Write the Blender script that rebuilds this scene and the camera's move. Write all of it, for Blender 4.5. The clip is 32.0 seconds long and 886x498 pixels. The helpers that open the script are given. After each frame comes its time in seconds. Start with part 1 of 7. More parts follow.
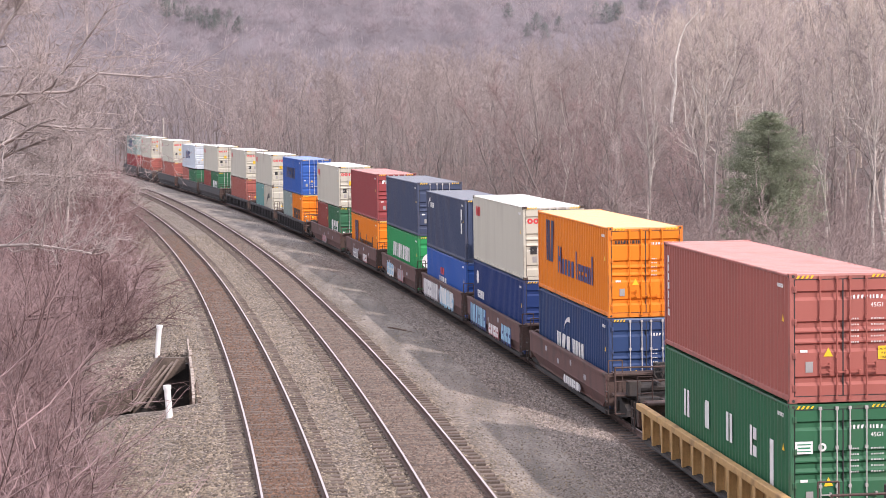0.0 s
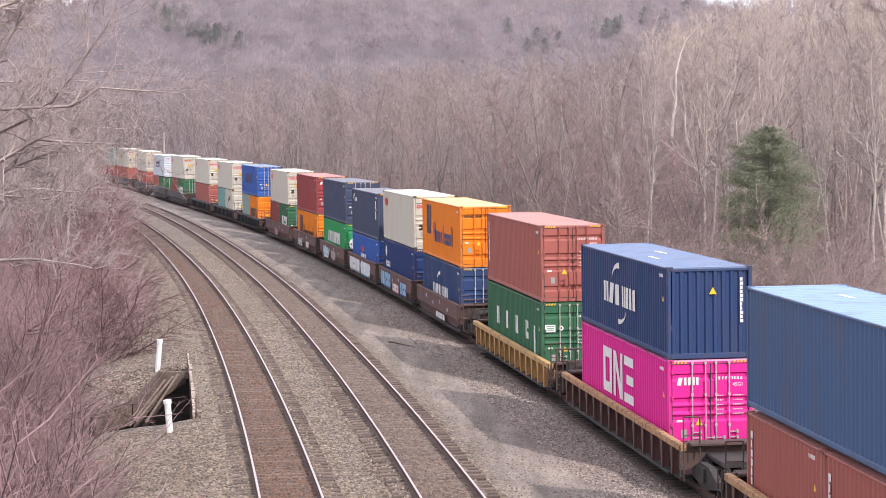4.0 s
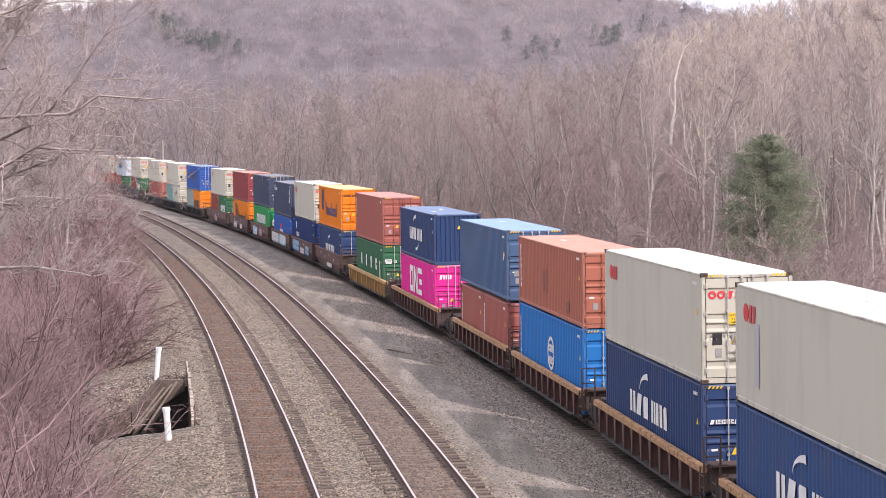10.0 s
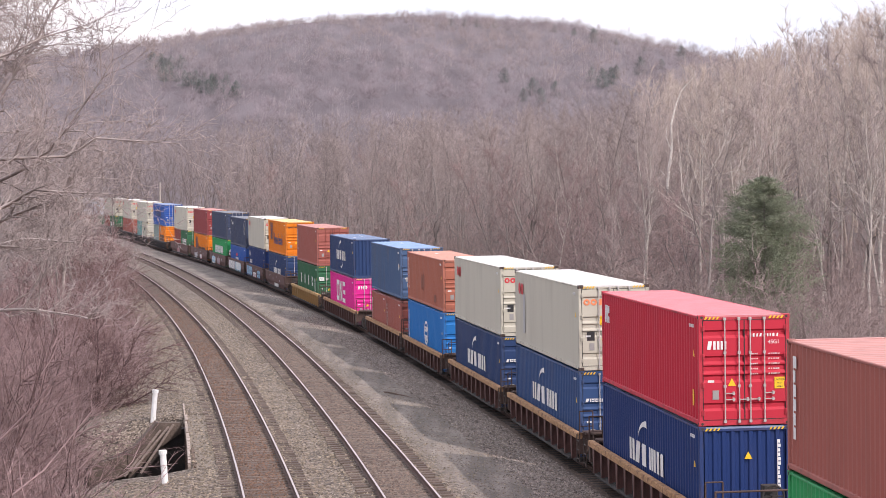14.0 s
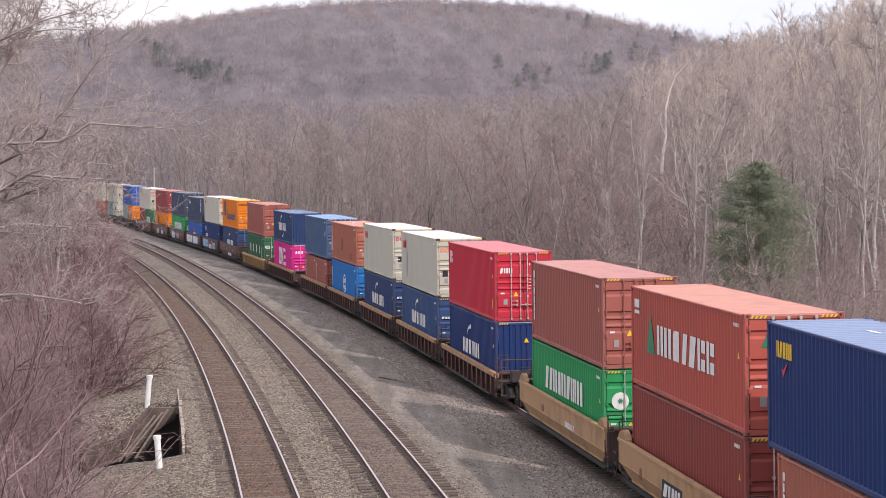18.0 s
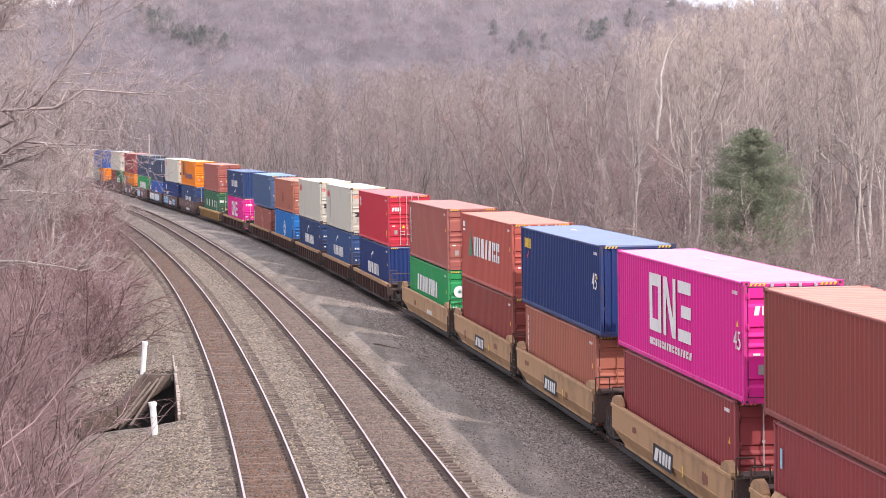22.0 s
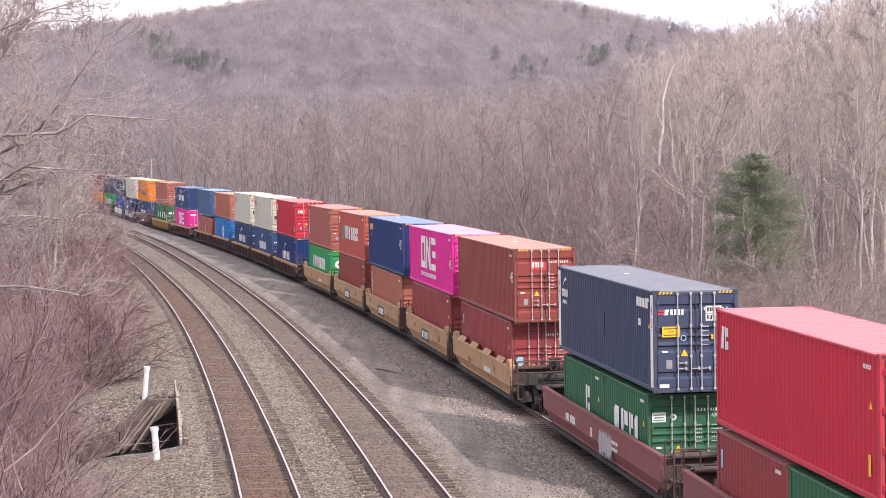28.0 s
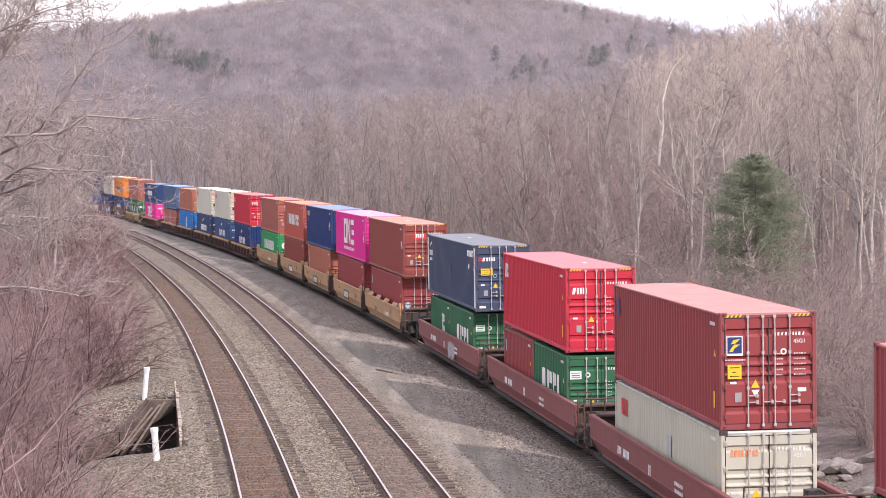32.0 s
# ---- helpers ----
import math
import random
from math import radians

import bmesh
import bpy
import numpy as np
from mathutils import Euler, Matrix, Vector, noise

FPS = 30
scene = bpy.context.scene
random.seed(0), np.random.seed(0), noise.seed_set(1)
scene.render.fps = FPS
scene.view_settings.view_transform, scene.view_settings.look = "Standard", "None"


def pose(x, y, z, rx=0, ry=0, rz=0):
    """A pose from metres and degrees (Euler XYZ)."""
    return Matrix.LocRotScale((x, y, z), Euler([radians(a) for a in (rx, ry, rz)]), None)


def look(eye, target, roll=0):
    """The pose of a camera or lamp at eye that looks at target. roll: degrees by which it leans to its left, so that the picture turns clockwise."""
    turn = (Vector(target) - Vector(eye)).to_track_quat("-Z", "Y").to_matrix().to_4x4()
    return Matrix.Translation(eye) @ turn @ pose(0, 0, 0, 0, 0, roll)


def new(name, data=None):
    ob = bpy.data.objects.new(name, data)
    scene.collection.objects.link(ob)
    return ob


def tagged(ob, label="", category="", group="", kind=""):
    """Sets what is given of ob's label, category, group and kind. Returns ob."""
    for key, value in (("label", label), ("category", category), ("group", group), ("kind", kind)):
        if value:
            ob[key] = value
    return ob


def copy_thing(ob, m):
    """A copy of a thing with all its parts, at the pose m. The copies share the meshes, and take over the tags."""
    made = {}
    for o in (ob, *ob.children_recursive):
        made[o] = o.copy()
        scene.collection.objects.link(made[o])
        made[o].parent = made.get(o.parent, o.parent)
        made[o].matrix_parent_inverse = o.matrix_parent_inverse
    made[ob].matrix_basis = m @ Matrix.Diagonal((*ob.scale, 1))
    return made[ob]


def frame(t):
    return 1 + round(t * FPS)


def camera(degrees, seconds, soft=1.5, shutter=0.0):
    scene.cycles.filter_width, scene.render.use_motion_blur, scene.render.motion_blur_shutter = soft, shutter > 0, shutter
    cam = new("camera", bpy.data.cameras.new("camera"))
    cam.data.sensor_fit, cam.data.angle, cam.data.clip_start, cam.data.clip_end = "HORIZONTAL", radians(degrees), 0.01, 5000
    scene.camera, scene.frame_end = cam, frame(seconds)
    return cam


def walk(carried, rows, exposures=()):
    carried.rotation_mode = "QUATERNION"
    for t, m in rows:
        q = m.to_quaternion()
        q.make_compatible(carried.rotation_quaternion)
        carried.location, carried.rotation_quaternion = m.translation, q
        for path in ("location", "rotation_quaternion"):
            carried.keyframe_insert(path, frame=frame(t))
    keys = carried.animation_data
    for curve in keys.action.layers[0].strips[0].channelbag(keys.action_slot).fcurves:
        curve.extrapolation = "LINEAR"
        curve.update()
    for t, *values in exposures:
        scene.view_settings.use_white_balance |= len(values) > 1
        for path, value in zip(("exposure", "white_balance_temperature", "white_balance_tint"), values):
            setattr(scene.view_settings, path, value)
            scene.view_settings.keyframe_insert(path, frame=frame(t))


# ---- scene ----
# The camera stands on a bridge over the line and is only turned by hand.
EYE = Vector((0.0, 0.0, 9.134))
ROLL = -0.778
PATH = [  # seconds, turn to the left, tilt, in degrees
    (0, 0.130, -3.956), (0.5, 0.144, -3.932), (1, 0.151, -3.808), (1.5, 0.120, -3.603), (2, 0.131, -3.481), (2.5, 0.122, -3.484),
    (3, 0.137, -3.516), (3.5, 0.136, -3.550), (5.5, 0.136, -3.541), (6, 0.111, -3.413), (6.5, 0.114, -3.354), (7, 0.110, -3.340),
    (7.5, 0.112, -3.341), (8, 0.134, -3.363), (8.5, 0.110, -3.288), (9, 0.110, -3.287), (9.5, 0.111, -3.282), (10, 0.103, -3.334),
    (10.5, 0.112, -3.305), (11, 0.129, -3.319), (11.5, 0.100, -3.259), (12, 0.086, -2.962), (12.5, 0.058, -2.633), (13, -0.000, -2.513),
    (13.5, -0.013, -2.319), (14, 0.004, -2.143), (14.5, 0.007, -1.866), (16.5, -0.183, -0.919), (17, -0.159, -1.245), (17.5, -0.146, -1.909),
    (18, -0.153, -2.560), (18.5, -0.144, -3.170), (19, -0.160, -3.843), (19.5, -0.205, -3.829), (20, -0.227, -3.784), (20.5, -0.226, -3.724),
    (21, -0.244, -3.651), (21.5, -0.276, -3.608), (22, -0.275, -3.499), (22.5, -0.298, -3.310), (23, -0.299, -3.227), (23.5, -0.268, -3.067),
    (24, -0.261, -2.995), (24.5, -0.255, -2.917), (25, -0.250, -2.921), (25.5, -0.248, -2.942), (27.5, -0.228, -2.833), (28, -0.227, -2.798),
    (28.5, -0.229, -2.764), (29, -0.225, -2.769), (29.5, -0.226, -2.770), (30, -0.223, -2.951), (30.5, -0.226, -2.911), (31, -0.249, -2.775),
    (31.5, -0.244, -2.775), (32, -0.230, -2.778),
]
cam = camera(24.55, 32.0, soft=0.75)
walk(cam, [(t, Matrix.Translation(EYE) @ pose(0, 0, 0, 90 + tilt, 0, turn) @ pose(0, 0, 0, 0, 0, ROLL))
           for t, turn, tilt in PATH],
     exposures=[(t, e + 0.04, 6480, tint) for t, e, tint in ((0, 0.28, 20), (7, 0.24, 20), (9, 0.26, 20), (10, 0.22, 20), (11.5, 0.20, 20), (12.5, 0.12, 20), (13, 0.06, 20), (14.5, -0.07, 18), (16.5, -0.49, 14), (17, -0.47, 14), (18, -0.15, 17), (19, 0.24, 20), (20, 0.30, 20), (22.5, 0.32, 20), (32, 0.22, 20))])

# ---- light: a thin bright overcast with a veiled sun behind the camera's right shoulder ----
SUN_TO = Vector((0.90, -0.88, 1.0)).normalized()   # towards the sun
world = bpy.data.worlds.new("world")
scene.world = world
world.use_nodes = True
wn, wl = world.node_tree.nodes, world.node_tree.links
wn.clear()
sky = wn.new("ShaderNodeTexSky")
sky.sky_type, sky.sun_disc = "NISHITA", False
sky.sun_elevation = math.asin(SUN_TO.z)
sky.sun_rotation = math.atan2(SUN_TO.x, SUN_TO.y)
sky.air_density, sky.dust_density = 1.2, 4.0
w_sky = wn.new("ShaderNodeBackground")
w_sky.inputs["Strength"].default_value = 0.10
w_cloud = wn.new("ShaderNodeBackground")
w_coord = wn.new("ShaderNodeTexCoord")
w_map = wn.new("ShaderNodeMapping")
w_map.inputs["Scale"].default_value = (0.9, 0.9, 5.0)
w_noise = wn.new("ShaderNodeTexNoise")
w_noise.inputs["Scale"].default_value, w_noise.inputs["Detail"].default_value = 2.2, 6.0
w_ramp = wn.new("ShaderNodeValToRGB")
w_ramp.color_ramp.elements[0].position, w_ramp.color_ramp.elements[0].color = 0.36, (0.70, 0.80, 0.96, 1)
w_ramp.color_ramp.elements[1].position, w_ramp.color_ramp.elements[1].color = 0.60, (1.0, 0.99, 1.0, 1)
w_mix = wn.new("ShaderNodeMixShader")
w_mix.inputs[0].default_value = 0.80
w_out = wn.new("ShaderNodeOutputWorld")
wl.new(w_coord.outputs["Generated"], w_map.inputs["Vector"])
wl.new(w_map.outputs["Vector"], w_noise.inputs["Vector"])
wl.new(w_noise.outputs["Fac"], w_ramp.inputs["Fac"])
w_sep = wn.new("ShaderNodeSeparateXYZ")
w_rise = wn.new("ShaderNodeMapRange")
w_rise.inputs["From Min"].default_value, w_rise.inputs["From Max"].default_value = 0.0, 0.7
w_rise.inputs["To Min"].default_value, w_rise.inputs["To Max"].default_value = 1.42, 1.66
wl.new(w_coord.outputs["Generated"], w_sep.inputs["Vector"])
wl.new(w_sep.outputs["Z"], w_rise.inputs["Value"])
wl.new(w_rise.outputs["Result"], w_cloud.inputs["Strength"])
wl.new(w_ramp.outputs["Color"], w_cloud.inputs["Color"])
wl.new(sky.outputs["Color"], w_sky.inputs["Color"])
wl.new(w_sky.outputs["Background"], w_mix.inputs[1])
wl.new(w_cloud.outputs["Background"], w_mix.inputs[2])
wl.new(w_mix.outputs["Shader"], w_out.inputs["Surface"])
sun = new("sun", bpy.data.lights.new("sun", "SUN"))
sun.data.energy, sun.data.angle, sun.data.color = 3.1, radians(0.7), (1.0, 0.94, 0.88)
sun.matrix_world = look(SUN_TO * 50, (0, 0, 0))


# ---- materials ----
def mat(name, rgb, rough=0.7, metal=0.0, grain=40.0, vary=0.12, stain=1.2, dirt=(0.12, 0.10, 0.08), amount=0.25,
        bump=0.15, streak=1.0, obj_vary=0.0):
    """A surface with fine grain, large stains and relief. streak below 1 draws the stains out downwards."""
    m = bpy.data.materials.new(name)
    m.use_nodes = True
    n, l = m.node_tree.nodes, m.node_tree.links
    b = n["Principled BSDF"]
    b.inputs["Roughness"].default_value, b.inputs["Metallic"].default_value = rough, metal
    co = n.new("ShaderNodeTexCoord")
    mp = n.new("ShaderNodeMapping")
    mp.inputs["Scale"].default_value = (1, 1, streak)
    l.new(co.outputs["Object"], mp.inputs["Vector"])
    big = n.new("ShaderNodeTexNoise")
    big.inputs["Scale"].default_value, big.inputs["Detail"].default_value = stain, 6.0
    l.new(mp.outputs["Vector"], big.inputs["Vector"])
    fine = n.new("ShaderNodeTexNoise")
    fine.inputs["Scale"].default_value, fine.inputs["Detail"].default_value = grain, 3.0
    l.new(co.outputs["Object"], fine.inputs["Vector"])
    r1 = n.new("ShaderNodeMapRange")
    r1.inputs["From Min"].default_value, r1.inputs["From Max"].default_value = 0.48, 0.75
    r1.inputs["To Min"].default_value, r1.inputs["To Max"].default_value = 0.0, amount
    l.new(big.outputs["Fac"], r1.inputs["Value"])
    mix = n.new("ShaderNodeMix")
    mix.data_type = "RGBA"
    mix.inputs["A"].default_value, mix.inputs["B"].default_value = (*rgb, 1), (*dirt, 1)
    l.new(r1.outputs["Result"], mix.inputs["Factor"])
    r2 = n.new("ShaderNodeMapRange")
    r2.inputs["From Min"].default_value, r2.inputs["From Max"].default_value = 0.3, 0.7
    r2.inputs["To Min"].default_value, r2.inputs["To Max"].default_value = 1 - vary, 1 + vary
    l.new(fine.outputs["Fac"], r2.inputs["Value"])
    hsv = n.new("ShaderNodeHueSaturation")
    l.new(mix.outputs["Result"], hsv.inputs["Color"])
    if obj_vary:
        inf = n.new("ShaderNodeObjectInfo")
        r3 = n.new("ShaderNodeMapRange")
        r3.inputs["To Min"].default_value, r3.inputs["To Max"].default_value = 1 - obj_vary, 1 + obj_vary
        l.new(inf.outputs["Random"], r3.inputs["Value"])
        mul = n.new("ShaderNodeMath")
        mul.operation = "MULTIPLY"
        l.new(r2.outputs["Result"], mul.inputs[0])
        l.new(r3.outputs["Result"], mul.inputs[1])
        l.new(mul.outputs["Value"], hsv.inputs["Value"])
    else:
        l.new(r2.outputs["Result"], hsv.inputs["Value"])
    l.new(hsv.outputs["Color"], b.inputs["Base Color"])
    if bump:
        bp = n.new("ShaderNodeBump")
        bp.inputs["Strength"].default_value, bp.inputs["Distance"].default_value = bump, 0.02
        l.new(fine.outputs["Fac"], bp.inputs["Height"])
        l.new(bp.outputs["Normal"], b.inputs["Normal"])
    return m


def drawn_out(m, scale):
    """Stretches the noises of a material."""
    n, l = m.node_tree.nodes, m.node_tree.links
    mp = n.new("ShaderNodeMapping")
    mp.inputs["Scale"].default_value = scale
    l.new(n["Texture Coordinate"].outputs["Object"], mp.inputs["Vector"])
    for q in n:
        if q.type == "TEX_NOISE":
            l.new(mp.outputs["Vector"], q.inputs["Vector"])


TONE = {}


def paint(name, rgb, amount=0.22):
    TONE[name] = rgb
    m = mat(name, rgb, rough=0.55, grain=55, vary=0.05, stain=1.3, dirt=tuple(0.5 * a + 0.5 * b for a, b in zip(rgb, (0.13, 0.09, 0.072))), amount=amount * 1.8, bump=0.05, streak=0.22)
    m.node_tree.nodes["Principled BSDF"].inputs["Specular IOR Level"].default_value = 0.25
    return m


def by_piece(m, low, high):
    """Lets the tone of a material differ from one loose piece of a mesh to the next."""
    n, l = m.node_tree.nodes, m.node_tree.links
    b = n["Principled BSDF"].inputs["Base Color"]
    geo, r, x = n.new("ShaderNodeNewGeometry"), n.new("ShaderNodeValToRGB"), n.new("ShaderNodeMix")
    x.data_type, x.blend_type = "RGBA", "MULTIPLY"
    x.inputs["Factor"].default_value = 1.0
    r.color_ramp.elements[0].color, r.color_ramp.elements[1].color = (*low, 1), (*high, 1)
    l.new(geo.outputs["Random Per Island"], r.inputs["Fac"])
    l.new(b.links[0].from_socket, x.inputs["A"])
    l.new(r.outputs["Color"], x.inputs["B"])
    l.new(x.outputs["Result"], b)


PAINT = {
    "rust": paint("rust_red_paint", (0.34, 0.108, 0.086)),
    "rust_light": paint("faded_rust_paint", (0.38, 0.13, 0.085), 0.3),
    "maroon": paint("maroon_paint", (0.275, 0.053, 0.055)),
    "brown": paint("brown_red_paint", (0.25, 0.057, 0.046)),
    "red": paint("bright_red_paint", (0.50, 0.028, 0.05), 0.12),
    "salmon": paint("faded_red_paint", (0.44, 0.095, 0.07)),
    "green": paint("dark_green_paint", (0.031, 0.125, 0.062)),
    "bright_green": paint("bright_green_paint", (0.02, 0.28, 0.09)),
    "navy": paint("navy_paint", (0.025, 0.052, 0.135)),
    "worn_navy": paint("worn_navy_paint", (0.034, 0.075, 0.185), 0.25),
    "dark_navy": paint("weathered_navy_paint", (0.05, 0.066, 0.116), 0.35),
    "deep_blue": paint("deep_blue_paint", (0.014, 0.036, 0.135), 0.1),
    "steel_blue": paint("worn_blue_paint", (0.062, 0.112, 0.21), 0.45),
    "blue": paint("bright_blue_paint", (0.015, 0.16, 0.45), 0.12),
    "mid_blue": paint("blue_paint", (0.03, 0.10, 0.36)),
    "white": paint("off_white_paint", (0.50, 0.475, 0.39), 0.2),
    "pale_blue": paint("pale_blue_white_paint", (0.50, 0.55, 0.60)),
    "teal": paint("teal_paint", (0.16, 0.32, 0.30)),
    "grey_green": paint("grey_green_paint", (0.25, 0.31, 0.29)),
    "orange": paint("orange_paint", (0.72, 0.20, 0.012), 0.12),
    "magenta": paint("magenta_paint", (0.68, 0.024, 0.26), 0.12),
    "mustard": mat("mustard_yellow_car_paint", (0.46, 0.28, 0.11), 0.7, 0, 30, 0.12, 1.4, (0.10, 0.06, 0.035), 0.75, 0.1, 0.6),
    "car_tan": mat("tan_yellow_car_paint", (0.42, 0.245, 0.120), 0.7, 0, 30, 0.12, 1.6, (0.16, 0.09, 0.058), 0.75, 0.1, 0.6),
    "car_brown": mat("brown_car_paint", (0.125, 0.058, 0.050), 0.75, 0, 30, 0.12, 1.3, (0.05, 0.036, 0.032), 0.9, 0.1, 0.6),
    "car_red": mat("oxide_red_car_paint", (0.215, 0.063, 0.060), 0.7, 0, 30, 0.08, 1.3, (0.07, 0.035, 0.03), 0.35, 0.1, 0.6),
    "car_black": mat("black_car_paint", (0.035, 0.032, 0.036), 0.7, 0, 30, 0.12, 1.3, (0.09, 0.07, 0.055), 0.5, 0.1, 0.6),
    "rusty": mat("rusty_chord", (0.40, 0.225, 0.11), 0.85, 0, 18, 0.35, 5.0, (0.10, 0.045, 0.03), 1.0, 0.25),
}
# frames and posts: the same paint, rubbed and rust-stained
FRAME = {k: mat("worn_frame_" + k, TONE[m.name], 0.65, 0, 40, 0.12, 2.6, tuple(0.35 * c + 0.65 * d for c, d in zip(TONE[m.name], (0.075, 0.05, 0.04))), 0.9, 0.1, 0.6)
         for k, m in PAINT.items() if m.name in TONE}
# roof paints, paler than the sides of the same box
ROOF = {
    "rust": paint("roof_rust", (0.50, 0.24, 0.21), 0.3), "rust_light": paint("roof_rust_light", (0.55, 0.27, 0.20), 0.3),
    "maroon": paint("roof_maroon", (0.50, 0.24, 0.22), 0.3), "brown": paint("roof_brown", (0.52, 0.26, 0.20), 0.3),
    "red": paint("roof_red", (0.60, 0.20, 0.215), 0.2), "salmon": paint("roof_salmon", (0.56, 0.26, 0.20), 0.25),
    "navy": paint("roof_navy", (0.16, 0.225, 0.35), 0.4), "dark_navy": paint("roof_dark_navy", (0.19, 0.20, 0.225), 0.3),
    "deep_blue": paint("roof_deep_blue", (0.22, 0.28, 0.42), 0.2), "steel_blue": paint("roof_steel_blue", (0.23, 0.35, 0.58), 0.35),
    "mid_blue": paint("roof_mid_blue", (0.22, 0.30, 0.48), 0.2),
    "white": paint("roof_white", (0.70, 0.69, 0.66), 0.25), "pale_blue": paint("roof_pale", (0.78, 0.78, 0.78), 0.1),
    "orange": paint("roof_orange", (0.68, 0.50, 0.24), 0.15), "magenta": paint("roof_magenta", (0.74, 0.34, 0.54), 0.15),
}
M_STEEL = mat("galvanised_rod", (0.56, 0.54, 0.525), 0.45, 0.4, 60, 0.1, 3, (0.20, 0.12, 0.08), 0.4, 0.05)
# grimy steel; also the near-black laid in where shade falls in pit and gaps
M_DARK = mat("grimy_steel_and_shade", (0.030, 0.027, 0.026), 0.8, 0.0, 25, 0.25, 2.0, (0.085, 0.06, 0.045), 0.6, 0.2)
M_CAST = mat("corner_casting_steel", (0.06, 0.045, 0.04), 0.7, 0.1, 40, 0.2, 3, (0.16, 0.08, 0.05), 0.5, 0.1)
M_YELLOW = mat("sign_yellow", (0.80, 0.50, 0.02), 0.5, 0, 60, 0.04, 3, (0.4, 0.3, 0.1), 0.2, 0)
M_BLACK = mat("sign_black", (0.02, 0.02, 0.022), 0.6, 0, 60, 0.1, 3, (0.1, 0.09, 0.08), 0.2, 0)
M_WHITE = mat("sign_white", (0.74, 0.73, 0.71), 0.55, 0, 60, 0.05, 3, (0.45, 0.42, 0.38), 0.35, 0)
M_GREY = mat("plate_grey", (0.34, 0.33, 0.32), 0.5, 0.2, 60, 0.1, 3, (0.2, 0.18, 0.16), 0.3, 0)
M_SIGNRED = mat("sign_red", (0.60, 0.035, 0.045), 0.5, 0, 60, 0.05, 3, (0.4, 0.1, 0.1), 0.2, 0)
M_SIGNBLUE = mat("sign_blue", (0.014, 0.034, 0.15), 0.5, 0, 60, 0.05, 3, (0.1, 0.1, 0.2), 0.2, 0)
M_SIGNGREEN = mat("sign_green", (0.02, 0.20, 0.10), 0.5, 0, 60, 0.05, 3, (0.1, 0.2, 0.15), 0.2, 0)
M_SKYBLUE = mat("spray_pale_blue", (0.30, 0.52, 0.66), 0.6, 0, 30, 0.12, 3, (0.16, 0.2, 0.25), 0.4, 0)
M_LILAC = mat("spray_grey", (0.36, 0.34, 0.36), 0.6, 0, 30, 0.15, 3, (0.16, 0.12, 0.12), 0.5, 0)
M_ORANGESIGN = mat("sign_orange", (0.80, 0.24, 0.10), 0.5, 0, 60, 0.05, 3, (0.5, 0.3, 0.2), 0.3, 0)
M_PATCH = mat("repair_patch", (0.40, 0.40, 0.40), 0.55, 0, 40, 0.06, 2, (0.3, 0.28, 0.26), 0.3, 0)
M_DARKBLUE = mat("dark_blue_patch", (0.012, 0.022, 0.08), 0.55, 0, 40, 0.06, 2, (0.05, 0.05, 0.1), 0.3, 0)
M_RUSTPATCH = mat("rust_brown_patch", (0.24, 0.085, 0.055), 0.8, 0, 20, 0.3, 2.5, (0.11, 0.045, 0.03), 0.8, 0.1)
M_PINKSPRAY = mat("spray_dull_pink", (0.42, 0.17, 0.18), 0.6, 0, 30, 0.15, 3, (0.2, 0.09, 0.09), 0.5, 0)
MARK = {"d": M_DARKBLUE, "w": M_WHITE, "y": M_YELLOW, "k": M_BLACK, "r": M_SIGNRED, "b": M_SIGNBLUE, "g": M_SIGNGREEN, "s": M_SKYBLUE,
        "l": M_LILAC, "n": M_RUSTPATCH, "i": M_PINKSPRAY, "p": M_PATCH, "o": M_ORANGESIGN, "e": M_GREY}
M_RAILTOP = mat("worn_rail_head", (0.50, 0.435, 0.42), 0.45, 0.4, 30, 0.05, 2, (0.25, 0.2, 0.17), 0.2, 0.02)
M_RAIL = mat("rusty_rail", (0.115, 0.068, 0.055), 0.85, 0.0, 20, 0.2, 2, (0.05, 0.03, 0.025), 0.5, 0.1)
M_TIE = mat("weathered_tie", (0.115, 0.086, 0.070), 0.95, 0, 30, 0.25, 3, (0.19, 0.155, 0.128), 0.5, 0.3, obj_vary=0.3)
M_STONE = mat("ballast_stone", (0.29, 0.243, 0.188), 0.95, 0, 6.0, 0.4, 1.5, (0.16, 0.12, 0.095), 0.7, 0.2)
by_piece(M_STONE, (0.25, 0.225, 0.205), (1.12, 1.08, 1.02))
M_ENDRUST = mat("grimy_rusted_car_end", (0.085, 0.052, 0.043), 0.85, 0, 25, 0.25, 2.2, (0.05, 0.036, 0.03), 0.9, 0.2)
# ties below the cars: the shade there is mixed into this near-black brown
M_SHADETIE = mat("tie_darkened_for_shade", (0.045, 0.035, 0.031), 0.9, 0, 30, 0.25, 3, (0.09, 0.07, 0.06), 0.5, 0.3, obj_vary=0.3)
M_BROWNSTONE = mat("fouled_ballast_stone", (0.138, 0.083, 0.056), 0.95, 0, 6.0, 0.4, 1.5, (0.082, 0.049, 0.033), 0.7, 0.2)
by_piece(M_BROWNSTONE, (0.5, 0.46, 0.44), (1.5, 1.42, 1.35))
M_SHOULDER = mat("pinkish_grey_ballast_stone", (0.28, 0.243, 0.218), 0.95, 0, 6.0, 0.4, 1.5, (0.15, 0.125, 0.108), 0.7, 0.2)
by_piece(M_SHOULDER, (0.3, 0.27, 0.25), (1.25, 1.2, 1.16))
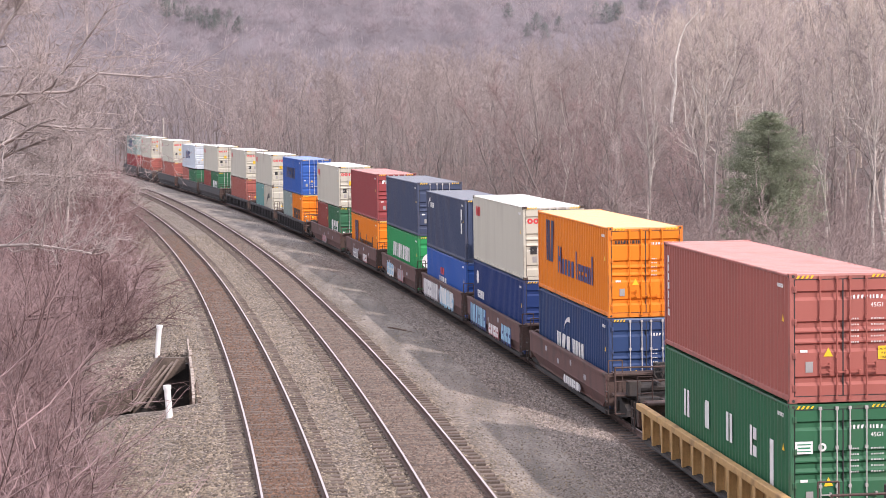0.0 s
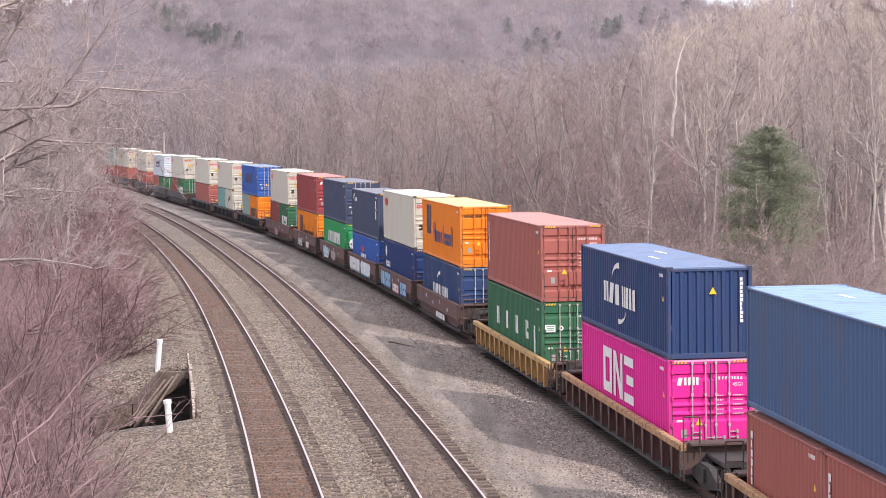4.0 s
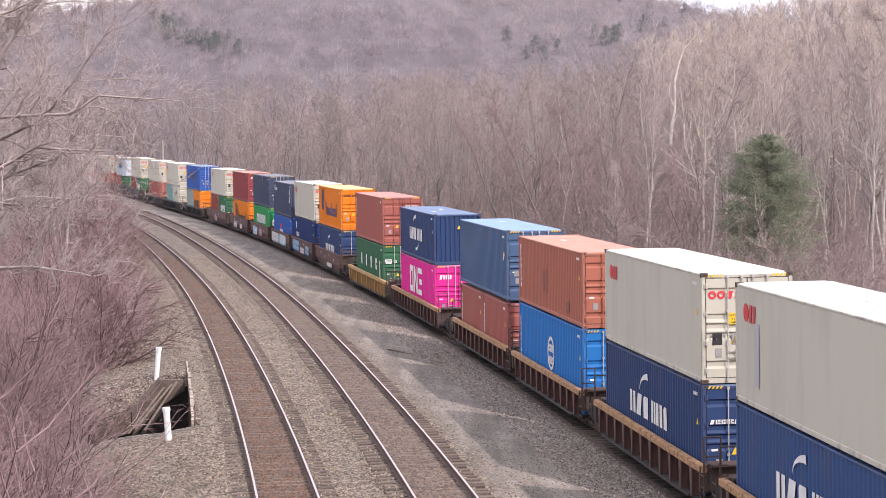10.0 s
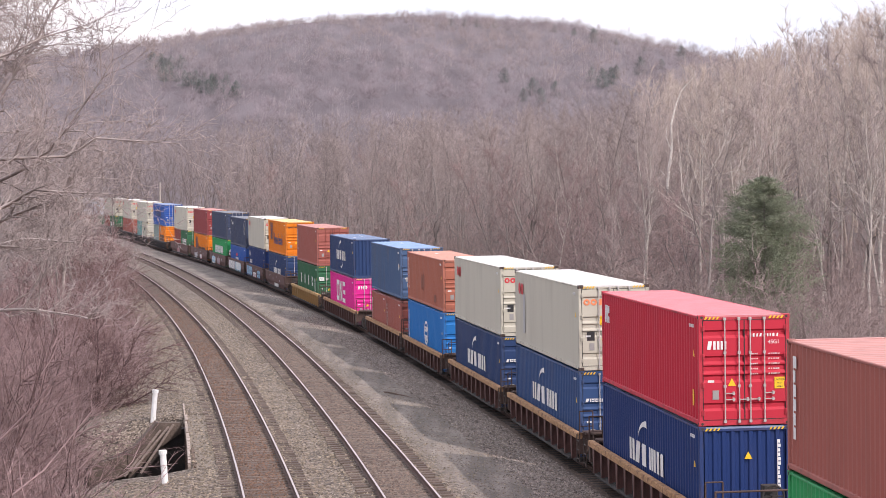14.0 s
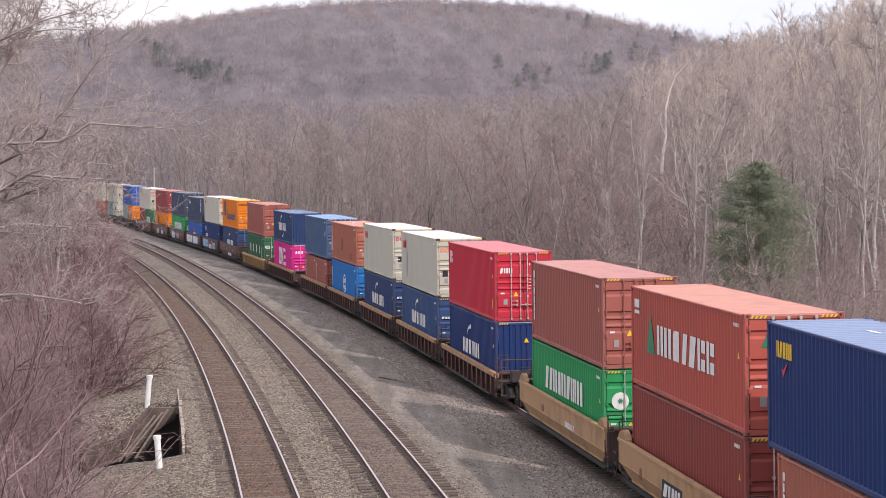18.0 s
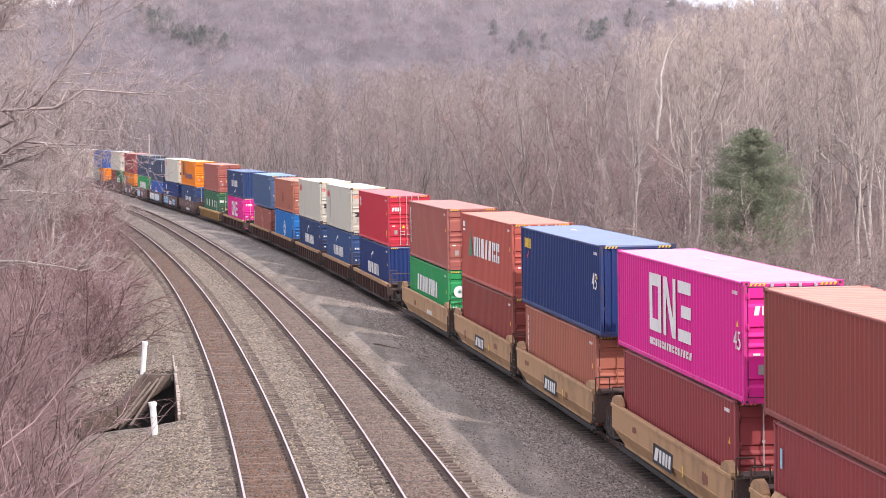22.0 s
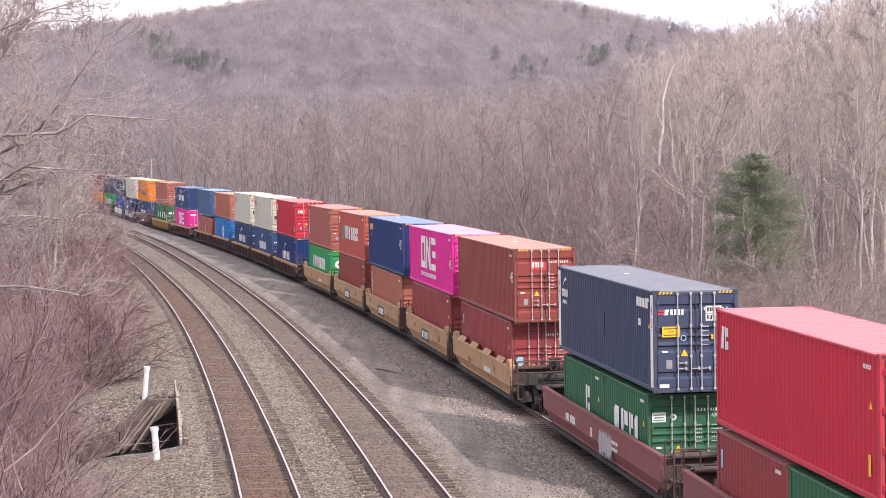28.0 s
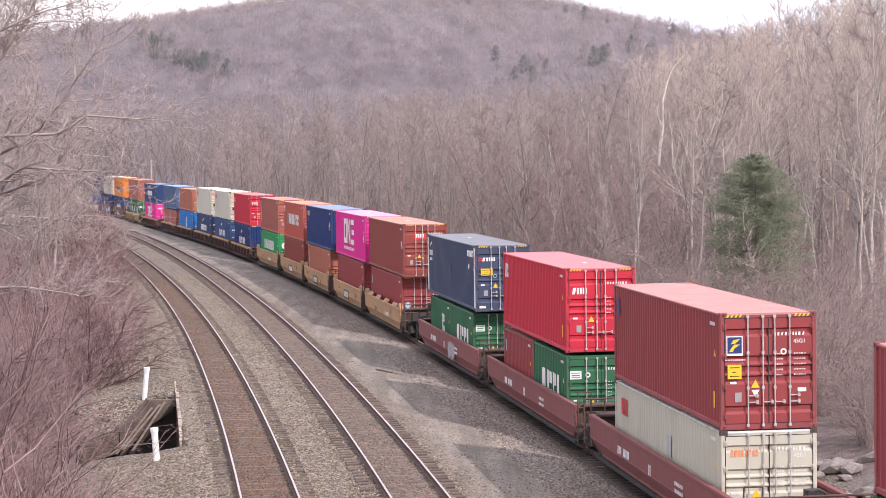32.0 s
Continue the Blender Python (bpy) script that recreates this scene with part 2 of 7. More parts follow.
M_GREYBED = mat("grey_fouled_ballast_stone", (0.165, 0.122, 0.098), 0.95, 0, 6.0, 0.4, 1.5, (0.105, 0.073, 0.056), 0.7, 0.2)
by_piece(M_GREYBED, (0.5, 0.46, 0.44), (1.4, 1.36, 1.32))
M_FILL = mat("packed_ballast", (0.20, 0.168, 0.135), 0.95, 0, 12, 0.5, 2.5, (0.10, 0.08, 0.06), 0.7, 0.5)
M_ROCK = mat("grey_rock", (0.22, 0.19, 0.175), 0.95, 0, 8.0, 0.3, 1.0, (0.10, 0.085, 0.075), 0.7, 0.4, obj_vary=0.2)
M_BARK = mat("grey_bark", (0.215, 0.185, 0.172), 0.95, 0, 12, 0.3, 0.6, (0.30, 0.26, 0.23), 0.5, 0.3, obj_vary=0.25)
M_PALEBARK = mat("pale_bark", (0.45, 0.40, 0.36), 0.95, 0, 8, 0.25, 0.8, (0.16, 0.13, 0.11), 0.6, 0.3, obj_vary=0.15)
M_TWIG = mat("brown_twig", (0.30, 0.245, 0.23), 0.95, 0, 5, 0.2, 0.25, (0.40, 0.32, 0.29), 0.6, 0.0, obj_vary=0.25)
M_TANTWIG = mat("tan_twig", (0.40, 0.33, 0.285), 0.95, 0, 5, 0.2, 0.25, (0.29, 0.23, 0.20), 0.6, 0.0, obj_vary=0.2)
M_REDTWIG = mat("red_brown_twig", (0.155, 0.088, 0.085), 0.95, 0, 5, 0.2, 0.25, (0.27, 0.18, 0.165), 0.6, 0.0, obj_vary=0.25)
M_PINKTWIG = mat("pinkish_grey_twig", (0.27, 0.18, 0.173), 0.95, 0, 5, 0.2, 0.25, (0.12, 0.064, 0.064), 0.8, 0.0, obj_vary=0.15)
M_PALEPINK = mat("pale_pink_grey_twig", (0.33, 0.233, 0.225), 0.95, 0, 5, 0.2, 0.25, (0.20, 0.122, 0.12), 0.8, 0.0, obj_vary=0.15)
M_DARKSTEM = mat("dark_red_brown_stem", (0.075, 0.043, 0.040), 0.95, 0, 5, 0.2, 0.3, (0.15, 0.10, 0.092), 0.7, 0.0, obj_vary=0.2)
M_BANKTWIG = mat("dull_brown_twig", (0.32, 0.26, 0.245), 0.95, 0, 5, 0.25, 0.3, (0.33, 0.27, 0.24), 0.7, 0.0, obj_vary=0.2)
M_BANKBARK = mat("dark_streaked_bark", (0.27, 0.225, 0.208), 0.95, 0, 9, 0.3, 0.6, (0.32, 0.28, 0.25), 0.8, 0.3, obj_vary=0.2)
M_UNDER = mat("dull_mauve_brown_twig", (0.262, 0.198, 0.184), 0.95, 0, 5, 0.25, 0.25, (0.32, 0.243, 0.225), 0.6, 0.0, obj_vary=0.2)
M_BANKFINE = mat("brown_grey_fine_twig", (0.36, 0.295, 0.275), 0.95, 0, 5, 0.25, 0.3, (0.22, 0.17, 0.155), 0.7, 0.0)
M_LIMB = mat("pinkish_grey_limb", (0.43, 0.36, 0.335), 0.95, 0, 3, 0.3, 0.5, (0.10, 0.078, 0.07), 0.9, 0.0)
M_REDSTEM = mat("red_grey_stem", (0.25, 0.168, 0.162), 0.95, 0, 5, 0.25, 0.3, (0.19, 0.115, 0.11), 0.7, 0.0, obj_vary=0.25)
M_REDWOOD = mat("red_brown_wood_twig", (0.31, 0.222, 0.21), 0.95, 0, 5, 0.25, 0.3, (0.24, 0.165, 0.155), 0.7, 0.0, obj_vary=0.2)
M_FARTWIG = mat("far_wood_twig", (0.225, 0.187, 0.183), 0.95, 0, 5, 0.15, 0.02, (0.28, 0.23, 0.213), 0.7, 0.0)
M_DARKWOOD = mat("dark_wood_twig", (0.13, 0.105, 0.10), 0.95, 0, 5, 0.15, 0.02, (0.17, 0.135, 0.125), 0.7, 0.0)
# hill woods: distance haze is mixed into these greyed, mauve twig colours
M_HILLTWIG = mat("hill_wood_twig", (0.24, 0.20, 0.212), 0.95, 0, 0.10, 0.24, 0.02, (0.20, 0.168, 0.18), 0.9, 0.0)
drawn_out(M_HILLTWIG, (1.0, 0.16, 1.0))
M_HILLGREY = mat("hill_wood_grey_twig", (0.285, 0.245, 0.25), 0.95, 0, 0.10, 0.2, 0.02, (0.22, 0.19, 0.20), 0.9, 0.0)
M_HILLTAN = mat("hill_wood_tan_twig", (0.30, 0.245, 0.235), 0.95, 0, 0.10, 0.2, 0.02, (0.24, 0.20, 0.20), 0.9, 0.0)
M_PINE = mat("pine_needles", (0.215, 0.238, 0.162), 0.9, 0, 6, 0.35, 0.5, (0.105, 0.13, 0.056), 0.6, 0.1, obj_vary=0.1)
# hill conifers, lightened and greyed in colour for the haze
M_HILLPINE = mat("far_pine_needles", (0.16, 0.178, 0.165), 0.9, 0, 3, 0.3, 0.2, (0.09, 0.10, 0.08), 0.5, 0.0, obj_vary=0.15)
M_BLEACHED = mat("bleached_wood", (0.62, 0.57, 0.52), 0.9, 0, 8, 0.2, 0.8, (0.25, 0.2, 0.17), 0.5, 0.2)
M_PVC = mat("white_plastic_pipe", (0.78, 0.78, 0.77), 0.5, 0, 30, 0.03, 4, (0.5, 0.47, 0.42), 0.3, 0.0)
M_CONCRETE = mat("old_concrete", (0.115, 0.088, 0.071), 0.95, 0, 14, 0.25, 1.6, (0.06, 0.046, 0.038), 0.9, 0.3, 0.5)
M_PALEBEAM = mat("sun_bleached_timber", (0.40, 0.33, 0.28), 0.95, 0, 16, 0.35, 2.5, (0.12, 0.085, 0.065), 1.0, 0.4)
M_PLANK = mat("grey_weathered_plank", (0.21, 0.165, 0.14), 0.95, 0, 16, 0.3, 2.5, (0.10, 0.07, 0.055), 0.8, 0.4)
M_OLDWOOD = mat("splintered_timber", (0.135, 0.09, 0.07), 0.95, 0, 16, 0.3, 2.5, (0.11, 0.07, 0.05), 0.8, 0.4)


def ground_material():
    """Ballast on the track beds, grey fines on the strip beside the train, leaf litter under the trees: mixed by two painted-in weights."""
    m = bpy.data.materials.new("ground_cover")
    m.use_nodes = True
    n, l = m.node_tree.nodes, m.node_tree.links
    b = n["Principled BSDF"]
    b.inputs["Roughness"].default_value = 0.97
    geo = n.new("ShaderNodeNewGeometry")

    def noise_node(scale, detail=4.0):
        t = n.new("ShaderNodeTexNoise")
        t.inputs["Scale"].default_value, t.inputs["Detail"].default_value = scale, detail
        l.new(geo.outputs["Position"], t.inputs["Vector"])
        return t.outputs["Fac"]

    def ramp(fac, stops):
        r = n.new("ShaderNodeValToRGB")
        while len(r.color_ramp.elements) < len(stops):
            r.color_ramp.elements.new(0.5)
        for e, (at, c) in zip(r.color_ramp.elements, stops):
            e.position, e.color = at, (*c, 1)
        l.new(fac, r.inputs["Fac"])
        return r.outputs["Color"]

    def mix(fac, a, c, mode="MIX"):
        x = n.new("ShaderNodeMix")
        x.data_type, x.blend_type = "RGBA", mode
        if isinstance(fac, float):
            x.inputs["Factor"].default_value = fac
        else:
            l.new(fac, x.inputs["Factor"])
        l.new(a, x.inputs["A"])
        l.new(c, x.inputs["B"])
        return x.outputs["Result"]

    vor = n.new("ShaderNodeTexVoronoi")
    vor.inputs["Scale"].default_value = 13.0
    l.new(geo.outputs["Position"], vor.inputs["Vector"])
    sep = n.new("ShaderNodeSeparateColor")
    l.new(vor.outputs["Color"], sep.inputs["Color"])
    stones = ramp(sep.outputs["Red"], [(0.0, (0.045, 0.036, 0.030)), (0.35, (0.14, 0.116, 0.096)), (0.75, (0.25, 0.21, 0.174)), (1.0, (0.43, 0.375, 0.32))])
    tone = ramp(noise_node(0.35), [(0.35, (0.72, 0.68, 0.64)), (0.7, (1.05, 1.0, 0.95))])
    ballast = mix(0.8, stones, tone, "MULTIPLY")
    # brown of the fouled beds, reused as painted shade below the train
    fouled_and_shade = ramp(noise_node(9.0), [(0.3, (0.048, 0.029, 0.020)), (0.6, (0.122, 0.076, 0.054)), (0.8, (0.25, 0.175, 0.13))])
    fines = ramp(noise_node(14.0), [(0.25, (0.18, 0.158, 0.138)), (0.55, (0.285, 0.256, 0.228)), (0.85, (0.41, 0.376, 0.338))])
    dust = ramp(noise_node(0.5, 6.0), [(0.40, (0.75, 0.74, 0.74)), (0.68, (1.25, 1.22, 1.2))])
    fines = mix(0.7, fines, dust, "MULTIPLY")
    fines = mix(0.18, fines, stones)
    rut = n.new("ShaderNodeTexNoise")
    rut.inputs["Scale"].default_value, rut.inputs["Detail"].default_value = 1.5, 3.0
    rut_map = n.new("ShaderNodeMapping")
    rut_map.inputs["Scale"].default_value = (1.0, 0.06, 1.0)
    rut_map.inputs["Rotation"].default_value = (0.0, 0.0, -0.13)
    l.new(geo.outputs["Position"], rut_map.inputs["Vector"])
    l.new(rut_map.outputs["Vector"], rut.inputs["Vector"])
    fines = mix(0.85, fines, ramp(rut.outputs["Fac"], [(0.38, (0.62, 0.61, 0.60)), (0.6, (1.12, 1.1, 1.08))]), "MULTIPLY")
    litter = ramp(noise_node(2.2, 8.0), [(0.3, (0.095, 0.072, 0.064)), (0.55, (0.17, 0.132, 0.118)), (0.8, (0.26, 0.20, 0.18))])
    w = n.new("ShaderNodeAttribute")
    w.attribute_name = "cover"
    ws = n.new("ShaderNodeSeparateColor")
    l.new(w.outputs["Color"], ws.inputs["Color"])
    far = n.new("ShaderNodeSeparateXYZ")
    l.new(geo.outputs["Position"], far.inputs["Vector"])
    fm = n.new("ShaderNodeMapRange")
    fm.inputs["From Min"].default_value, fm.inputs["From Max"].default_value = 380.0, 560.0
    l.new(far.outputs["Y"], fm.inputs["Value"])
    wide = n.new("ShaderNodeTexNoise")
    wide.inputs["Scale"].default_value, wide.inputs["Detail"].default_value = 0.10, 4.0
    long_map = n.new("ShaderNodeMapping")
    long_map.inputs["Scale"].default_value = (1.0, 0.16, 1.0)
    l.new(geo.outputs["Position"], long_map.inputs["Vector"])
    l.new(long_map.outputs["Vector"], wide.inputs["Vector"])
    # ground of the far hill, with haze put into its mauve-grey
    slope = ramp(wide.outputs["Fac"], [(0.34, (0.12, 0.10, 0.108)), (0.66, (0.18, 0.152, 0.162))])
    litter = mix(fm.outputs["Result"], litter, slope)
    col = mix(ws.outputs["Red"], litter, ballast)
    col = mix(ws.outputs["Green"], col, fines)
    coarse = ramp(sep.outputs["Green"], [(0.0, (0.06, 0.052, 0.047)), (0.5, (0.19, 0.165, 0.145)), (0.85, (0.33, 0.288, 0.252)), (1.0, (0.52, 0.46, 0.41))])
    col = mix(w.outputs["Alpha"], col, coarse)
    col = mix(ws.outputs["Blue"], col, fouled_and_shade)
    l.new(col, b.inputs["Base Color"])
    bp = n.new("ShaderNodeBump")
    bp.inputs["Strength"].default_value, bp.inputs["Distance"].default_value = 1.0, 0.06
    l.new(vor.outputs["Distance"], bp.inputs["Height"])
    l.new(bp.outputs["Normal"], b.inputs["Normal"])
    return m


# ---- the line: its curve, grade and the lie of the land ----
S_ALL = np.arange(-260.0, 621.0, 1.0)
K_ALL = np.interp(S_ALL, [30, 60, 90, 120, 150, 180, 220, 260, 300, 330, 365, 450, 480], [1.43, 0.802, 0.545, 0.742, 0.511, 0.601, 0.842, 0.348, -0.2, 0.8, 4.5, 4.5, 0.0]) * 1e-3
K_ALL[S_ALL < 30] = 0.8e-3
K_ALL[S_ALL > 480] = 0.0
I80 = 340
TH_ALL = np.cumsum(K_ALL)
TH_ALL = TH_ALL - TH_ALL[I80] + 0.14395
TH_MID = (TH_ALL[:-1] + TH_ALL[1:]) / 2
X_ALL = np.concatenate([[0], np.cumsum(-np.sin(TH_MID))])
Y_ALL = np.concatenate([[0], np.cumsum(np.cos(TH_MID))])
X_ALL = X_ALL - X_ALL[I80] + 4.135
Y_ALL = Y_ALL - Y_ALL[I80] + 80.0
Z_TRAIN = -0.965      # the loaded track lies lower than the two empty ones
LAT_A, LAT_B = -12.318, -8.245


def grade(s):
    q = (np.clip(s, -60, 330) - 100) * 0.01
    return -0.226 * q + 0.188 * q * q


def on_line(s, lat, z=0.0):
    """The world point beside the loaded track's centre line."""
    x, y, th = np.interp(s, S_ALL, X_ALL), np.interp(s, S_ALL, Y_ALL), np.interp(s, S_ALL, TH_ALL)
    return Vector((x + lat * math.cos(th), y + lat * math.sin(th), grade(s) + z))


def heading(s):
    return float(np.interp(s, S_ALL, TH_ALL))


def to_line(x, y):
    """Distance along and beside the loaded track, for arrays of places."""
    x, y = np.atleast_1d(np.asarray(x, float)), np.atleast_1d(np.asarray(y, float))
    s, lat = np.empty(len(x)), np.empty(len(x))
    for a in range(0, len(x), 4000):
        xa, ya = x[a:a + 4000], y[a:a + 4000]
        i = ((xa[:, None] - X_ALL[None, ::4]) ** 2 + (ya[:, None] - Y_ALL[None, ::4]) ** 2).argmin(1) * 4
        dx, dy, th = xa - X_ALL[i], ya - Y_ALL[i], TH_ALL[i]
        s[a:a + 4000] = S_ALL[i] - dx * np.sin(th) + dy * np.cos(th)
        lat[a:a + 4000] = dx * np.cos(th) + dy * np.sin(th)
    return s, lat


def smooth(a, b, v):
    t = np.clip((v - a) / (b - a), 0, 1)
    return t * t * (3 - 2 * t)


def track_lat(which, s):
    return LAT_A - 0.465 * (s - 100) * 0.01 if which == "A" else LAT_B


def wobble(x, y):
    return (np.sin(x * 0.11 + 1.3) * np.cos(y * 0.083) + 0.5 * np.sin(x * 0.31 + y * 0.27)) * 0.5


def land(x, y):
    """Height of the ground."""
    x, y = np.atleast_1d(np.asarray(x, float)), np.atleast_1d(np.asarray(y, float))
    s, lat = to_line(x, y)
    g = grade(s)
    drift = -0.465 * (np.clip(s, 40, 330) - 100) * 0.01
    edge = -15.6 + drift
    h = np.interp(lat, [-3.2, -2.1, -1.5, 1.5, 1.9, 3.2, 5.5, 9.0], [-0.95, -1.06, -1.155, -1.155, -1.12, -1.5, -1.75, -1.2])
    h = np.where((lat < -3.2), np.interp(lat, [-9.9, -6.6, -3.2], [-0.22, -0.45, -0.95]), h)
    h = np.where(lat < -9.6, -0.22 - 0.07 * np.exp(-((lat + 10.35 - drift * 0.5) / 0.5) ** 2), h)
    h = np.where(lat < edge + 1.2, -0.22 - 0.22 * smooth(0, 1.4, edge + 1.2 - lat), h)
    h = np.where(lat < edge, -0.44 - 2.2 * smooth(0, 9, edge - lat) + 0.3 * smooth(2, 8, edge - lat) * wobble(x, y), h)
    h = np.where(lat > 9.0, -1.2 + 0.045 * np.clip(lat - 9, 0, 130) * smooth(9, 40, lat) + 0.35 * wobble(x, y) * smooth(9, 20, lat), h)
    h = h + 0.20 * np.clip(lat - 38, 0, 150) * smooth(0.07, 0.17, x / np.maximum(y, 1)) * (1 - smooth(420, 700, y))
    far = np.clip(y - 330, 0, None)
    crest = np.interp(x, [-700, -330, -190, -149, -117, -85, -53, -20, 10, 60, 106, 136, 220, 420], [36, 57, 71, 76.5, 80.8, 85.6, 88.0, 89.4, 87.7, 84.2, 73.1, 64.7, 48, 40])
    h = h + crest * smooth(150, 820, far) * np.interp(y, [330, 1150, 1700, 2600], [1, 1, 0.7, 0.2])
    pit = smooth(66.5, 68.0, s) * (1 - smooth(80.3, 81.3, s)) * smooth(13.75, 13.95, -lat) * (1 - smooth(17.3, 19.6, -lat))
    h = h - 0.95 * smooth(14.7, 16.9, -lat) * smooth(76, 79, s) * (1 - smooth(80.6, 83.0, s)) * (1 - smooth(18, 21, -lat))
    h = h * (1 - pit) + pit * np.minimum(h, -3.2)
    bed = np.maximum(1 - smooth(0.85, 1.35, abs(lat - LAT_A - drift)), 1 - smooth(0.85, 1.35, abs(lat - LAT_B)))
    h = h + bed * np.where(lat > -16, np.clip(-0.176 - h, -0.1, 0.25), 0)
    return h + g


def land_at(x, y):
    return float(land(x, y)[0])


# ---- building blocks ----
def grid_lines(a, b, step):
    return list(np.arange(a, b, step))


def build_ground():
    ys = np.array(grid_lines(-250, 20, 15) + grid_lines(20, 130, 0.9) + grid_lines(130, 300, 1.6) + grid_lines(300, 520, 8) + grid_lines(520, 1300, 25) + [1400, 1700, 2300, 3200, 4500])
    us = np.array(grid_lines(-2400, -400, 250) + grid_lines(-400, -90, 25) + grid_lines(-90, -30, 4) + grid_lines(-30, 14, 0.5) + grid_lines(14, 60, 3) + grid_lines(60, 400, 20) + grid_lines(400, 2401, 250))
    bx = np.interp(ys, Y_ALL, X_ALL)
    fade = 1 - smooth(330, 620, ys)
    xx = us[None, :] + (bx * fade - 40 * (1 - fade))[:, None]
    yy = np.repeat(ys[:, None], len(us), 1)
    z = land(xx.ravel(), yy.ravel())
    s, lat = to_line(xx.ravel(), yy.ravel())
    co = np.stack([xx.ravel(), yy.ravel(), z], 1)
    nx, ny = len(us), len(ys)
    i = np.arange((ny - 1) * (nx - 1))
    a = (i // (nx - 1)) * nx + i % (nx - 1)
    me = fast_mesh("ground", co, np.stack([a, a + 1, a + nx + 1, a + nx], 1))
    drift = -0.465 * (np.clip(s, 40, 330) - 100) * 0.01
    wob = 0.5 * wobble(co[:, 0] * 3, co[:, 1] * 3)
    red = smooth(-19.4, -17.2, lat - drift + wob) * (1 - smooth(5.0, 8.0, lat + wob))
    green = smooth(-6.9, -5.9, lat + 0.5 * wob) * (1 - smooth(-3.4, -2.6, lat + 0.4 * wob)) * 0.9
    la, lb = LAT_A + drift, LAT_B
    # two fouled beds; the last term paints the train's shade onto the ballast beneath
    blue = np.maximum(np.maximum(0.85 - 0.85 * smooth(0.65, 0.95, abs(lat - la)), 0.5 * (1 - smooth(0.65, 0.95, abs(lat - lb)))), 0.95 * (1 - smooth(1.35, 2.0, abs(lat + 0.2 * wob))))
    dark = 0.9 * smooth(-3.9, -2.5, lat + 0.6 * wob) * (1 - smooth(2.2, 3.6, lat + 0.4 * wob))
    col = me.color_attributes.new("cover", "FLOAT_COLOR", "POINT")
    col.data.foreach_set("color", np.stack([red, green, blue, dark], 1).ravel())
    me.materials.append(ground_material())
    me.polygons.foreach_set("use_smooth", np.ones(len(me.polygons), bool))
    return tagged(new("ground", me), "grey ballast bed, gravel strip and brown leaf litter", "ground", kind="structure")


def fast_mesh(name, co, faces):
    """A mesh from arrays; faces all have the same number of corners."""
    me = bpy.data.meshes.new(name)
    faces = np.asarray(faces)
    k = faces.shape[1]
    me.vertices.add(len(co))
    me.vertices.foreach_set("co", np.asarray(co, float).ravel())
    me.loops.add(faces.size)
    me.loops.foreach_set("vertex_index", faces.ravel().astype(np.int32))
    me.polygons.add(len(faces))
    me.polygons.foreach_set("loop_start", np.arange(0, faces.size, k, dtype=np.int32))
    me.update(calc_edges=True)
    return me


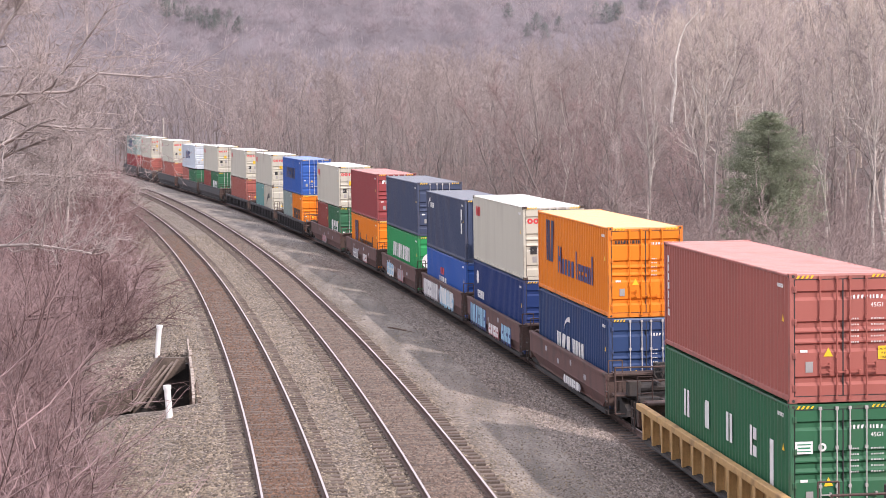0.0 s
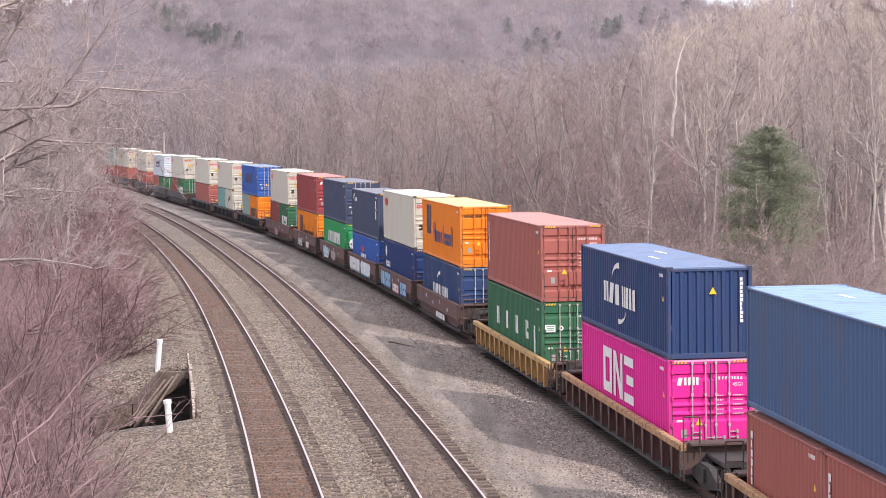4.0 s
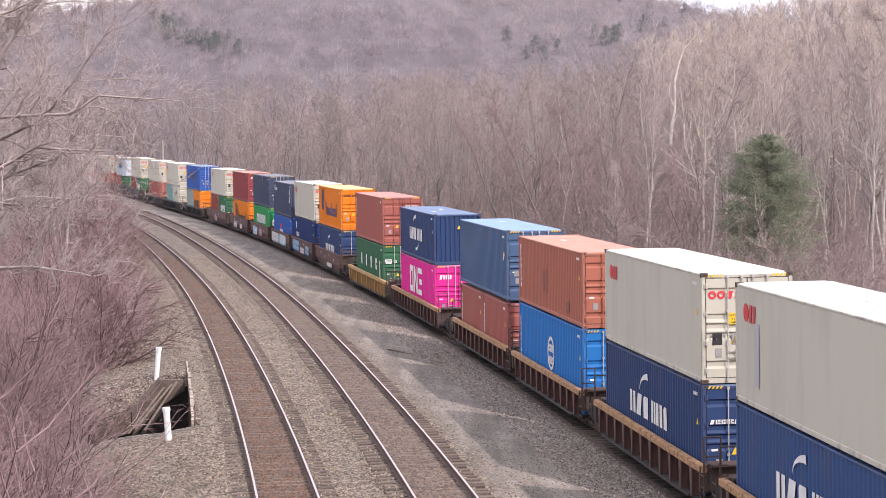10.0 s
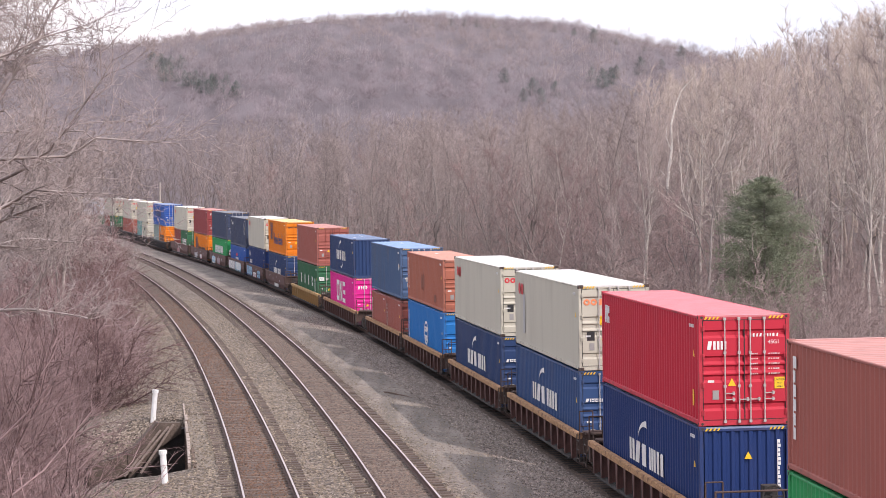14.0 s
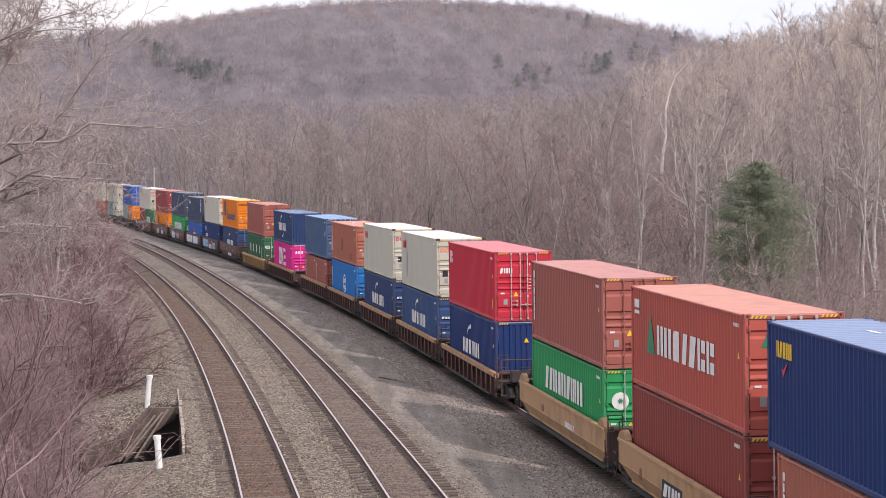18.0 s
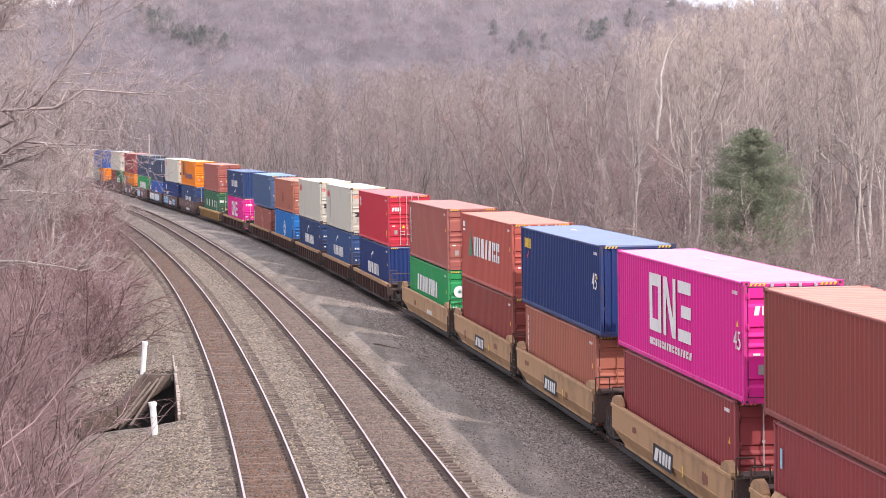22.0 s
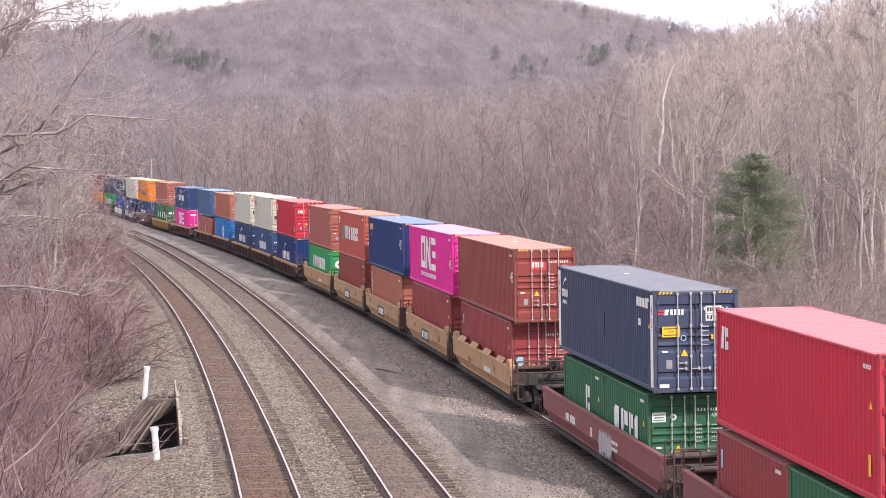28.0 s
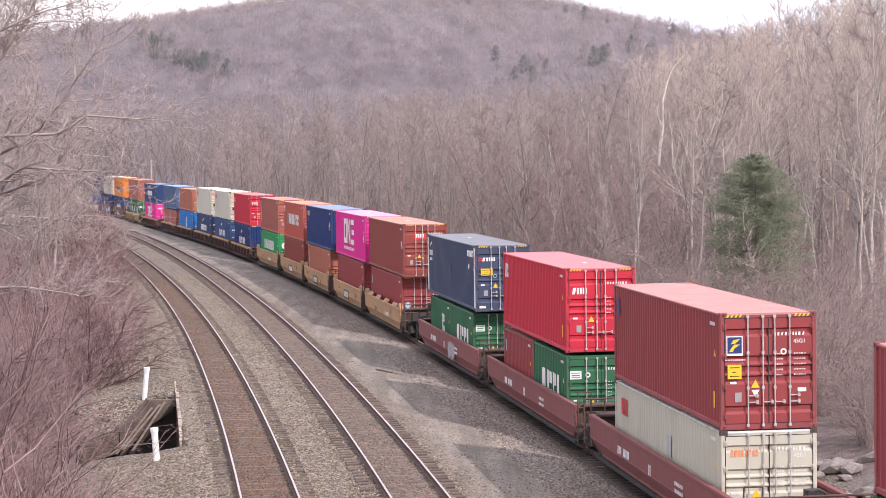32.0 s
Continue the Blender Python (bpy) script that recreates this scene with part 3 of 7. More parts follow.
class Shape:
    """Collects boxes, prisms and tubes into one mesh."""

    def __init__(self):
        self.v, self.f = [], []

    def poly(self, pts, faces):
        o = len(self.v)
        self.v += [tuple(q) for q in pts]
        self.f += [tuple(i + o for i in f) for f in faces]
        return self

    def box(self, x0, x1, y0, y1, z0, z1, c=0.0):
        """A box; c chamfers its four long edges along the longest side."""
        if c:
            d = [x1 - x0, y1 - y0, z1 - z0]
            ax = d.index(max(d))
            lo, hi = [x0, y0, z0], [x1, y1, z1]
            u, w = [k for k in range(3) if k != ax]
            ring = [(lo[u] + c, lo[w]), (hi[u] - c, lo[w]), (hi[u], lo[w] + c), (hi[u], hi[w] - c),
                    (hi[u] - c, hi[w]), (lo[u] + c, hi[w]), (lo[u], hi[w] - c), (lo[u], lo[w] + c)]
            pts = []
            for e in (lo[ax], hi[ax]):
                for a, b in ring:
                    q = [0, 0, 0]
                    q[ax], q[u], q[w] = e, a, b
                    pts.append(q)
            fs = [tuple(range(8))[::-1], tuple(range(8, 16))] + [(k, (k + 1) % 8, 8 + (k + 1) % 8, 8 + k) for k in range(8)]
            return self.poly(pts, fs)
        pts = [(x, y, z) for z in (z0, z1) for y in (y0, y1) for x in (x0, x1)]
        return self.poly(pts, [(0, 2, 3, 1), (4, 5, 7, 6), (0, 1, 5, 4), (2, 6, 7, 3), (0, 4, 6, 2), (1, 3, 7, 5)])

    def tube(self, a, b, r0, r1=None, n=8):
        a, b = Vector(a), Vector(b)
        r1 = r0 if r1 is None else r1
        q = (b - a).to_track_quat("Z", "Y")
        pts = [a + q @ Vector((r0 * math.cos(k * math.tau / n), r0 * math.sin(k * math.tau / n), 0)) for k in range(n)]
        pts += [b + q @ Vector((r1 * math.cos(k * math.tau / n), r1 * math.sin(k * math.tau / n), 0)) for k in range(n)]
        return self.poly(pts, [tuple(range(n))[::-1], tuple(range(n, 2 * n))] + [(k, (k + 1) % n, n + (k + 1) % n, n + k) for k in range(n)])

    def prism(self, outline, axis, lo, hi):
        """A flat outline pushed out along an axis (0, 1 or 2)."""
        n = len(outline)
        u, w = [k for k in range(3) if k != axis]
        pts = []
        for e in (lo, hi):
            for a, b in outline:
                q = [0, 0, 0]
                q[axis], q[u], q[w] = e, a, b
                pts.append(q)
        return self.poly(pts, [tuple(range(n))[::-1], tuple(range(n, 2 * n))] + [(k, (k + 1) % n, n + (k + 1) % n, n + k) for k in range(n)])

    def mesh(self, name, material=None):
        me = bpy.data.meshes.new(name)
        me.from_pydata(self.v, [], self.f)
        bm = bmesh.new()
        bm.from_mesh(me)
        bmesh.ops.recalc_face_normals(bm, faces=bm.faces)
        bm.to_mesh(me)
        bm.free()
        if material:
            me.materials.append(material)
        return me


def part(name, mesh, parent, label="", at=None):
    """Links a mesh as one object under a thing or a part."""
    ob = new(name, mesh)
    ob.parent = parent
    if at is not None:
        ob.matrix_basis = at
    return tagged(ob, label) if label else ob


MESHES = {}


def cached(key, make):
    if key not in MESHES:
        MESHES[key] = make()
    return MESHES[key]


# ---- shipping containers: x across, y ahead, z up from the floor; the end that trails is at -y ----
HALF = 1.219


def corrugated(length, z0, z1, out, depth=0.044, pitch=0.28):
    """A trapezoid-corrugated sheet along y, facing x = out * (HALF - 0.015)."""
    n = max(3, int(length / pitch))
    step = length / n
    prof = []
    for k in range(n):
        y = -length / 2 + k * step
        prof += [(y, 0), (y + step * 0.26, 0), (y + step * 0.5, depth), (y + step * 0.76, depth)]
    prof.append((length / 2, 0))
    sh = Shape()
    xo = HALF - 0.012
    pts = [(out * (xo - d), y, z) for z in (z0, z1) for y, d in prof]
    m = len(prof)
    sh.poly(pts, [(k, k + 1, m + k + 1, m + k) for k in range(m - 1)])
    sh.poly([(out * (xo - 0.06), s * length / 2, z) for z in (z0, z1) for s in (-1, 1)], [(0, 1, 3, 2)])
    return sh


def flat_side(length, z0, z1, out):
    """A smooth insulated side with faint pressed seams."""
    return corrugated(length, z0, z1, out, 0.006, 1.1)


def end_sheet(h, at_y, face):
    """A vertical corrugated end wall; face is -1 or 1 along y."""
    n, w = 9, 2.16
    step = w / n
    prof = []
    for k in range(n):
        x = -w / 2 + k * step
        prof += [(x, 0), (x + step * 0.35, 0), (x + step * 0.5, 0.045), (x + step * 0.85, 0.045)]
    prof.append((w / 2, 0))
    m = len(prof)
    pts = [(x, at_y - face * (0.02 + d), z) for z in (0.16, h - 0.12) for x, d in prof]
    return Shape().poly(pts, [(k, k + 1, m + k + 1, m + k) for k in range(m - 1)])


def door_leaf(h, left):
    """One door leaf at y = 0, facing -y, pressed from a single sheet with five grooves."""
    x0, x1 = (-1.10, -0.012) if left else (0.012, 1.10)
    z0, z1 = 0.17, h - 0.14
    g = z1 - z0
    prof = [(0.0, z0)]
    for c in (0.13, 0.415, 0.51, 0.605, 0.865):
        z = z0 + c * g
        prof += [(0.0, z - 0.043 * g), (0.05, z - 0.016 * g), (0.05, z + 0.026 * g), (0.0, z + 0.040 * g)]
    prof += [(0.0, z1), (0.075, z1), (0.075, z0)]
    return Shape().prism(prof, 0, x0, x1)


def gasket_shape(h, left):
    """The dark seal round one door leaf."""
    x0, x1, z0, z1 = (-1.112, 0.0, 0.158, h - 0.128) if left else (0.0, 1.112, 0.158, h - 0.128)
    sh = Shape()
    for a, b, c, d in ((x0, x0 + 0.016, z0, z1), (x1 - 0.012, x1, z0, z1), (x0, x1, z0, z0 + 0.014), (x0, x1, z1 - 0.014, z1)):
        sh.box(a, b, -0.004, 0.03, c, d)
    return sh


def lock_rod(h, high):
    """A lock rod with its keepers and a short swing handle."""
    sh = Shape().tube((0, -0.045, 0.10), (0, -0.045, h - 0.07), 0.0185, n=6)
    for z in (0.12, h * 0.36, h * 0.66, h - 0.10):
        sh.box(-0.034, 0.034, -0.06, 0.0, z - 0.035, z + 0.035)
    for z in ((h * 0.29, h * 0.235) if high else (h * 0.235,)):
        sh.box(0.0, 0.26, -0.075, -0.052, z, z + 0.026)
        sh.box(0.20, 0.25, -0.08, 0.0, z - 0.03, z + 0.055)
    return sh


def frame_shape(length, h):
    sh = Shape()
    e = length / 2
    for x in (-1, 1):
        a, b = sorted((x * HALF, x * (HALF - 0.07)))
        sh.box(a, b, -e + 0.1, e - 0.1, h - 0.085, h - 0.028, 0.012)
        sh.box(a, b, -e + 0.1, e - 0.1, 0.035, 0.17, 0.02)
        for y in (-1, 1):
            a, b = sorted((x * HALF, x * (HALF - 0.11)))
            c, d = sorted((y * e, y * (e - 0.13)))
            sh.box(a, b, c, d, 0.11, h - 0.11, 0.015)
    for y in (-1, 1):
        c, d = sorted((y * (e - 0.005), y * (e - 0.09)))
        sh.box(-HALF + 0.1, HALF - 0.1, c, d, h - 0.135, h - 0.015, 0.012)
        sh.box(-HALF + 0.1, HALF - 0.1, c, d, 0.01, 0.165, 0.012)
    return sh


def casting(paint_):
    """A corner block; near-black discs on its faces stand in for the shaded holes."""
    sh = Shape().box(-0.089, 0.089, -0.081, 0.081, -0.059, 0.059, 0.012)
    n = len(sh.f)
    sh.tube((-0.0915, 0, 0), (0.0915, 0, 0), 0.038, n=8)
    sh.tube((0, -0.0835, 0), (0, 0.0835, 0), 0.036, n=8)
    me = sh.mesh("corner_casting", paint_)
    me.materials.append(M_DARK)
    for f in list(me.polygons)[n:]:
        f.material_index = 1
    return me


def roof_shape(length, h):
    n = int(length / 0.42)
    step = (length - 0.2) / n
    sh, w = Shape(), HALF - 0.05
    prof = []
    for k in range(n):
        y = -length / 2 + 0.1 + k * step
        prof += [(y, 0.0), (y + step * 0.3, 0.0), (y + step * 0.42, 0.018), (y + step * 0.88, 0.018)]
    prof.append((length / 2 - 0.1, 0.0))
    m = len(prof)
    pts = [(x, y, h - 0.045 + z + (0.012 if x == 0 else 0)) for x in (-w, 0, w) for y, z in prof]
    sh.poly(pts, [(k, k + 1, m + k + 1, m + k) for k in range(m - 1)] + [(m + k, m + k + 1, 2 * m + k + 1, 2 * m + k) for k in range(m - 1)])
    for s in (-1, 1):
        c, d = sorted((s * length / 2, s * (length / 2 - 0.3)))
        sh.box(-w, w, c, d, h - 0.06, h - 0.012)
    return sh


def hazard(width=0.42):
    """Slanted bars of a warning stripe, at y = 0 facing -y."""
    sh = Shape()
    for k in range(4):
        x = -width / 2 + k * width / 4
        sh.prism([(x, -0.035), (x + 0.05, -0.035), (x + 0.10, 0.035), (x + 0.05, 0.035)], 1, -0.004, 0.0)
    return sh


def rect(u0, v0, u1, v1):
    return [(u0, v0), (u1, v0), (u1, v1), (u0, v1)]


def ring_of(u, v, r, r_in, n=18):
    """A ring cut open at one hair-thin seam, as a single outline."""
    out = [(u + r * math.cos(k * math.tau / n), v + r * math.sin(k * math.tau / n)) for k in range(n + 1)]
    return [out + [(u + r_in * math.cos(k * math.tau / n), v + r_in * math.sin(k * math.tau / n)) for k in range(n, -1, -1)]]


def disc_of(u, v, r, n=16):
    return [[(u + r * math.cos(k * math.tau / n), v + r * math.sin(k * math.tau / n)) for k in range(n)]]


def word(n, w, h, seed, gap=0.22, slant=0.0):
    """A row, w wide and h high, of n groups of plain bars of uneven width, for writing seen from afar."""
    rng = random.Random(seed)
    size = [rng.uniform(0.75, 1.3) for _ in range(n)]
    k, out, u = w / sum(size), [], 0.0
    for q in size:
        a, b = u, u + q * k * (0.92 - gap * 0.5)
        d = b - a
        e, kind = min(h * 0.12, d * 0.22), rng.randrange(4)
        if kind == 0:      # two uprights
            o = [rect(a, 0, a + d * 0.38, h), rect(a + d * 0.6, 0, b, h)]
        elif kind == 1:    # a clipped slab
            o = [[(a + d * 0.1, 0), (a + d * 0.1, h - e), (a + d * 0.1 + e, h), (b - d * 0.15, h), (b - d * 0.15, 0)]]
        elif kind == 2:    # an upright beside two short bars
            o = [rect(a, 0, a + d * 0.34, h), rect(a + d * 0.48, h * 0.58, b, h * 0.98), rect(a + d * 0.48, 0.02 * h, b, h * 0.38)]
        else:              # a leaning slab
            o = [[(a, 0), (a + d * 0.28, h), (b, h), (b - d * 0.28, 0)]]
        out += [[(x + slant * v, v) for x, v in bar] for bar in o]
        u += q * k
    return out


def blots(n, w, h, seed):
    """A band with a ragged, lobed outline, for sprayed paint."""
    rng = random.Random(seed)
    m = 5 * n
    top = [(w * k / m, h * (0.72 + 0.28 * abs(math.sin(k * 0.9 + seed)) * rng.uniform(0.5, 1.0))) for k in range(m + 1)]
    low = [(w * k / m, h * 0.28 * rng.random() * abs(math.cos(k * 0.7 + seed))) for k in range(m, -1, -1)]
    return [[(0, h * 0.45)] + top[1:-1] + [(w, h * 0.5)] + low[1:-1]]


def swoosh(u, v, w, h, n=8):
    """One arc that swells towards its end, as a single outline."""
    low, high = [], []
    for k in range(n + 1):
        a, t = 0.1 + k / n * 1.5, h * (0.03 + 0.17 * (k / n) ** 1.3)
        x, y = u + w * (1 - math.cos(a)) * 0.9, v + h * math.sin(a)
        low.append((x + t * 0.3, y - t))
        high.append((x - t * 0.3, y + t))
    return [low + high[::-1]]


def shift(bits, du, dv):
    return [[(u + du, v + dv) for u, v in o] for o in bits]


def text_mesh(words, size, material):
    """Raised lettering in the built-in font, standing in the xz plane and facing -y."""
    def make():
        cu = bpy.data.curves.new("lettering", "FONT")
        cu.body, cu.size, cu.extrude, cu.align_x = words, size, 0.003, "CENTER"
        ob = bpy.data.objects.new("lettering", cu)
        scene.collection.objects.link(ob)
        me = bpy.data.meshes.new_from_object(ob.evaluated_get(bpy.context.evaluated_depsgraph_get()))
        bpy.data.objects.remove(ob)
        me.transform(Matrix.Rotation(radians(90), 4, "X"))
        me.materials.clear()
        me.materials.append(material)
        return me
    return cached(("text", words, size, material.name), make)


def mark(parent, name, bits, colour, place, u, v, key=None, label=""):
    """Plates of a sign on a container. place: 'side' (the left side) or 'end' (the trailing end); u runs left to right, v up."""
    length, h = parent["size"]
    k = ("sign", key, colour) if key else ("sign", name, colour, len(MESHES))

    def make():
        sh = Shape()
        for o in bits:
            sh.prism([(-a, b) for a, b in o], 0, -0.004, 0.0)
        return sh.mesh(name, MARK[colour])
    me = cached(k, make)
    if place == "side":
        # u = 0 is the leading end, so that u grows towards the trailing end
        at = Matrix.Translation((-HALF - 0.002, length / 2 - u, v))
    else:
        # facing -y: the mesh's -x becomes -y
        at = Matrix.Translation((u - HALF, -length / 2 - 0.008, v)) @ Matrix.Rotation(radians(90), 4, "Z")
    ob = part(name, me, parent, label, at)
    return tagged(ob, kind="stuff") if len(bits) > 5 else ob


PAINTED_RODS = ("rust", "rust_light", "orange")


def container(label, colour, length=12.19, h=2.896, end="doors", smooth_side=False, roof=None, bare=False, hazards=True, hinged=False):
    root = tagged(new("shipping_container"), label, "shipping container", "containers on the freight train")
    root["size"] = (length, h)
    p = PAINT[colour]
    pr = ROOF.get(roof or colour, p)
    ks = (colour, round(length, 2), round(h, 2))
    for s in (-1, 1):
        make = (lambda s=s: flat_side(length - 0.2, 0.15, h - 0.07, s).mesh("side_panel", p)) if smooth_side else \
               (lambda s=s: corrugated(length - 0.2, 0.15, h - 0.07, s).mesh("side_panel", p))
        part("side_panel", cached(("side", s, smooth_side) + ks, make), root)
    part("roof", cached(("roof", roof) + ks, lambda: roof_shape(length, h).mesh("roof", pr)), root, "ribbed steel roof")
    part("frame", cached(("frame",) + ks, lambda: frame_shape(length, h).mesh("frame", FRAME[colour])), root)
    part("front_wall", cached(("front",) + ks, lambda: end_sheet(h, length / 2, 1).mesh("front_wall", p)), root)
    if end == "doors":
        at = Matrix.Translation((0, -length / 2, 0))
        for left in (True, False):
            d = part("door", cached(("door", left, colour, round(h, 2)), lambda left=left: door_leaf(h, left).mesh("door", p)), root, at=at)
            part("gasket", cached(("gasket", left, round(h, 2)), lambda left=left: gasket_shape(h, left).mesh("gasket", M_BLACK)), d, "black rubber door gasket")
            if hinged:
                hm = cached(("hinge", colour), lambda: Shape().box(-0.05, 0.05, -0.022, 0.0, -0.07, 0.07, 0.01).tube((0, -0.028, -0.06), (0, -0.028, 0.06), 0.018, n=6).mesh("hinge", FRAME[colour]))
                for f in (0.12, 0.37, 0.63, 0.88):
                    part("hinge", hm, d, at=Matrix.Translation((-1.11 if left else 1.11, -0.004, h * f)))
            for x in ((-0.53, -0.15) if left else (0.15, 0.53)):
                high = abs(x) > 0.3
                part("lock_rod", cached(("rod", round(h, 2), high, colour in PAINTED_RODS and colour), lambda: lock_rod(h, high).mesh("lock_rod", p if colour in PAINTED_RODS else M_STEEL)), d,
                     "painted lock rod" if colour in PAINTED_RODS else "galvanised lock rod", Matrix.Translation((x, 0, 0)))
    else:
        part("end_wall", cached(("endw",) + ks, lambda: end_sheet(h, -length / 2, -1).mesh("end_wall", p)), root)
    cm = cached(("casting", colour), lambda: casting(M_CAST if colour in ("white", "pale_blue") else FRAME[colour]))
    for x in (-1, 1):
        for y in (-1, 1):
            for z in (0.059, h - 0.059):
                part("corner_casting", cm, root, at=Matrix.Translation((x * (HALF - 0.085), y * (length / 2 - 0.077), z)))
    if hazards and h > 2.7:
        hm = cached("hazard", lambda: hazard().mesh("warning_stripe", M_YELLOW))
        for x in (-0.86, 0.86):
            part("warning_stripe", hm, root, "yellow and black warning stripe", Matrix.Translation((x, -length / 2 - 0.004, h - 0.075)))
    if not bare:
        standard_marks(root, end)
    return root


def standard_marks(c, end):
    """The rows of small print, placards and plates that every container carries."""
    length, h = c["size"]
    light = "w"
    if end == "doors":
        mark(c, "id_code", word(9, 0.80, 0.085, 3, 0.5), light, "end", 1.36, h * 0.80, "id9")
        part("size_code", text_mesh("45G1" if h > 2.7 else "42G1", 0.14, MARK[light]), c, at=Matrix.Translation((0.79, -length / 2 - 0.004, h * 0.735)))
        for k in range(5):
            mark(c, "data_line", word(4, 0.22, 0.034, 4 + k, 0.6), light, "end", 1.38, h * (0.64 - 0.045 * k), "dl%d" % (k % 2))
            mark(c, "data_line", word(5, 0.32, 0.034, 9 + k, 0.6), light, "end", 1.86, h * (0.64 - 0.045 * k), "dr%d" % (k % 2))
        mark(c, "hazard_triangle", [[(-0.11, 0), (0.11, 0), (0, 0.2)]], "y", "end", 0.88, h * 0.36, "tri", "yellow warning triangle")
        mark(c, "data_plate", [rect(0, 0, 0.17, 0.24)], "e", "end", 0.36, h * 0.24, "plate", "grey metal data plate")
        mark(c, "small_label", [rect(-0.085, -0.03, 0.085, 0.03)], "w", "end", 0.32, h * 0.405, "pill", "small white label")
    else:
        mark(c, "hazard_triangle", [[(-0.11, 0), (0.11, 0), (0, 0.2)]], "y", "end", 1.30, h * 0.70, "tri", "yellow warning triangle")
        mark(c, "id_code", column(11, 0.09), light, "end", 2.08, h * 0.84, "idv")
    mark(c, "hazard_triangle", [[(-0.09, 0), (0.09, 0), (0, 0.17)]], "y", "side", length - 0.50, h * 0.62, "tris", "yellow warning triangle")
    mark(c, "id_code", word(6, 0.5, 0.09, 21, 0.3), light, "side", length - 0.95, h * 0.88, "ids")


def caution(c, u=2.02, v=0.95):
    """The yellow height placard on a door."""
    length, h = c["size"]
    mark(c, "height_placard", [rect(0, 0, 0.27, 0.30)], "y", "end", u, v, "caut", "yellow height warning placard")
    for k, w in enumerate(("CAUTION", "9' 6\"", "HIGH")):
        part("placard_text", text_mesh(w, 0.065, M_BLACK), c, at=Matrix.Translation((u - HALF + 0.135, -length / 2 - 0.014, v + 0.21 - 0.09 * k)))


# ---- well cars: z = 0 is the top of the rail ----
def sill_plate(half_len, top, out, low=0.42):
    """A smooth deep side plate with a folded top chord and tapered ends."""
    x, knee = out * 1.46, low + 0.42
    sh = Shape()
    o = [(-half_len, knee), (half_len, knee), (half_len, top), (-half_len, top)]
    sh.prism(o, 0, *sorted((x, x - out * 0.05)))
    xi = x - out * 0.17
    a, b = half_len, half_len - 1.1
    sh.poly([(x, -a, knee), (x, a, knee), (xi, b, low), (xi, -b, low), (x - out * 0.05, -a, knee), (x - out * 0.05, a, knee), (xi - out * 0.05, b, low), (xi - out * 0.05, -b, low)],
            [(0, 1, 2, 3), (4, 5, 6, 7), (0, 3, 7, 4), (1, 2, 6, 5), (2, 3, 7, 6), (0, 1, 5, 4)])
    sh.box(*sorted((x + out * 0.008, x - out * 0.03)), -half_len + 0.1, half_len - 0.1, knee - 0.02, knee + 0.02, 0.006)
    return sh


def sill_chord(half_len, top, out, upper, low=0.42):
    """The folded top chord or the bottom edge of a side plate."""
    x = out * 1.46
    if upper:
        return Shape().box(*sorted((x + out * 0.035, x - out * 0.12)), -half_len, half_len, top - 0.06, top + 0.05, 0.015)
    return Shape().box(*sorted((x - out * 0.15, x - out * 0.27)), 1.1 - half_len, half_len - 1.1, low - 0.05, low + 0.03, 0.01)


def sill_open(half_len, top, out):
    """A shallow top chord over a dark web and a bottom chord."""
    x = out * 1.48
    return Shape().box(*sorted((x, x - out * 0.20)), -half_len, half_len, top - 0.16, top + 0.03, 0.02)


def truck_parts(parent, y):
    """A two-axle truck under the joint: side frames, bolster and four wheels."""
    t = part("truck", cached("bolster", lambda: Shape().box(-1.15, 1.15, -0.2, 0.2, 0.42, 0.78, 0.04).mesh("truck", M_DARK)), parent,
             "dark grimy four-wheel truck", Matrix.Translation((0, y, 0)))
    fr = cached("truckframe", lambda: Shape().prism([(-1.25, 0.38), (-0.7, 0.30), (-0.3, 0.22), (0.3, 0.22), (0.7, 0.30), (1.25, 0.38), (1.25, 0.58), (0.45, 0.86), (-0.45, 0.86), (-1.25, 0.58)], 0, -0.09, 0.09).mesh("side_frame", M_DARK))
    wh = cached("wheel", lambda: Shape().tube((-0.07, 0, 0), (0.05, 0, 0), 0.42, n=20).tube((-0.10, 0, 0), (-0.07, 0, 0), 0.455, 0.46, n=20).tube((0.05, 0, 0), (0.14, 0, 0), 0.12, 0.10, n=10).mesh("wheel", M_DARK))
    for s in (-1, 1):
        part("side_frame", fr, t, at=Matrix.Translation((s * 0.99, 0, 0)))
        for a in (-0.89, 0.89):
            part("wheel", wh, t, at=Matrix.Translation((s * 0.75, a, 0.44)) @ Matrix.Rotation(0 if s > 0 else math.pi, 4, "Z"))


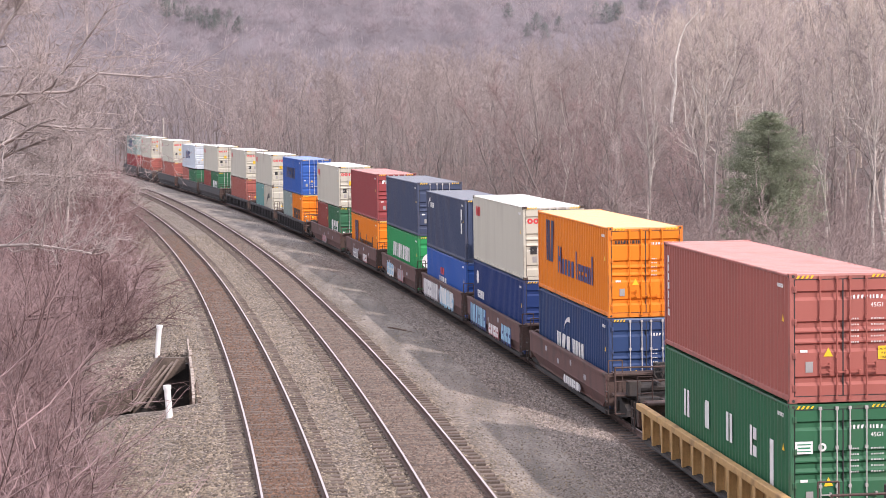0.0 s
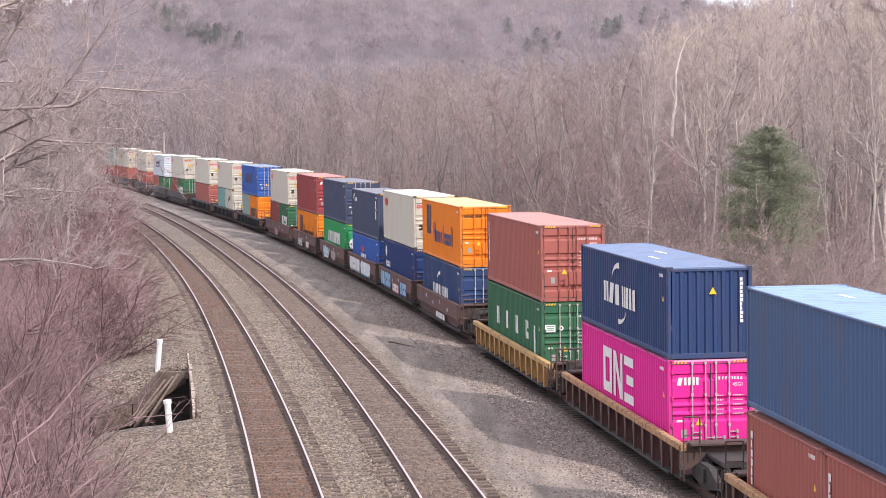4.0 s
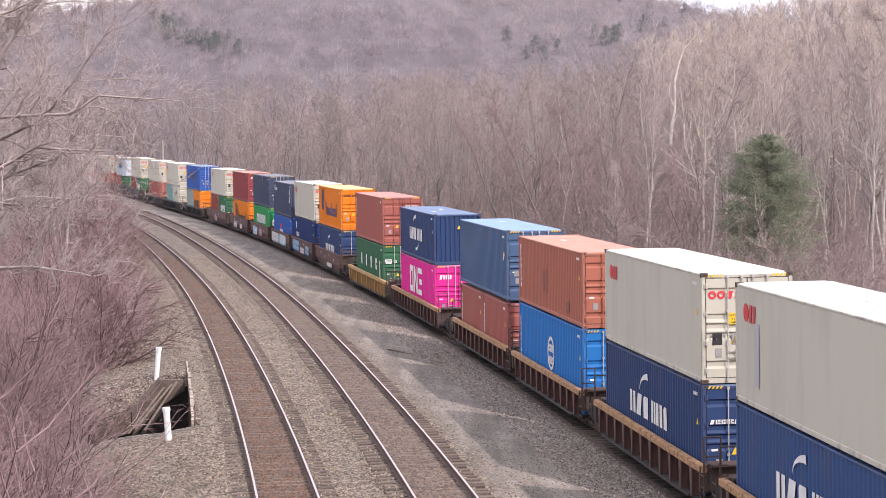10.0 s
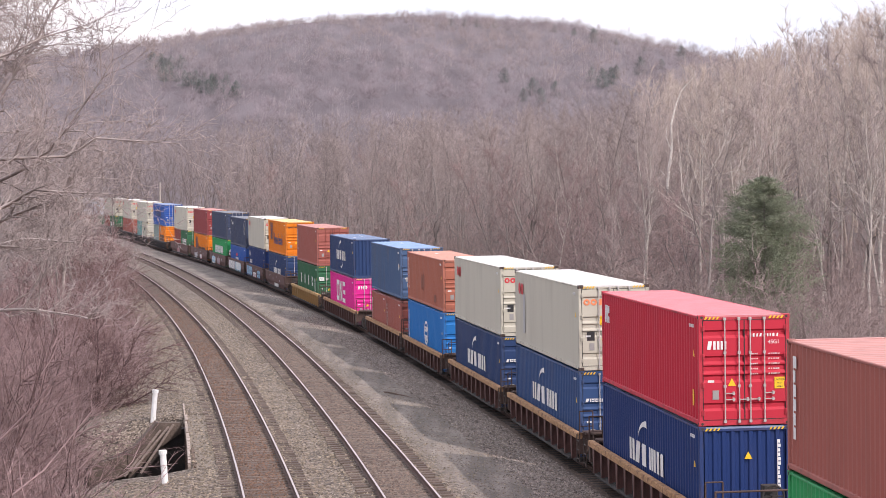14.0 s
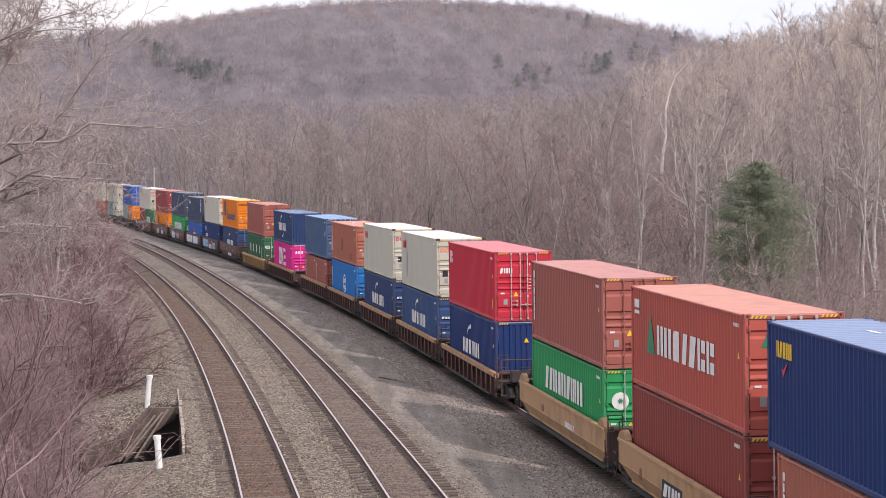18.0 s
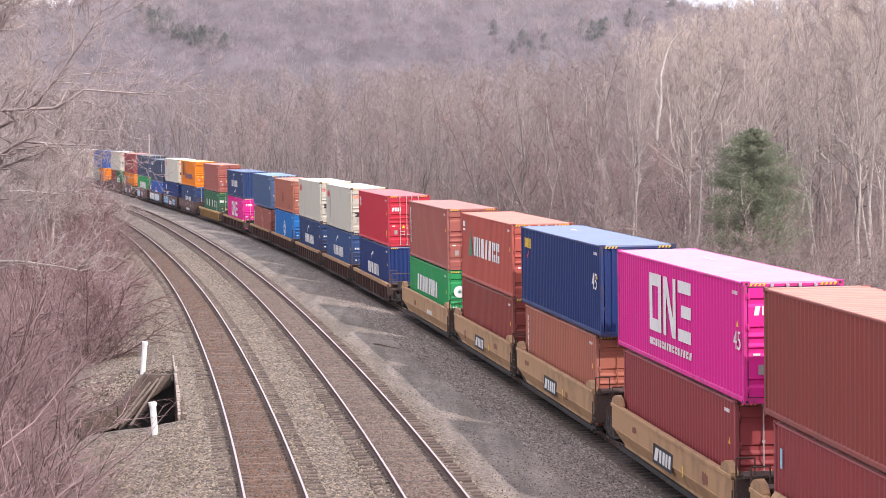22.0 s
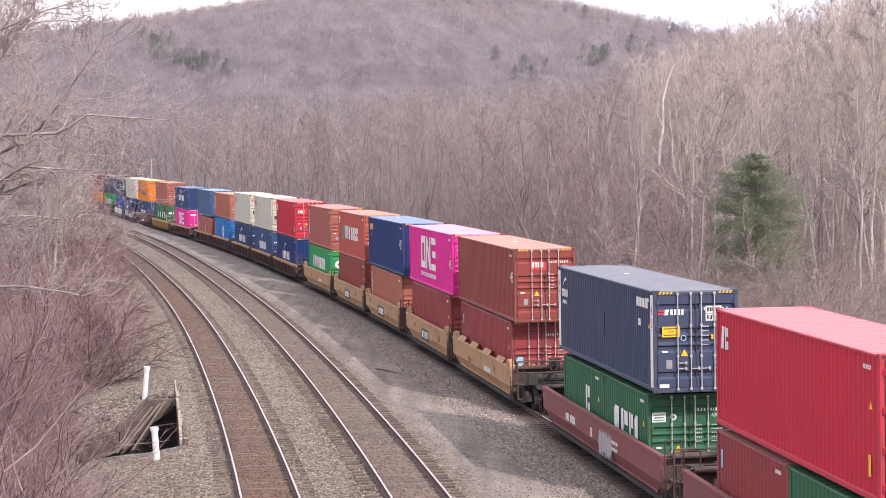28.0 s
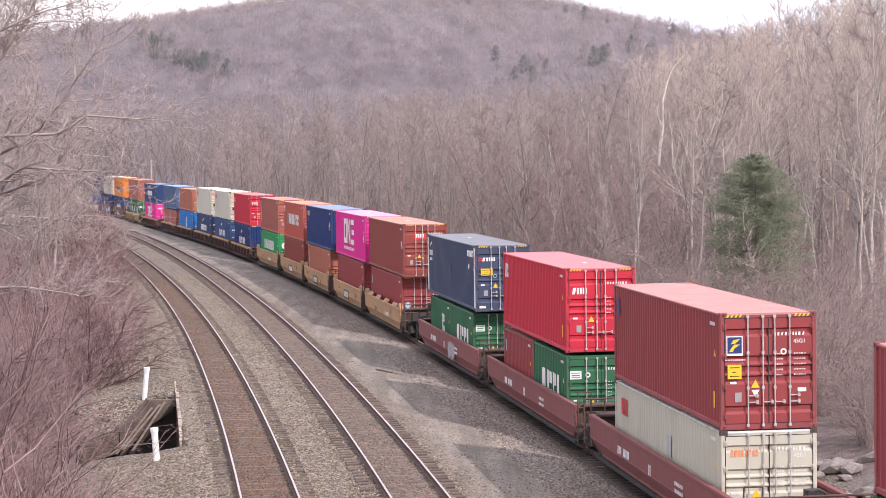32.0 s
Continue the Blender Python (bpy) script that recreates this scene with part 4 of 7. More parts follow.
def well_car(label, style, colour, span, lead=False, tail=False, marks=""):
    """One well unit of a given span between truck centres. style: 'plate' or 'open'."""
    root = tagged(new("well_car"), label, "railway car", "well cars of the freight train")
    pm = PAINT[colour]
    half = span / 2 - 1.05
    top = 1.52 if style == "plate" else 1.22
    for s in (-1, 1):
        if style == "plate":
            part("side_sill", cached(("plate", s, round(half, 2), colour), lambda: sill_plate(half, top, s).mesh("side_sill", pm)), root)
            part("top_chord", cached(("chord", s, round(half, 2), colour), lambda: sill_chord(half, top, s, True).mesh("top_chord", pm)), root)
            part("bottom_chord", cached(("foot", s, round(half, 2), colour), lambda: sill_chord(half, top, s, False).mesh("bottom_chord", pm)), root)
        else:
            chord = part("top_chord", cached(("open", s, round(half, 2), colour), lambda: sill_open(half, top, s).mesh("top_chord", pm)), root)
            web = PAINT["car_black"] if colour != "mustard" else PAINT["mustard"]
            ribs = PAINT["car_brown"] if colour == "rusty" else web
            x = s * 1.26
            o = [(-half, 0.75), (-half + 1.2, 0.30), (half - 1.2, 0.30), (half, 0.75), (half, top - 0.15), (-half, top - 0.15)]
            # M_DARK web: near-black sheet painting in the shade between the posts
            dim = web if colour == "mustard" else M_DARK
            part("web_plate", cached(("web", s, round(half, 2), dim.name), lambda: Shape().prism(o, 0, *sorted((x, x - s * 0.03))).mesh("web_plate", dim)), root)
            post = cached(("post", s, ribs.name), lambda: Shape().prism([(-0.05, 0.30), (0.05, 0.30), (0.19, 1.07), (-0.09, 1.07)], 0, *sorted((s * 1.48, s * 1.45))).prism([(s * 1.27, 0.30), (s * 1.46, 0.30), (s * 1.46, 1.07), (s * 1.27, 1.07)], 1, -0.02, 0.02).mesh("post", ribs))
            n = int((2 * half - 1.8) / 1.12)
            for k in range(n + 1):
                part("post", post, root, at=Matrix.Translation((0, -half + 0.9 + k * (2 * half - 1.8) / n, 0)))
            # chord coloured near-black, for the deep shade under the car
            part("bottom_chord", cached(("bchord", s, round(half, 2), ribs.name), lambda: Shape().box(*sorted((s * 1.50, s * 1.36)), -half + 1.2, half - 1.2, 0.24, 0.31, 0.01).mesh("bottom_chord", M_DARK)), root)
    if colour == "car_tan" and tail:
        flap = cached(("flap", colour), lambda: Shape().prism([(-1.50, 0.0), (-1.46, 0.0), (-1.33, 0.17), (-1.32, 0.20), (-1.36, 0.20)], 1, -0.75, 0.75).box(-1.44, -1.33, -0.60, -0.56, 0.0, 0.11).box(-1.44, -1.33, 0.56, 0.60, 0.0, 0.11).mesh("guide_flap", pm))
        for k in (-0.66, -0.22, 0.22, 0.66):
            part("guide_flap", flap, root, at=Matrix.Translation((0, k * half, top + 0.04)))
    if colour == "car_tan":
        hump = cached(("hump", colour), lambda: Shape().prism([(-0.55, 0.0), (0.45, 0.0), (0.45, 0.08), (0.25, 0.22), (-0.05, 0.30), (-0.35, 0.22), (-0.55, 0.05)], 0, -1.47, -1.28).mesh("end_shoulder", pm))
        for k in (-1, 1):
            part("end_shoulder", hump, root, at=Matrix.Translation((0, k * (half - 0.5), top + 0.03)) @ Matrix.Diagonal((1, k, 1, 1)))
    part("well_floor", cached(("floor", round(half, 2)), lambda: Shape().box(-1.36, 1.36, -half + 0.5, half - 0.5, 0.22, 0.34).mesh("well_floor", M_DARK)), root)
    bulk = cached(("bulk", colour, style), lambda: Shape().prism([(-1.45, 0.55), (1.45, 0.55), (1.45, top), (1.2, top + 0.06), (-1.2, top + 0.06), (-1.45, top)], 1, -0.09, 0.09).box(-1.2, 1.2, -0.30, 0.30, top - 0.02, top + 0.07, 0.02).mesh("bulkhead", M_ENDRUST))
    # deck coloured near-black to carry the shade in the gap between cars
    deck = cached(("deck", colour), lambda: Shape().box(-0.75, 0.75, -0.95, 0.95, 0.86, 1.00, 0.03).box(-0.28, 0.28, -1.1, 1.1, 0.62, 0.9, 0.03).mesh("end_deck", M_DARK))
    rail_m = cached("grabrail", lambda: Shape().tube((-1.4, 0, 1.0), (-1.4, 0, 2.0), 0.022, n=6).tube((-1.4, 0, 2.0), (-0.95, 0, 2.0), 0.022, n=6).tube((-0.95, 0, 2.0), (-0.95, 0, 1.0), 0.022, n=6).tube((-1.4, 0, 1.5), (-0.95, 0, 1.5), 0.018, n=6).mesh("grab_rail", M_ENDRUST))
    lad = cached("ladder", lambda: Shape().tube((-1.5, -0.2, 0.35), (-1.5, -0.2, 1.25), 0.02, n=6).tube((-1.5, 0.2, 0.35), (-1.5, 0.2, 1.25), 0.02, n=6).tube((-1.5, -0.2, 0.45), (-1.5, 0.2, 0.45), 0.018, n=6).tube((-1.5, -0.2, 0.75), (-1.5, 0.2, 0.75), 0.018, n=6).tube((-1.5, -0.2, 1.05), (-1.5, 0.2, 1.05), 0.018, n=6).mesh("ladder", M_CAST))
    for s in (-1, 1):
        part("bulkhead", bulk, root, at=Matrix.Translation((0, s * (half - 0.10), 0)))
        part("end_deck", deck, root, at=Matrix.Translation((0, s * (half + 0.75), 0)))
        part("grab_rail", rail_m, root, "thin steel grab rail", Matrix.Translation((0, s * (half + 0.15), 0)))
        part("ladder", lad, root, "steel ladder rungs", Matrix.Translation((0, s * (half + 0.35), 0)))
    if tail:
        bw = cached("brakewheel", lambda: Shape().poly(*torus_data(0.28, 0.03, 18, 6)).tube((0, -0.05, 0), (0, 0.25, 0), 0.05, n=8).box(-0.27, 0.27, -0.012, 0.012, -0.02, 0.02).box(-0.02, 0.02, -0.012, 0.012, -0.27, 0.27).box(-0.2, 0.2, 0.2, 0.5, -0.3, 0.25, 0.04).mesh("brake_wheel", M_DARK))
        part("brake_wheel", bw, root, "rusty brake wheel and gear housing", Matrix.Translation((0.25, -half - 0.55, 1.65)))
        valve = cached("brakegear", lambda: Shape().tube((-0.6, 0, 1.25), (0.6, 0, 1.25), 0.16, n=10).box(-0.9, -0.5, -0.2, 0.2, 1.0, 1.45, 0.04).box(-0.05, 0.05, -0.5, 0.5, 1.35, 1.45).mesh("brake_cylinder", M_DARK))
        part("brake_cylinder", valve, root, at=Matrix.Translation((-0.1, -half - 1.0, 0)))
        hose = cached("airhose", lambda: Shape().tube((-0.9, 0, 1.02), (-0.9, -0.35, 0.95), 0.035, n=6).tube((-0.9, -0.35, 0.95), (-0.85, -0.6, 0.55), 0.035, n=6).mesh("air_hose", M_DARK))
        part("air_hose", hose, root, "black rubber air hose", Matrix.Translation((0.35, -half - 1.0, 0)))
        step = cached("endstep", lambda: Shape().box(-1.4, -0.6, -0.3, 0.3, 0.98, 1.03, 0.01).tube((-1.38, -0.28, 0.45), (-1.38, -0.28, 1.9), 0.03, n=6).tube((1.38, -0.28, 1.0), (1.38, -0.28, 1.9), 0.03, n=6).tube((-1.38, -0.28, 1.88), (1.38, -0.28, 1.88), 0.03, n=6).tube((-1.38, -0.28, 1.45), (1.38, -0.28, 1.45), 0.025, n=6).box(-1.4, -0.9, -0.34, -0.24, 0.42, 0.46, 0.01).mesh("end_railing", M_ENDRUST))
        part("end_railing", step, root, "rusty end railing and step", Matrix.Translation((0, -half - 0.75, 0)))
        coup = cached("coupler", lambda: Shape().box(-0.12, 0.12, -0.9, 0.3, 0.78, 1.0, 0.02).box(-0.2, 0.2, -1.15, -0.85, 0.74, 1.04, 0.04).mesh("coupler", M_DARK))
        part("coupler", coup, root, at=Matrix.Translation((0, -half - 1.35, 0)))
    if tail:
        truck_parts(root, -half - 0.1)
    else:
        truck_parts(root, -span / 2)
    if lead:
        truck_parts(root, half + 0.1)
    for item in marks.split():
        name, c, y, z, w, hh, n = item.split(",")
        bits = word(int(n), float(w), float(hh), len(item), 0.2)
        sh = Shape()
        for o in bits:
            sh.prism([(-a, b) for a, b in o], 0, -0.006, 0.0)
        part(name, sh.mesh(name, MARK[c]), root, at=Matrix.Translation((-1.468, float(y), float(z))))
    return root


def torus_data(r, t, n, m):
    pts, fs = [], []
    for i in range(n):
        for j in range(m):
            a, b = i * math.tau / n, j * math.tau / m
            pts.append(((r + t * math.cos(b)) * math.cos(a), t * math.sin(b), (r + t * math.cos(b)) * math.sin(a)))
            fs.append((i * m + j, ((i + 1) % n) * m + j, ((i + 1) % n) * m + (j + 1) % m, i * m + (j + 1) % m))
    return pts, fs


# ---- the train: each row is one loaded well ----
# trailing edge of the upper box along the line at 13 s, car span, lead and tail, car style and colour,
# upper box (colour, length, height, end, smooth), lower boxes
SPEED = 7.868
TRAIN = [
    # farthest lower boxes: reds dulled to rust and maroon to paint in haze
    (418.0, 20.0, 1, 1, "plate", "car_black", ("grey_green", 12.19, 2.896, "doors", False), [("maroon", 12.19, 2.896)]),
    (398.2, 20.0, 1, 1, "plate", "car_black", ("white", 12.19, 2.896, "doors", True), [("rust", 12.19, 2.896)]),
    (373.6, 20.0, 1, 1, "plate", "car_black", ("white", 12.19, 2.896, "doors", True), [("rust", 12.19, 2.896)]),
    (352.4, 20.0, 1, 1, "plate", "car_black", ("pale_blue", 12.19, 2.896, "doors", False), [("rust", 6.06, 2.59), ("green", 6.06, 2.59)]),
    (332.4, 20.0, 1, 1, "plate", "car_black", ("white", 12.19, 2.896, "doors", True), [("brown", 6.06, 2.896), ("green", 6.06, 2.896)]),
    (309.2, 20.0, 1, 0, "open", "car_black", ("white", 12.19, 2.896, "doors", True), [("rust", 12.19, 2.896)]),
    (289.3, 20.0, 0, 0, "open", "car_black", ("white", 12.19, 2.896, "doors", True), [("teal", 6.06, 2.896), ("white", 6.06, 2.896)]),
    (269.0, 20.0, 0, 1, "open", "car_black", ("mid_blue", 12.19, 2.896, "doors", False), [("grey_green", 6.06, 2.896), ("orange", 6.06, 2.896)]),
    (246.8, 18.6, 1, 0, "plate", "car_brown", ("white", 12.19, 2.896, "doors", True), [("brown", 6.06, 2.896), ("green", 6.06, 2.896)]),
    (228.3, 16.4, 0, 0, "plate", "car_brown", ("maroon", 12.19, 2.896, "doors", False), [("orange", 12.19, 2.896)]),
    (212.0, 15.6, 0, 0, "plate", "car_brown", ("dark_navy", 12.19, 2.896, "doors", False), [("bright_green", 12.19, 2.896)]),
    (196.6, 15.0, 0, 0, "plate", "car_brown", ("dark_navy", 12.19, 2.896, "end", False), [("mid_blue", 12.19, 2.59)]),
    (182.05, 15.2, 0, 0, "plate", "car_brown", ("white", 12.19, 2.896, "doors", True), [("deep_blue", 12.19, 2.896)]),
    (166.7, 15.5, 0, 1, "plate", "car_brown", ("orange", 12.19, 2.896, "doors", False), [("navy", 12.19, 2.896)]),
    (146.95, 19.4, 1, 1, "open", "mustard", ("rust", 12.19, 2.896, "doors", False), [("green", 12.19, 2.896)]),
    (127.36, 19.0, 1, 0, "open", "rusty", ("navy", 12.19, 2.591, "end", False), [("magenta", 12.19, 2.896)]),
    (106.96, 16.6, 0, 0, "open", "rusty", ("steel_blue", 12.19, 2.896, "doors", False), [("rust", 6.06, 2.59), ("rust", 6.06, 2.59)]),
    (92.0, 15.3, 0, 0, "open", "rusty", ("rust_light", 12.19, 2.591, "doors", False), [("blue", 12.19, 2.896)]),
    (76.2, 15.7, 0, 0, "open", "rusty", ("white", 12.19, 2.896, "doors", True), [("navy", 12.19, 2.896)]),
    (60.65, 15.7, 0, 0, "open", "rusty", ("white", 12.19, 2.896, "doors", True), [("worn_navy", 12.19, 2.896)]),
    (44.75, 16.6, 0, 1, "open", "rusty", ("red", 12.19, 2.896, "doors", False), [("deep_blue", 12.19, 2.896)]),
    (24.55, 17.0, 1, 0, "plate", "car_tan", ("rust", 12.19, 2.896, "doors", False), [("bright_green", 12.19, 2.896)]),
    (8.3, 15.9, 0, 0, "plate", "car_tan", ("salmon", 12.19, 2.896, "doors", False), [("brown", 12.19, 2.896)]),
    (-7.35, 15.5, 0, 0, "plate", "car_tan", ("deep_blue", 13.72, 2.896, "end", False), [("rust_light", 12.19, 2.896)]),
    (-23.5, 15.5, 0, 0, "plate", "car_tan", ("magenta", 13.72, 2.896, "doors", False), [("maroon", 12.19, 2.896)]),
    (-38.95, 16.4, 0, 1, "plate", "car_tan", ("brown", 13.72, 2.896, "doors", False), [("maroon", 12.19, 2.896)]),
    (-61.3, 19.5, 1, 1, "plate", "car_red", ("dark_navy", 13.72, 2.896, "doors", False), [("green", 6.06, 2.59), ("green", 6.06, 2.59)]),
    (-80.25, 19.4, 1, 1, "plate", "car_red", ("red", 12.19, 2.896, "doors", False), [("maroon", 6.06, 2.59), ("green", 6.06, 2.59)]),
    (-99.9, 19.4, 1, 1, "plate", "car_red", ("maroon", 12.19, 2.896, "doors", False), [("white", 12.19, 2.59)]),
    (-123.6, 19.4, 1, 1, "plate", "car_red", ("maroon", 12.19, 2.896, "doors", False), [("green", 12.19, 2.896)]),
]
MOVERS = []          # thing, middle along the line at 13 s, length between its bearings, height over the rail
STACKS = []          # (upper, [lower...], car) for the marks that set each one apart
COLOUR_WORDS = {"rust": "rust-red", "rust_light": "faded orange-brown", "maroon": "maroon", "brown": "brown-red", "red": "bright red",
                "salmon": "faded red", "green": "dark green", "bright_green": "bright green", "navy": "navy blue", "worn_navy": "worn navy blue", "dark_navy": "dull dark navy",
                "deep_blue": "deep blue", "steel_blue": "weathered blue", "blue": "bright blue", "mid_blue": "blue", "white": "off-white",
                "pale_blue": "pale bluish white", "teal": "faded teal", "grey_green": "grey-green", "orange": "orange", "magenta": "magenta pink"}
CAR_WORDS = {"car_black": "black", "car_brown": "graffiti-marked brown", "mustard": "mustard yellow", "rusty": "rust-streaked yellow and black",
             "car_tan": "tan yellow", "car_red": "oxide red"}


def build_train():
    for row, (s_edge, span, lead, tail, style, ccol, up, lows) in enumerate(TRAIN):
        col, length, h, end, smooth_side = up
        mid = s_edge + length / 2
        car = well_car("%s steel well car carrying stacked containers" % CAR_WORDS[ccol], style, ccol, span, lead, tail)
        MOVERS.append((car, mid, span * 0.8, 0.0))
        lower, y = [], -sum(b[1] for b in lows) / 2
        y = sum(b[1] for b in lows) / 2 + (0.04 if len(lows) > 1 else 0)
        zt = 0
        for c, ln, hh in lows:
            size = "twenty-foot" if ln < 7 else "forty-foot"
            b = container("%s %s steel container in the well below another" % (COLOUR_WORDS[c], size), c, ln, hh, "end" if c == "deep_blue" and ccol == "rusty" else "doors", hazards=hh > 2.7, hinged=row > 12)
            MOVERS.append((b, mid + y - ln / 2, ln * 0.75, 0.353))
            lower.append(b)
            y -= ln + 0.08
            zt = 0.353 + hh
        word_ = "insulated container with smooth sides" if smooth_side else "corrugated steel container"
        u = container("%s %s stacked on top of another" % (COLOUR_WORDS[col], word_), col, length, h, end, smooth_side, hinged=row > 12)
        MOVERS.append((u, mid, length * 0.75, zt + (0.10 if len(lows) > 1 and lows[0][2] < 2.7 else 0.012)))
        STACKS.append((u, lower, car))


def column(n, size, gap=0.3):
    """A name set upright: blocks of uneven width on one thin upright line."""
    rng = random.Random(n)
    out, st = [(0, size)], size * (1 + gap)
    low = -(n - 1) * st
    for k in range(n):
        wd = size * rng.choice((0.7, 0.85, 1.0))
        z = -k * st
        out += [(wd, z + size), (wd, z)]
        if k < n - 1:
            out += [(size * 0.15, z), (size * 0.15, z - st + size)]
    return [out + [(0, low)]]


def side_text(c, words, size, u, v):
    length, h = c["size"]
    part("lettering", text_mesh(words, size, M_WHITE), c, "white painted numerals",
         Matrix.Translation((-HALF - 0.004, length / 2 - u, v)) @ Matrix.Rotation(radians(-90), 4, "Z"))


def wave_name(c, u=3.5, v=0.95, w=4.8, hh=0.64, under=False):
    """A bold white name with a curved stroke over it."""
    mark(c, "name_lettering", word(3, w * 0.54, hh, 5, 0.14, -0.03) + shift(word(3, w * 0.42, hh, 8, 0.14, -0.03), w * 0.58, 0), "w", "side", u, v, "wave%g" % w)
    mark(c, "name_stroke", swoosh(0, 0, 1.15, 0.5), "w", "side", u + w * 0.26, v + hh + 0.10, "stroke")
    if under:
        mark(c, "name_stroke", [[(1.1 - a, -b) for a, b in o] for o in swoosh(0, 0, 1.15, 0.42)], "w", "side", u + w * 0.45, v - 0.08, "stroke2")


def white_box(c, end_colour="r", patch=False):
    mark(c, "name_lettering", disc_of(0.24, 0.22, 0.22) + shift(word(2, 0.62, 0.42, 4, 0.2), 0.52, 0), "r", "side", 0.75, 2.02, "redname")
    mark(c, "name_lettering", ring_of(0.10, 0.10, 0.11, 0.05, 12) + ring_of(0.34, 0.10, 0.11, 0.05, 12) + shift(word(2, 0.42, 0.2, 4, 0.2), 0.48, 0), end_colour, "end", 0.18, 2.22, "endname")
    mark(c, "access_panel", [rect(0, 0, 0.26, 0.30)], "k", "end", 0.28, 1.02, "panelk", "dark square panel")
    mark(c, "access_panel", [rect(0, 0, 0.22, 0.30)], "e", "end", 0.80, 1.02, "panele", "grey square panel")
    caution(c, 0.72, 1.55)
    if patch:
        mark(c, "repair_patch", [rect(0, 0, 0.42, 1.5)], "p", "side", 1.75, 0.55, "patch", "grey repair patch")


def big_three(c, u, v, w, hh):
    """Three huge white shapes: a square ring, a slanted slab and a stack of bars."""
    a = w / 3
    f, t = a * 0.84, a * 0.21
    mark(c, "logo_ring", [rect(0, 0, t, hh), rect(f - t, 0, f, hh), rect(t, 0, f - t, t), rect(t, hh - t, f - t, hh)], "w", "side", u, v, "b3a%g" % w, "large white square ring")
    mark(c, "logo_slab", [[(0, 0), (0, hh), (t * 1.15, hh), (f - t * 0.9, hh * 0.30), (f - t * 0.9, hh), (f, hh), (f, 0), (f - t * 1.15, 0), (t * 0.9, hh * 0.70), (t * 0.9, 0)]], "w", "side", u + a, v, "b3b%g" % w, "large white slanted slab")
    for k in range(3):
        mark(c, "logo_bar", [rect(0 if k == 1 else -t, 0, a * .62, hh * .2)], "w", "side", u + 2.0 * a + t, v + k * hh * .40, "b3c%g%d" % (w, k == 1), "large white bar")


def end_name(c, n, u, v, w, hh, col="w"):
    mark(c, "name_lettering", word(n, w, hh, n, 0.18), col, "end", u, v, "en%d%g%s" % (n, w, col))


def dress_train():
    """The marks that set each box and car apart."""
    S = {k + 1: STACKS[k] for k in range(len(STACKS))}
    for k in (2, 3, 5, 6, 7, 9, 13, 19, 20):
        white_box(S[k][0], "o" if k == 20 else "r", k in (20,))
    mark(S[4][0], "name_lettering", word(4, 4.0, 0.9, 3), "b", "side", 3.5, 1.2)
    mark(S[1][0], "name_lettering", word(4, 4.0, 0.9, 3), "b", "side", 3.5, 1.2)
    mark(S[8][0], "name_lettering", word(6, 6.0, 0.9, 6), "d", "side", 2.5, 1.2)
    mark(S[8][1][1], "name_lettering", word(4, 4.4, 0.8, 12), "k", "side", 0.8, 0.9)
    mark(S[5][1][1], "name_lettering", word(4, 3.6, 1.0, 2), "w", "side", 1.8, 0.9, "four")
    mark(S[9][1][1], "name_lettering", word(4, 3.6, 1.0, 2), "w", "side", 1.8, 0.9, "four")
    mark(S[7][1][1], "name_lettering", swoosh(0.4, 0.4, 2.4, 1.2), "k", "side", 1.5, 0.4)
    end_name(S[10][0], 3, 0.3, 2.3, 0.8, 0.2)
    mark(S[10][1][0], "logo_block", word(2, 1.6, 1.7, 5, 0.1), "d", "side", 1.9, 0.8, "hlogo")
    mark(S[10][1][0], "name_lettering", [rect(0, 0, 0.16, 0.95), rect(0.16, 0.42, 0.42, 0.6), rect(0.42, 0, 0.58, 0.95)] + shift(word(4, 2.2, 0.56, 13, 0.22), 0.75, 0) + [rect(3.15, 0, 3.31, 0.95)] + shift(word(4, 2.2, 0.56, 14, 0.22), 3.5, 0) + [rect(5.75, 0, 5.95, 0.95)], "k", "side", 4.0, 0.85, "hname")
    mark(S[11][1][0], "name_lettering", word(9, 6.6, 0.8, 7, 0.14), "w", "side", 2.6, 1.3, "nine")
    mark(S[11][1][0], "round_mark", disc_of(0, 0, 0.42), "w", "end", 0.62, 1.55, "disc")
    mark(S[12][0], "logo_block", swoosh(0, 0, 0.8, 0.5) + shift(word(5, 1.2, 0.25, 5, 0.2), 0.8, 0.1), "w", "side", 0.7, 2.0)
    mark(S[12][0], "name_lettering", column(2, 0.5), "w", "side", 11.0, 1.9)
    mark(S[12][1][0], "name_lettering", word(2, 1.2, 0.35, 5, 0.1), "r", "side", 4.6, 1.5)
    mark(S[12][1][0], "name_lettering", word(3, 2.4, 0.6, 5, 0.1), "w", "side", 4.2, 0.8)
    mark(S[13][1][0], "logo_block", disc_of(0.2, 0.3, 0.3) + shift(word(6, 1.8, 0.35, 9), 0.1, -0.6), "w", "side", 0.9, 1.9)
    o = S[14][0]
    mark(o, "logo_block", word(2, 1.5, 1.5, 5, 0.1), "d", "side", 1.7, 1.15, "hlogo2")
    mark(o, "name_lettering", [rect(0, 0, 0.16, 0.95), rect(0.16, 0.42, 0.42, 0.6), rect(0.42, 0, 0.58, 0.95)] + shift(word(4, 2.2, 0.56, 13, 0.22), 0.75, 0) + [rect(3.15, 0, 3.31, 0.95)] + shift(word(4, 2.2, 0.56, 14, 0.22), 3.5, 0) + [rect(5.75, 0, 5.95, 0.95)], "b", "side", 3.9, 0.85, "hname2")
    end_name(o, 9, 0.22, 2.36, 0.85, 0.11, "k")
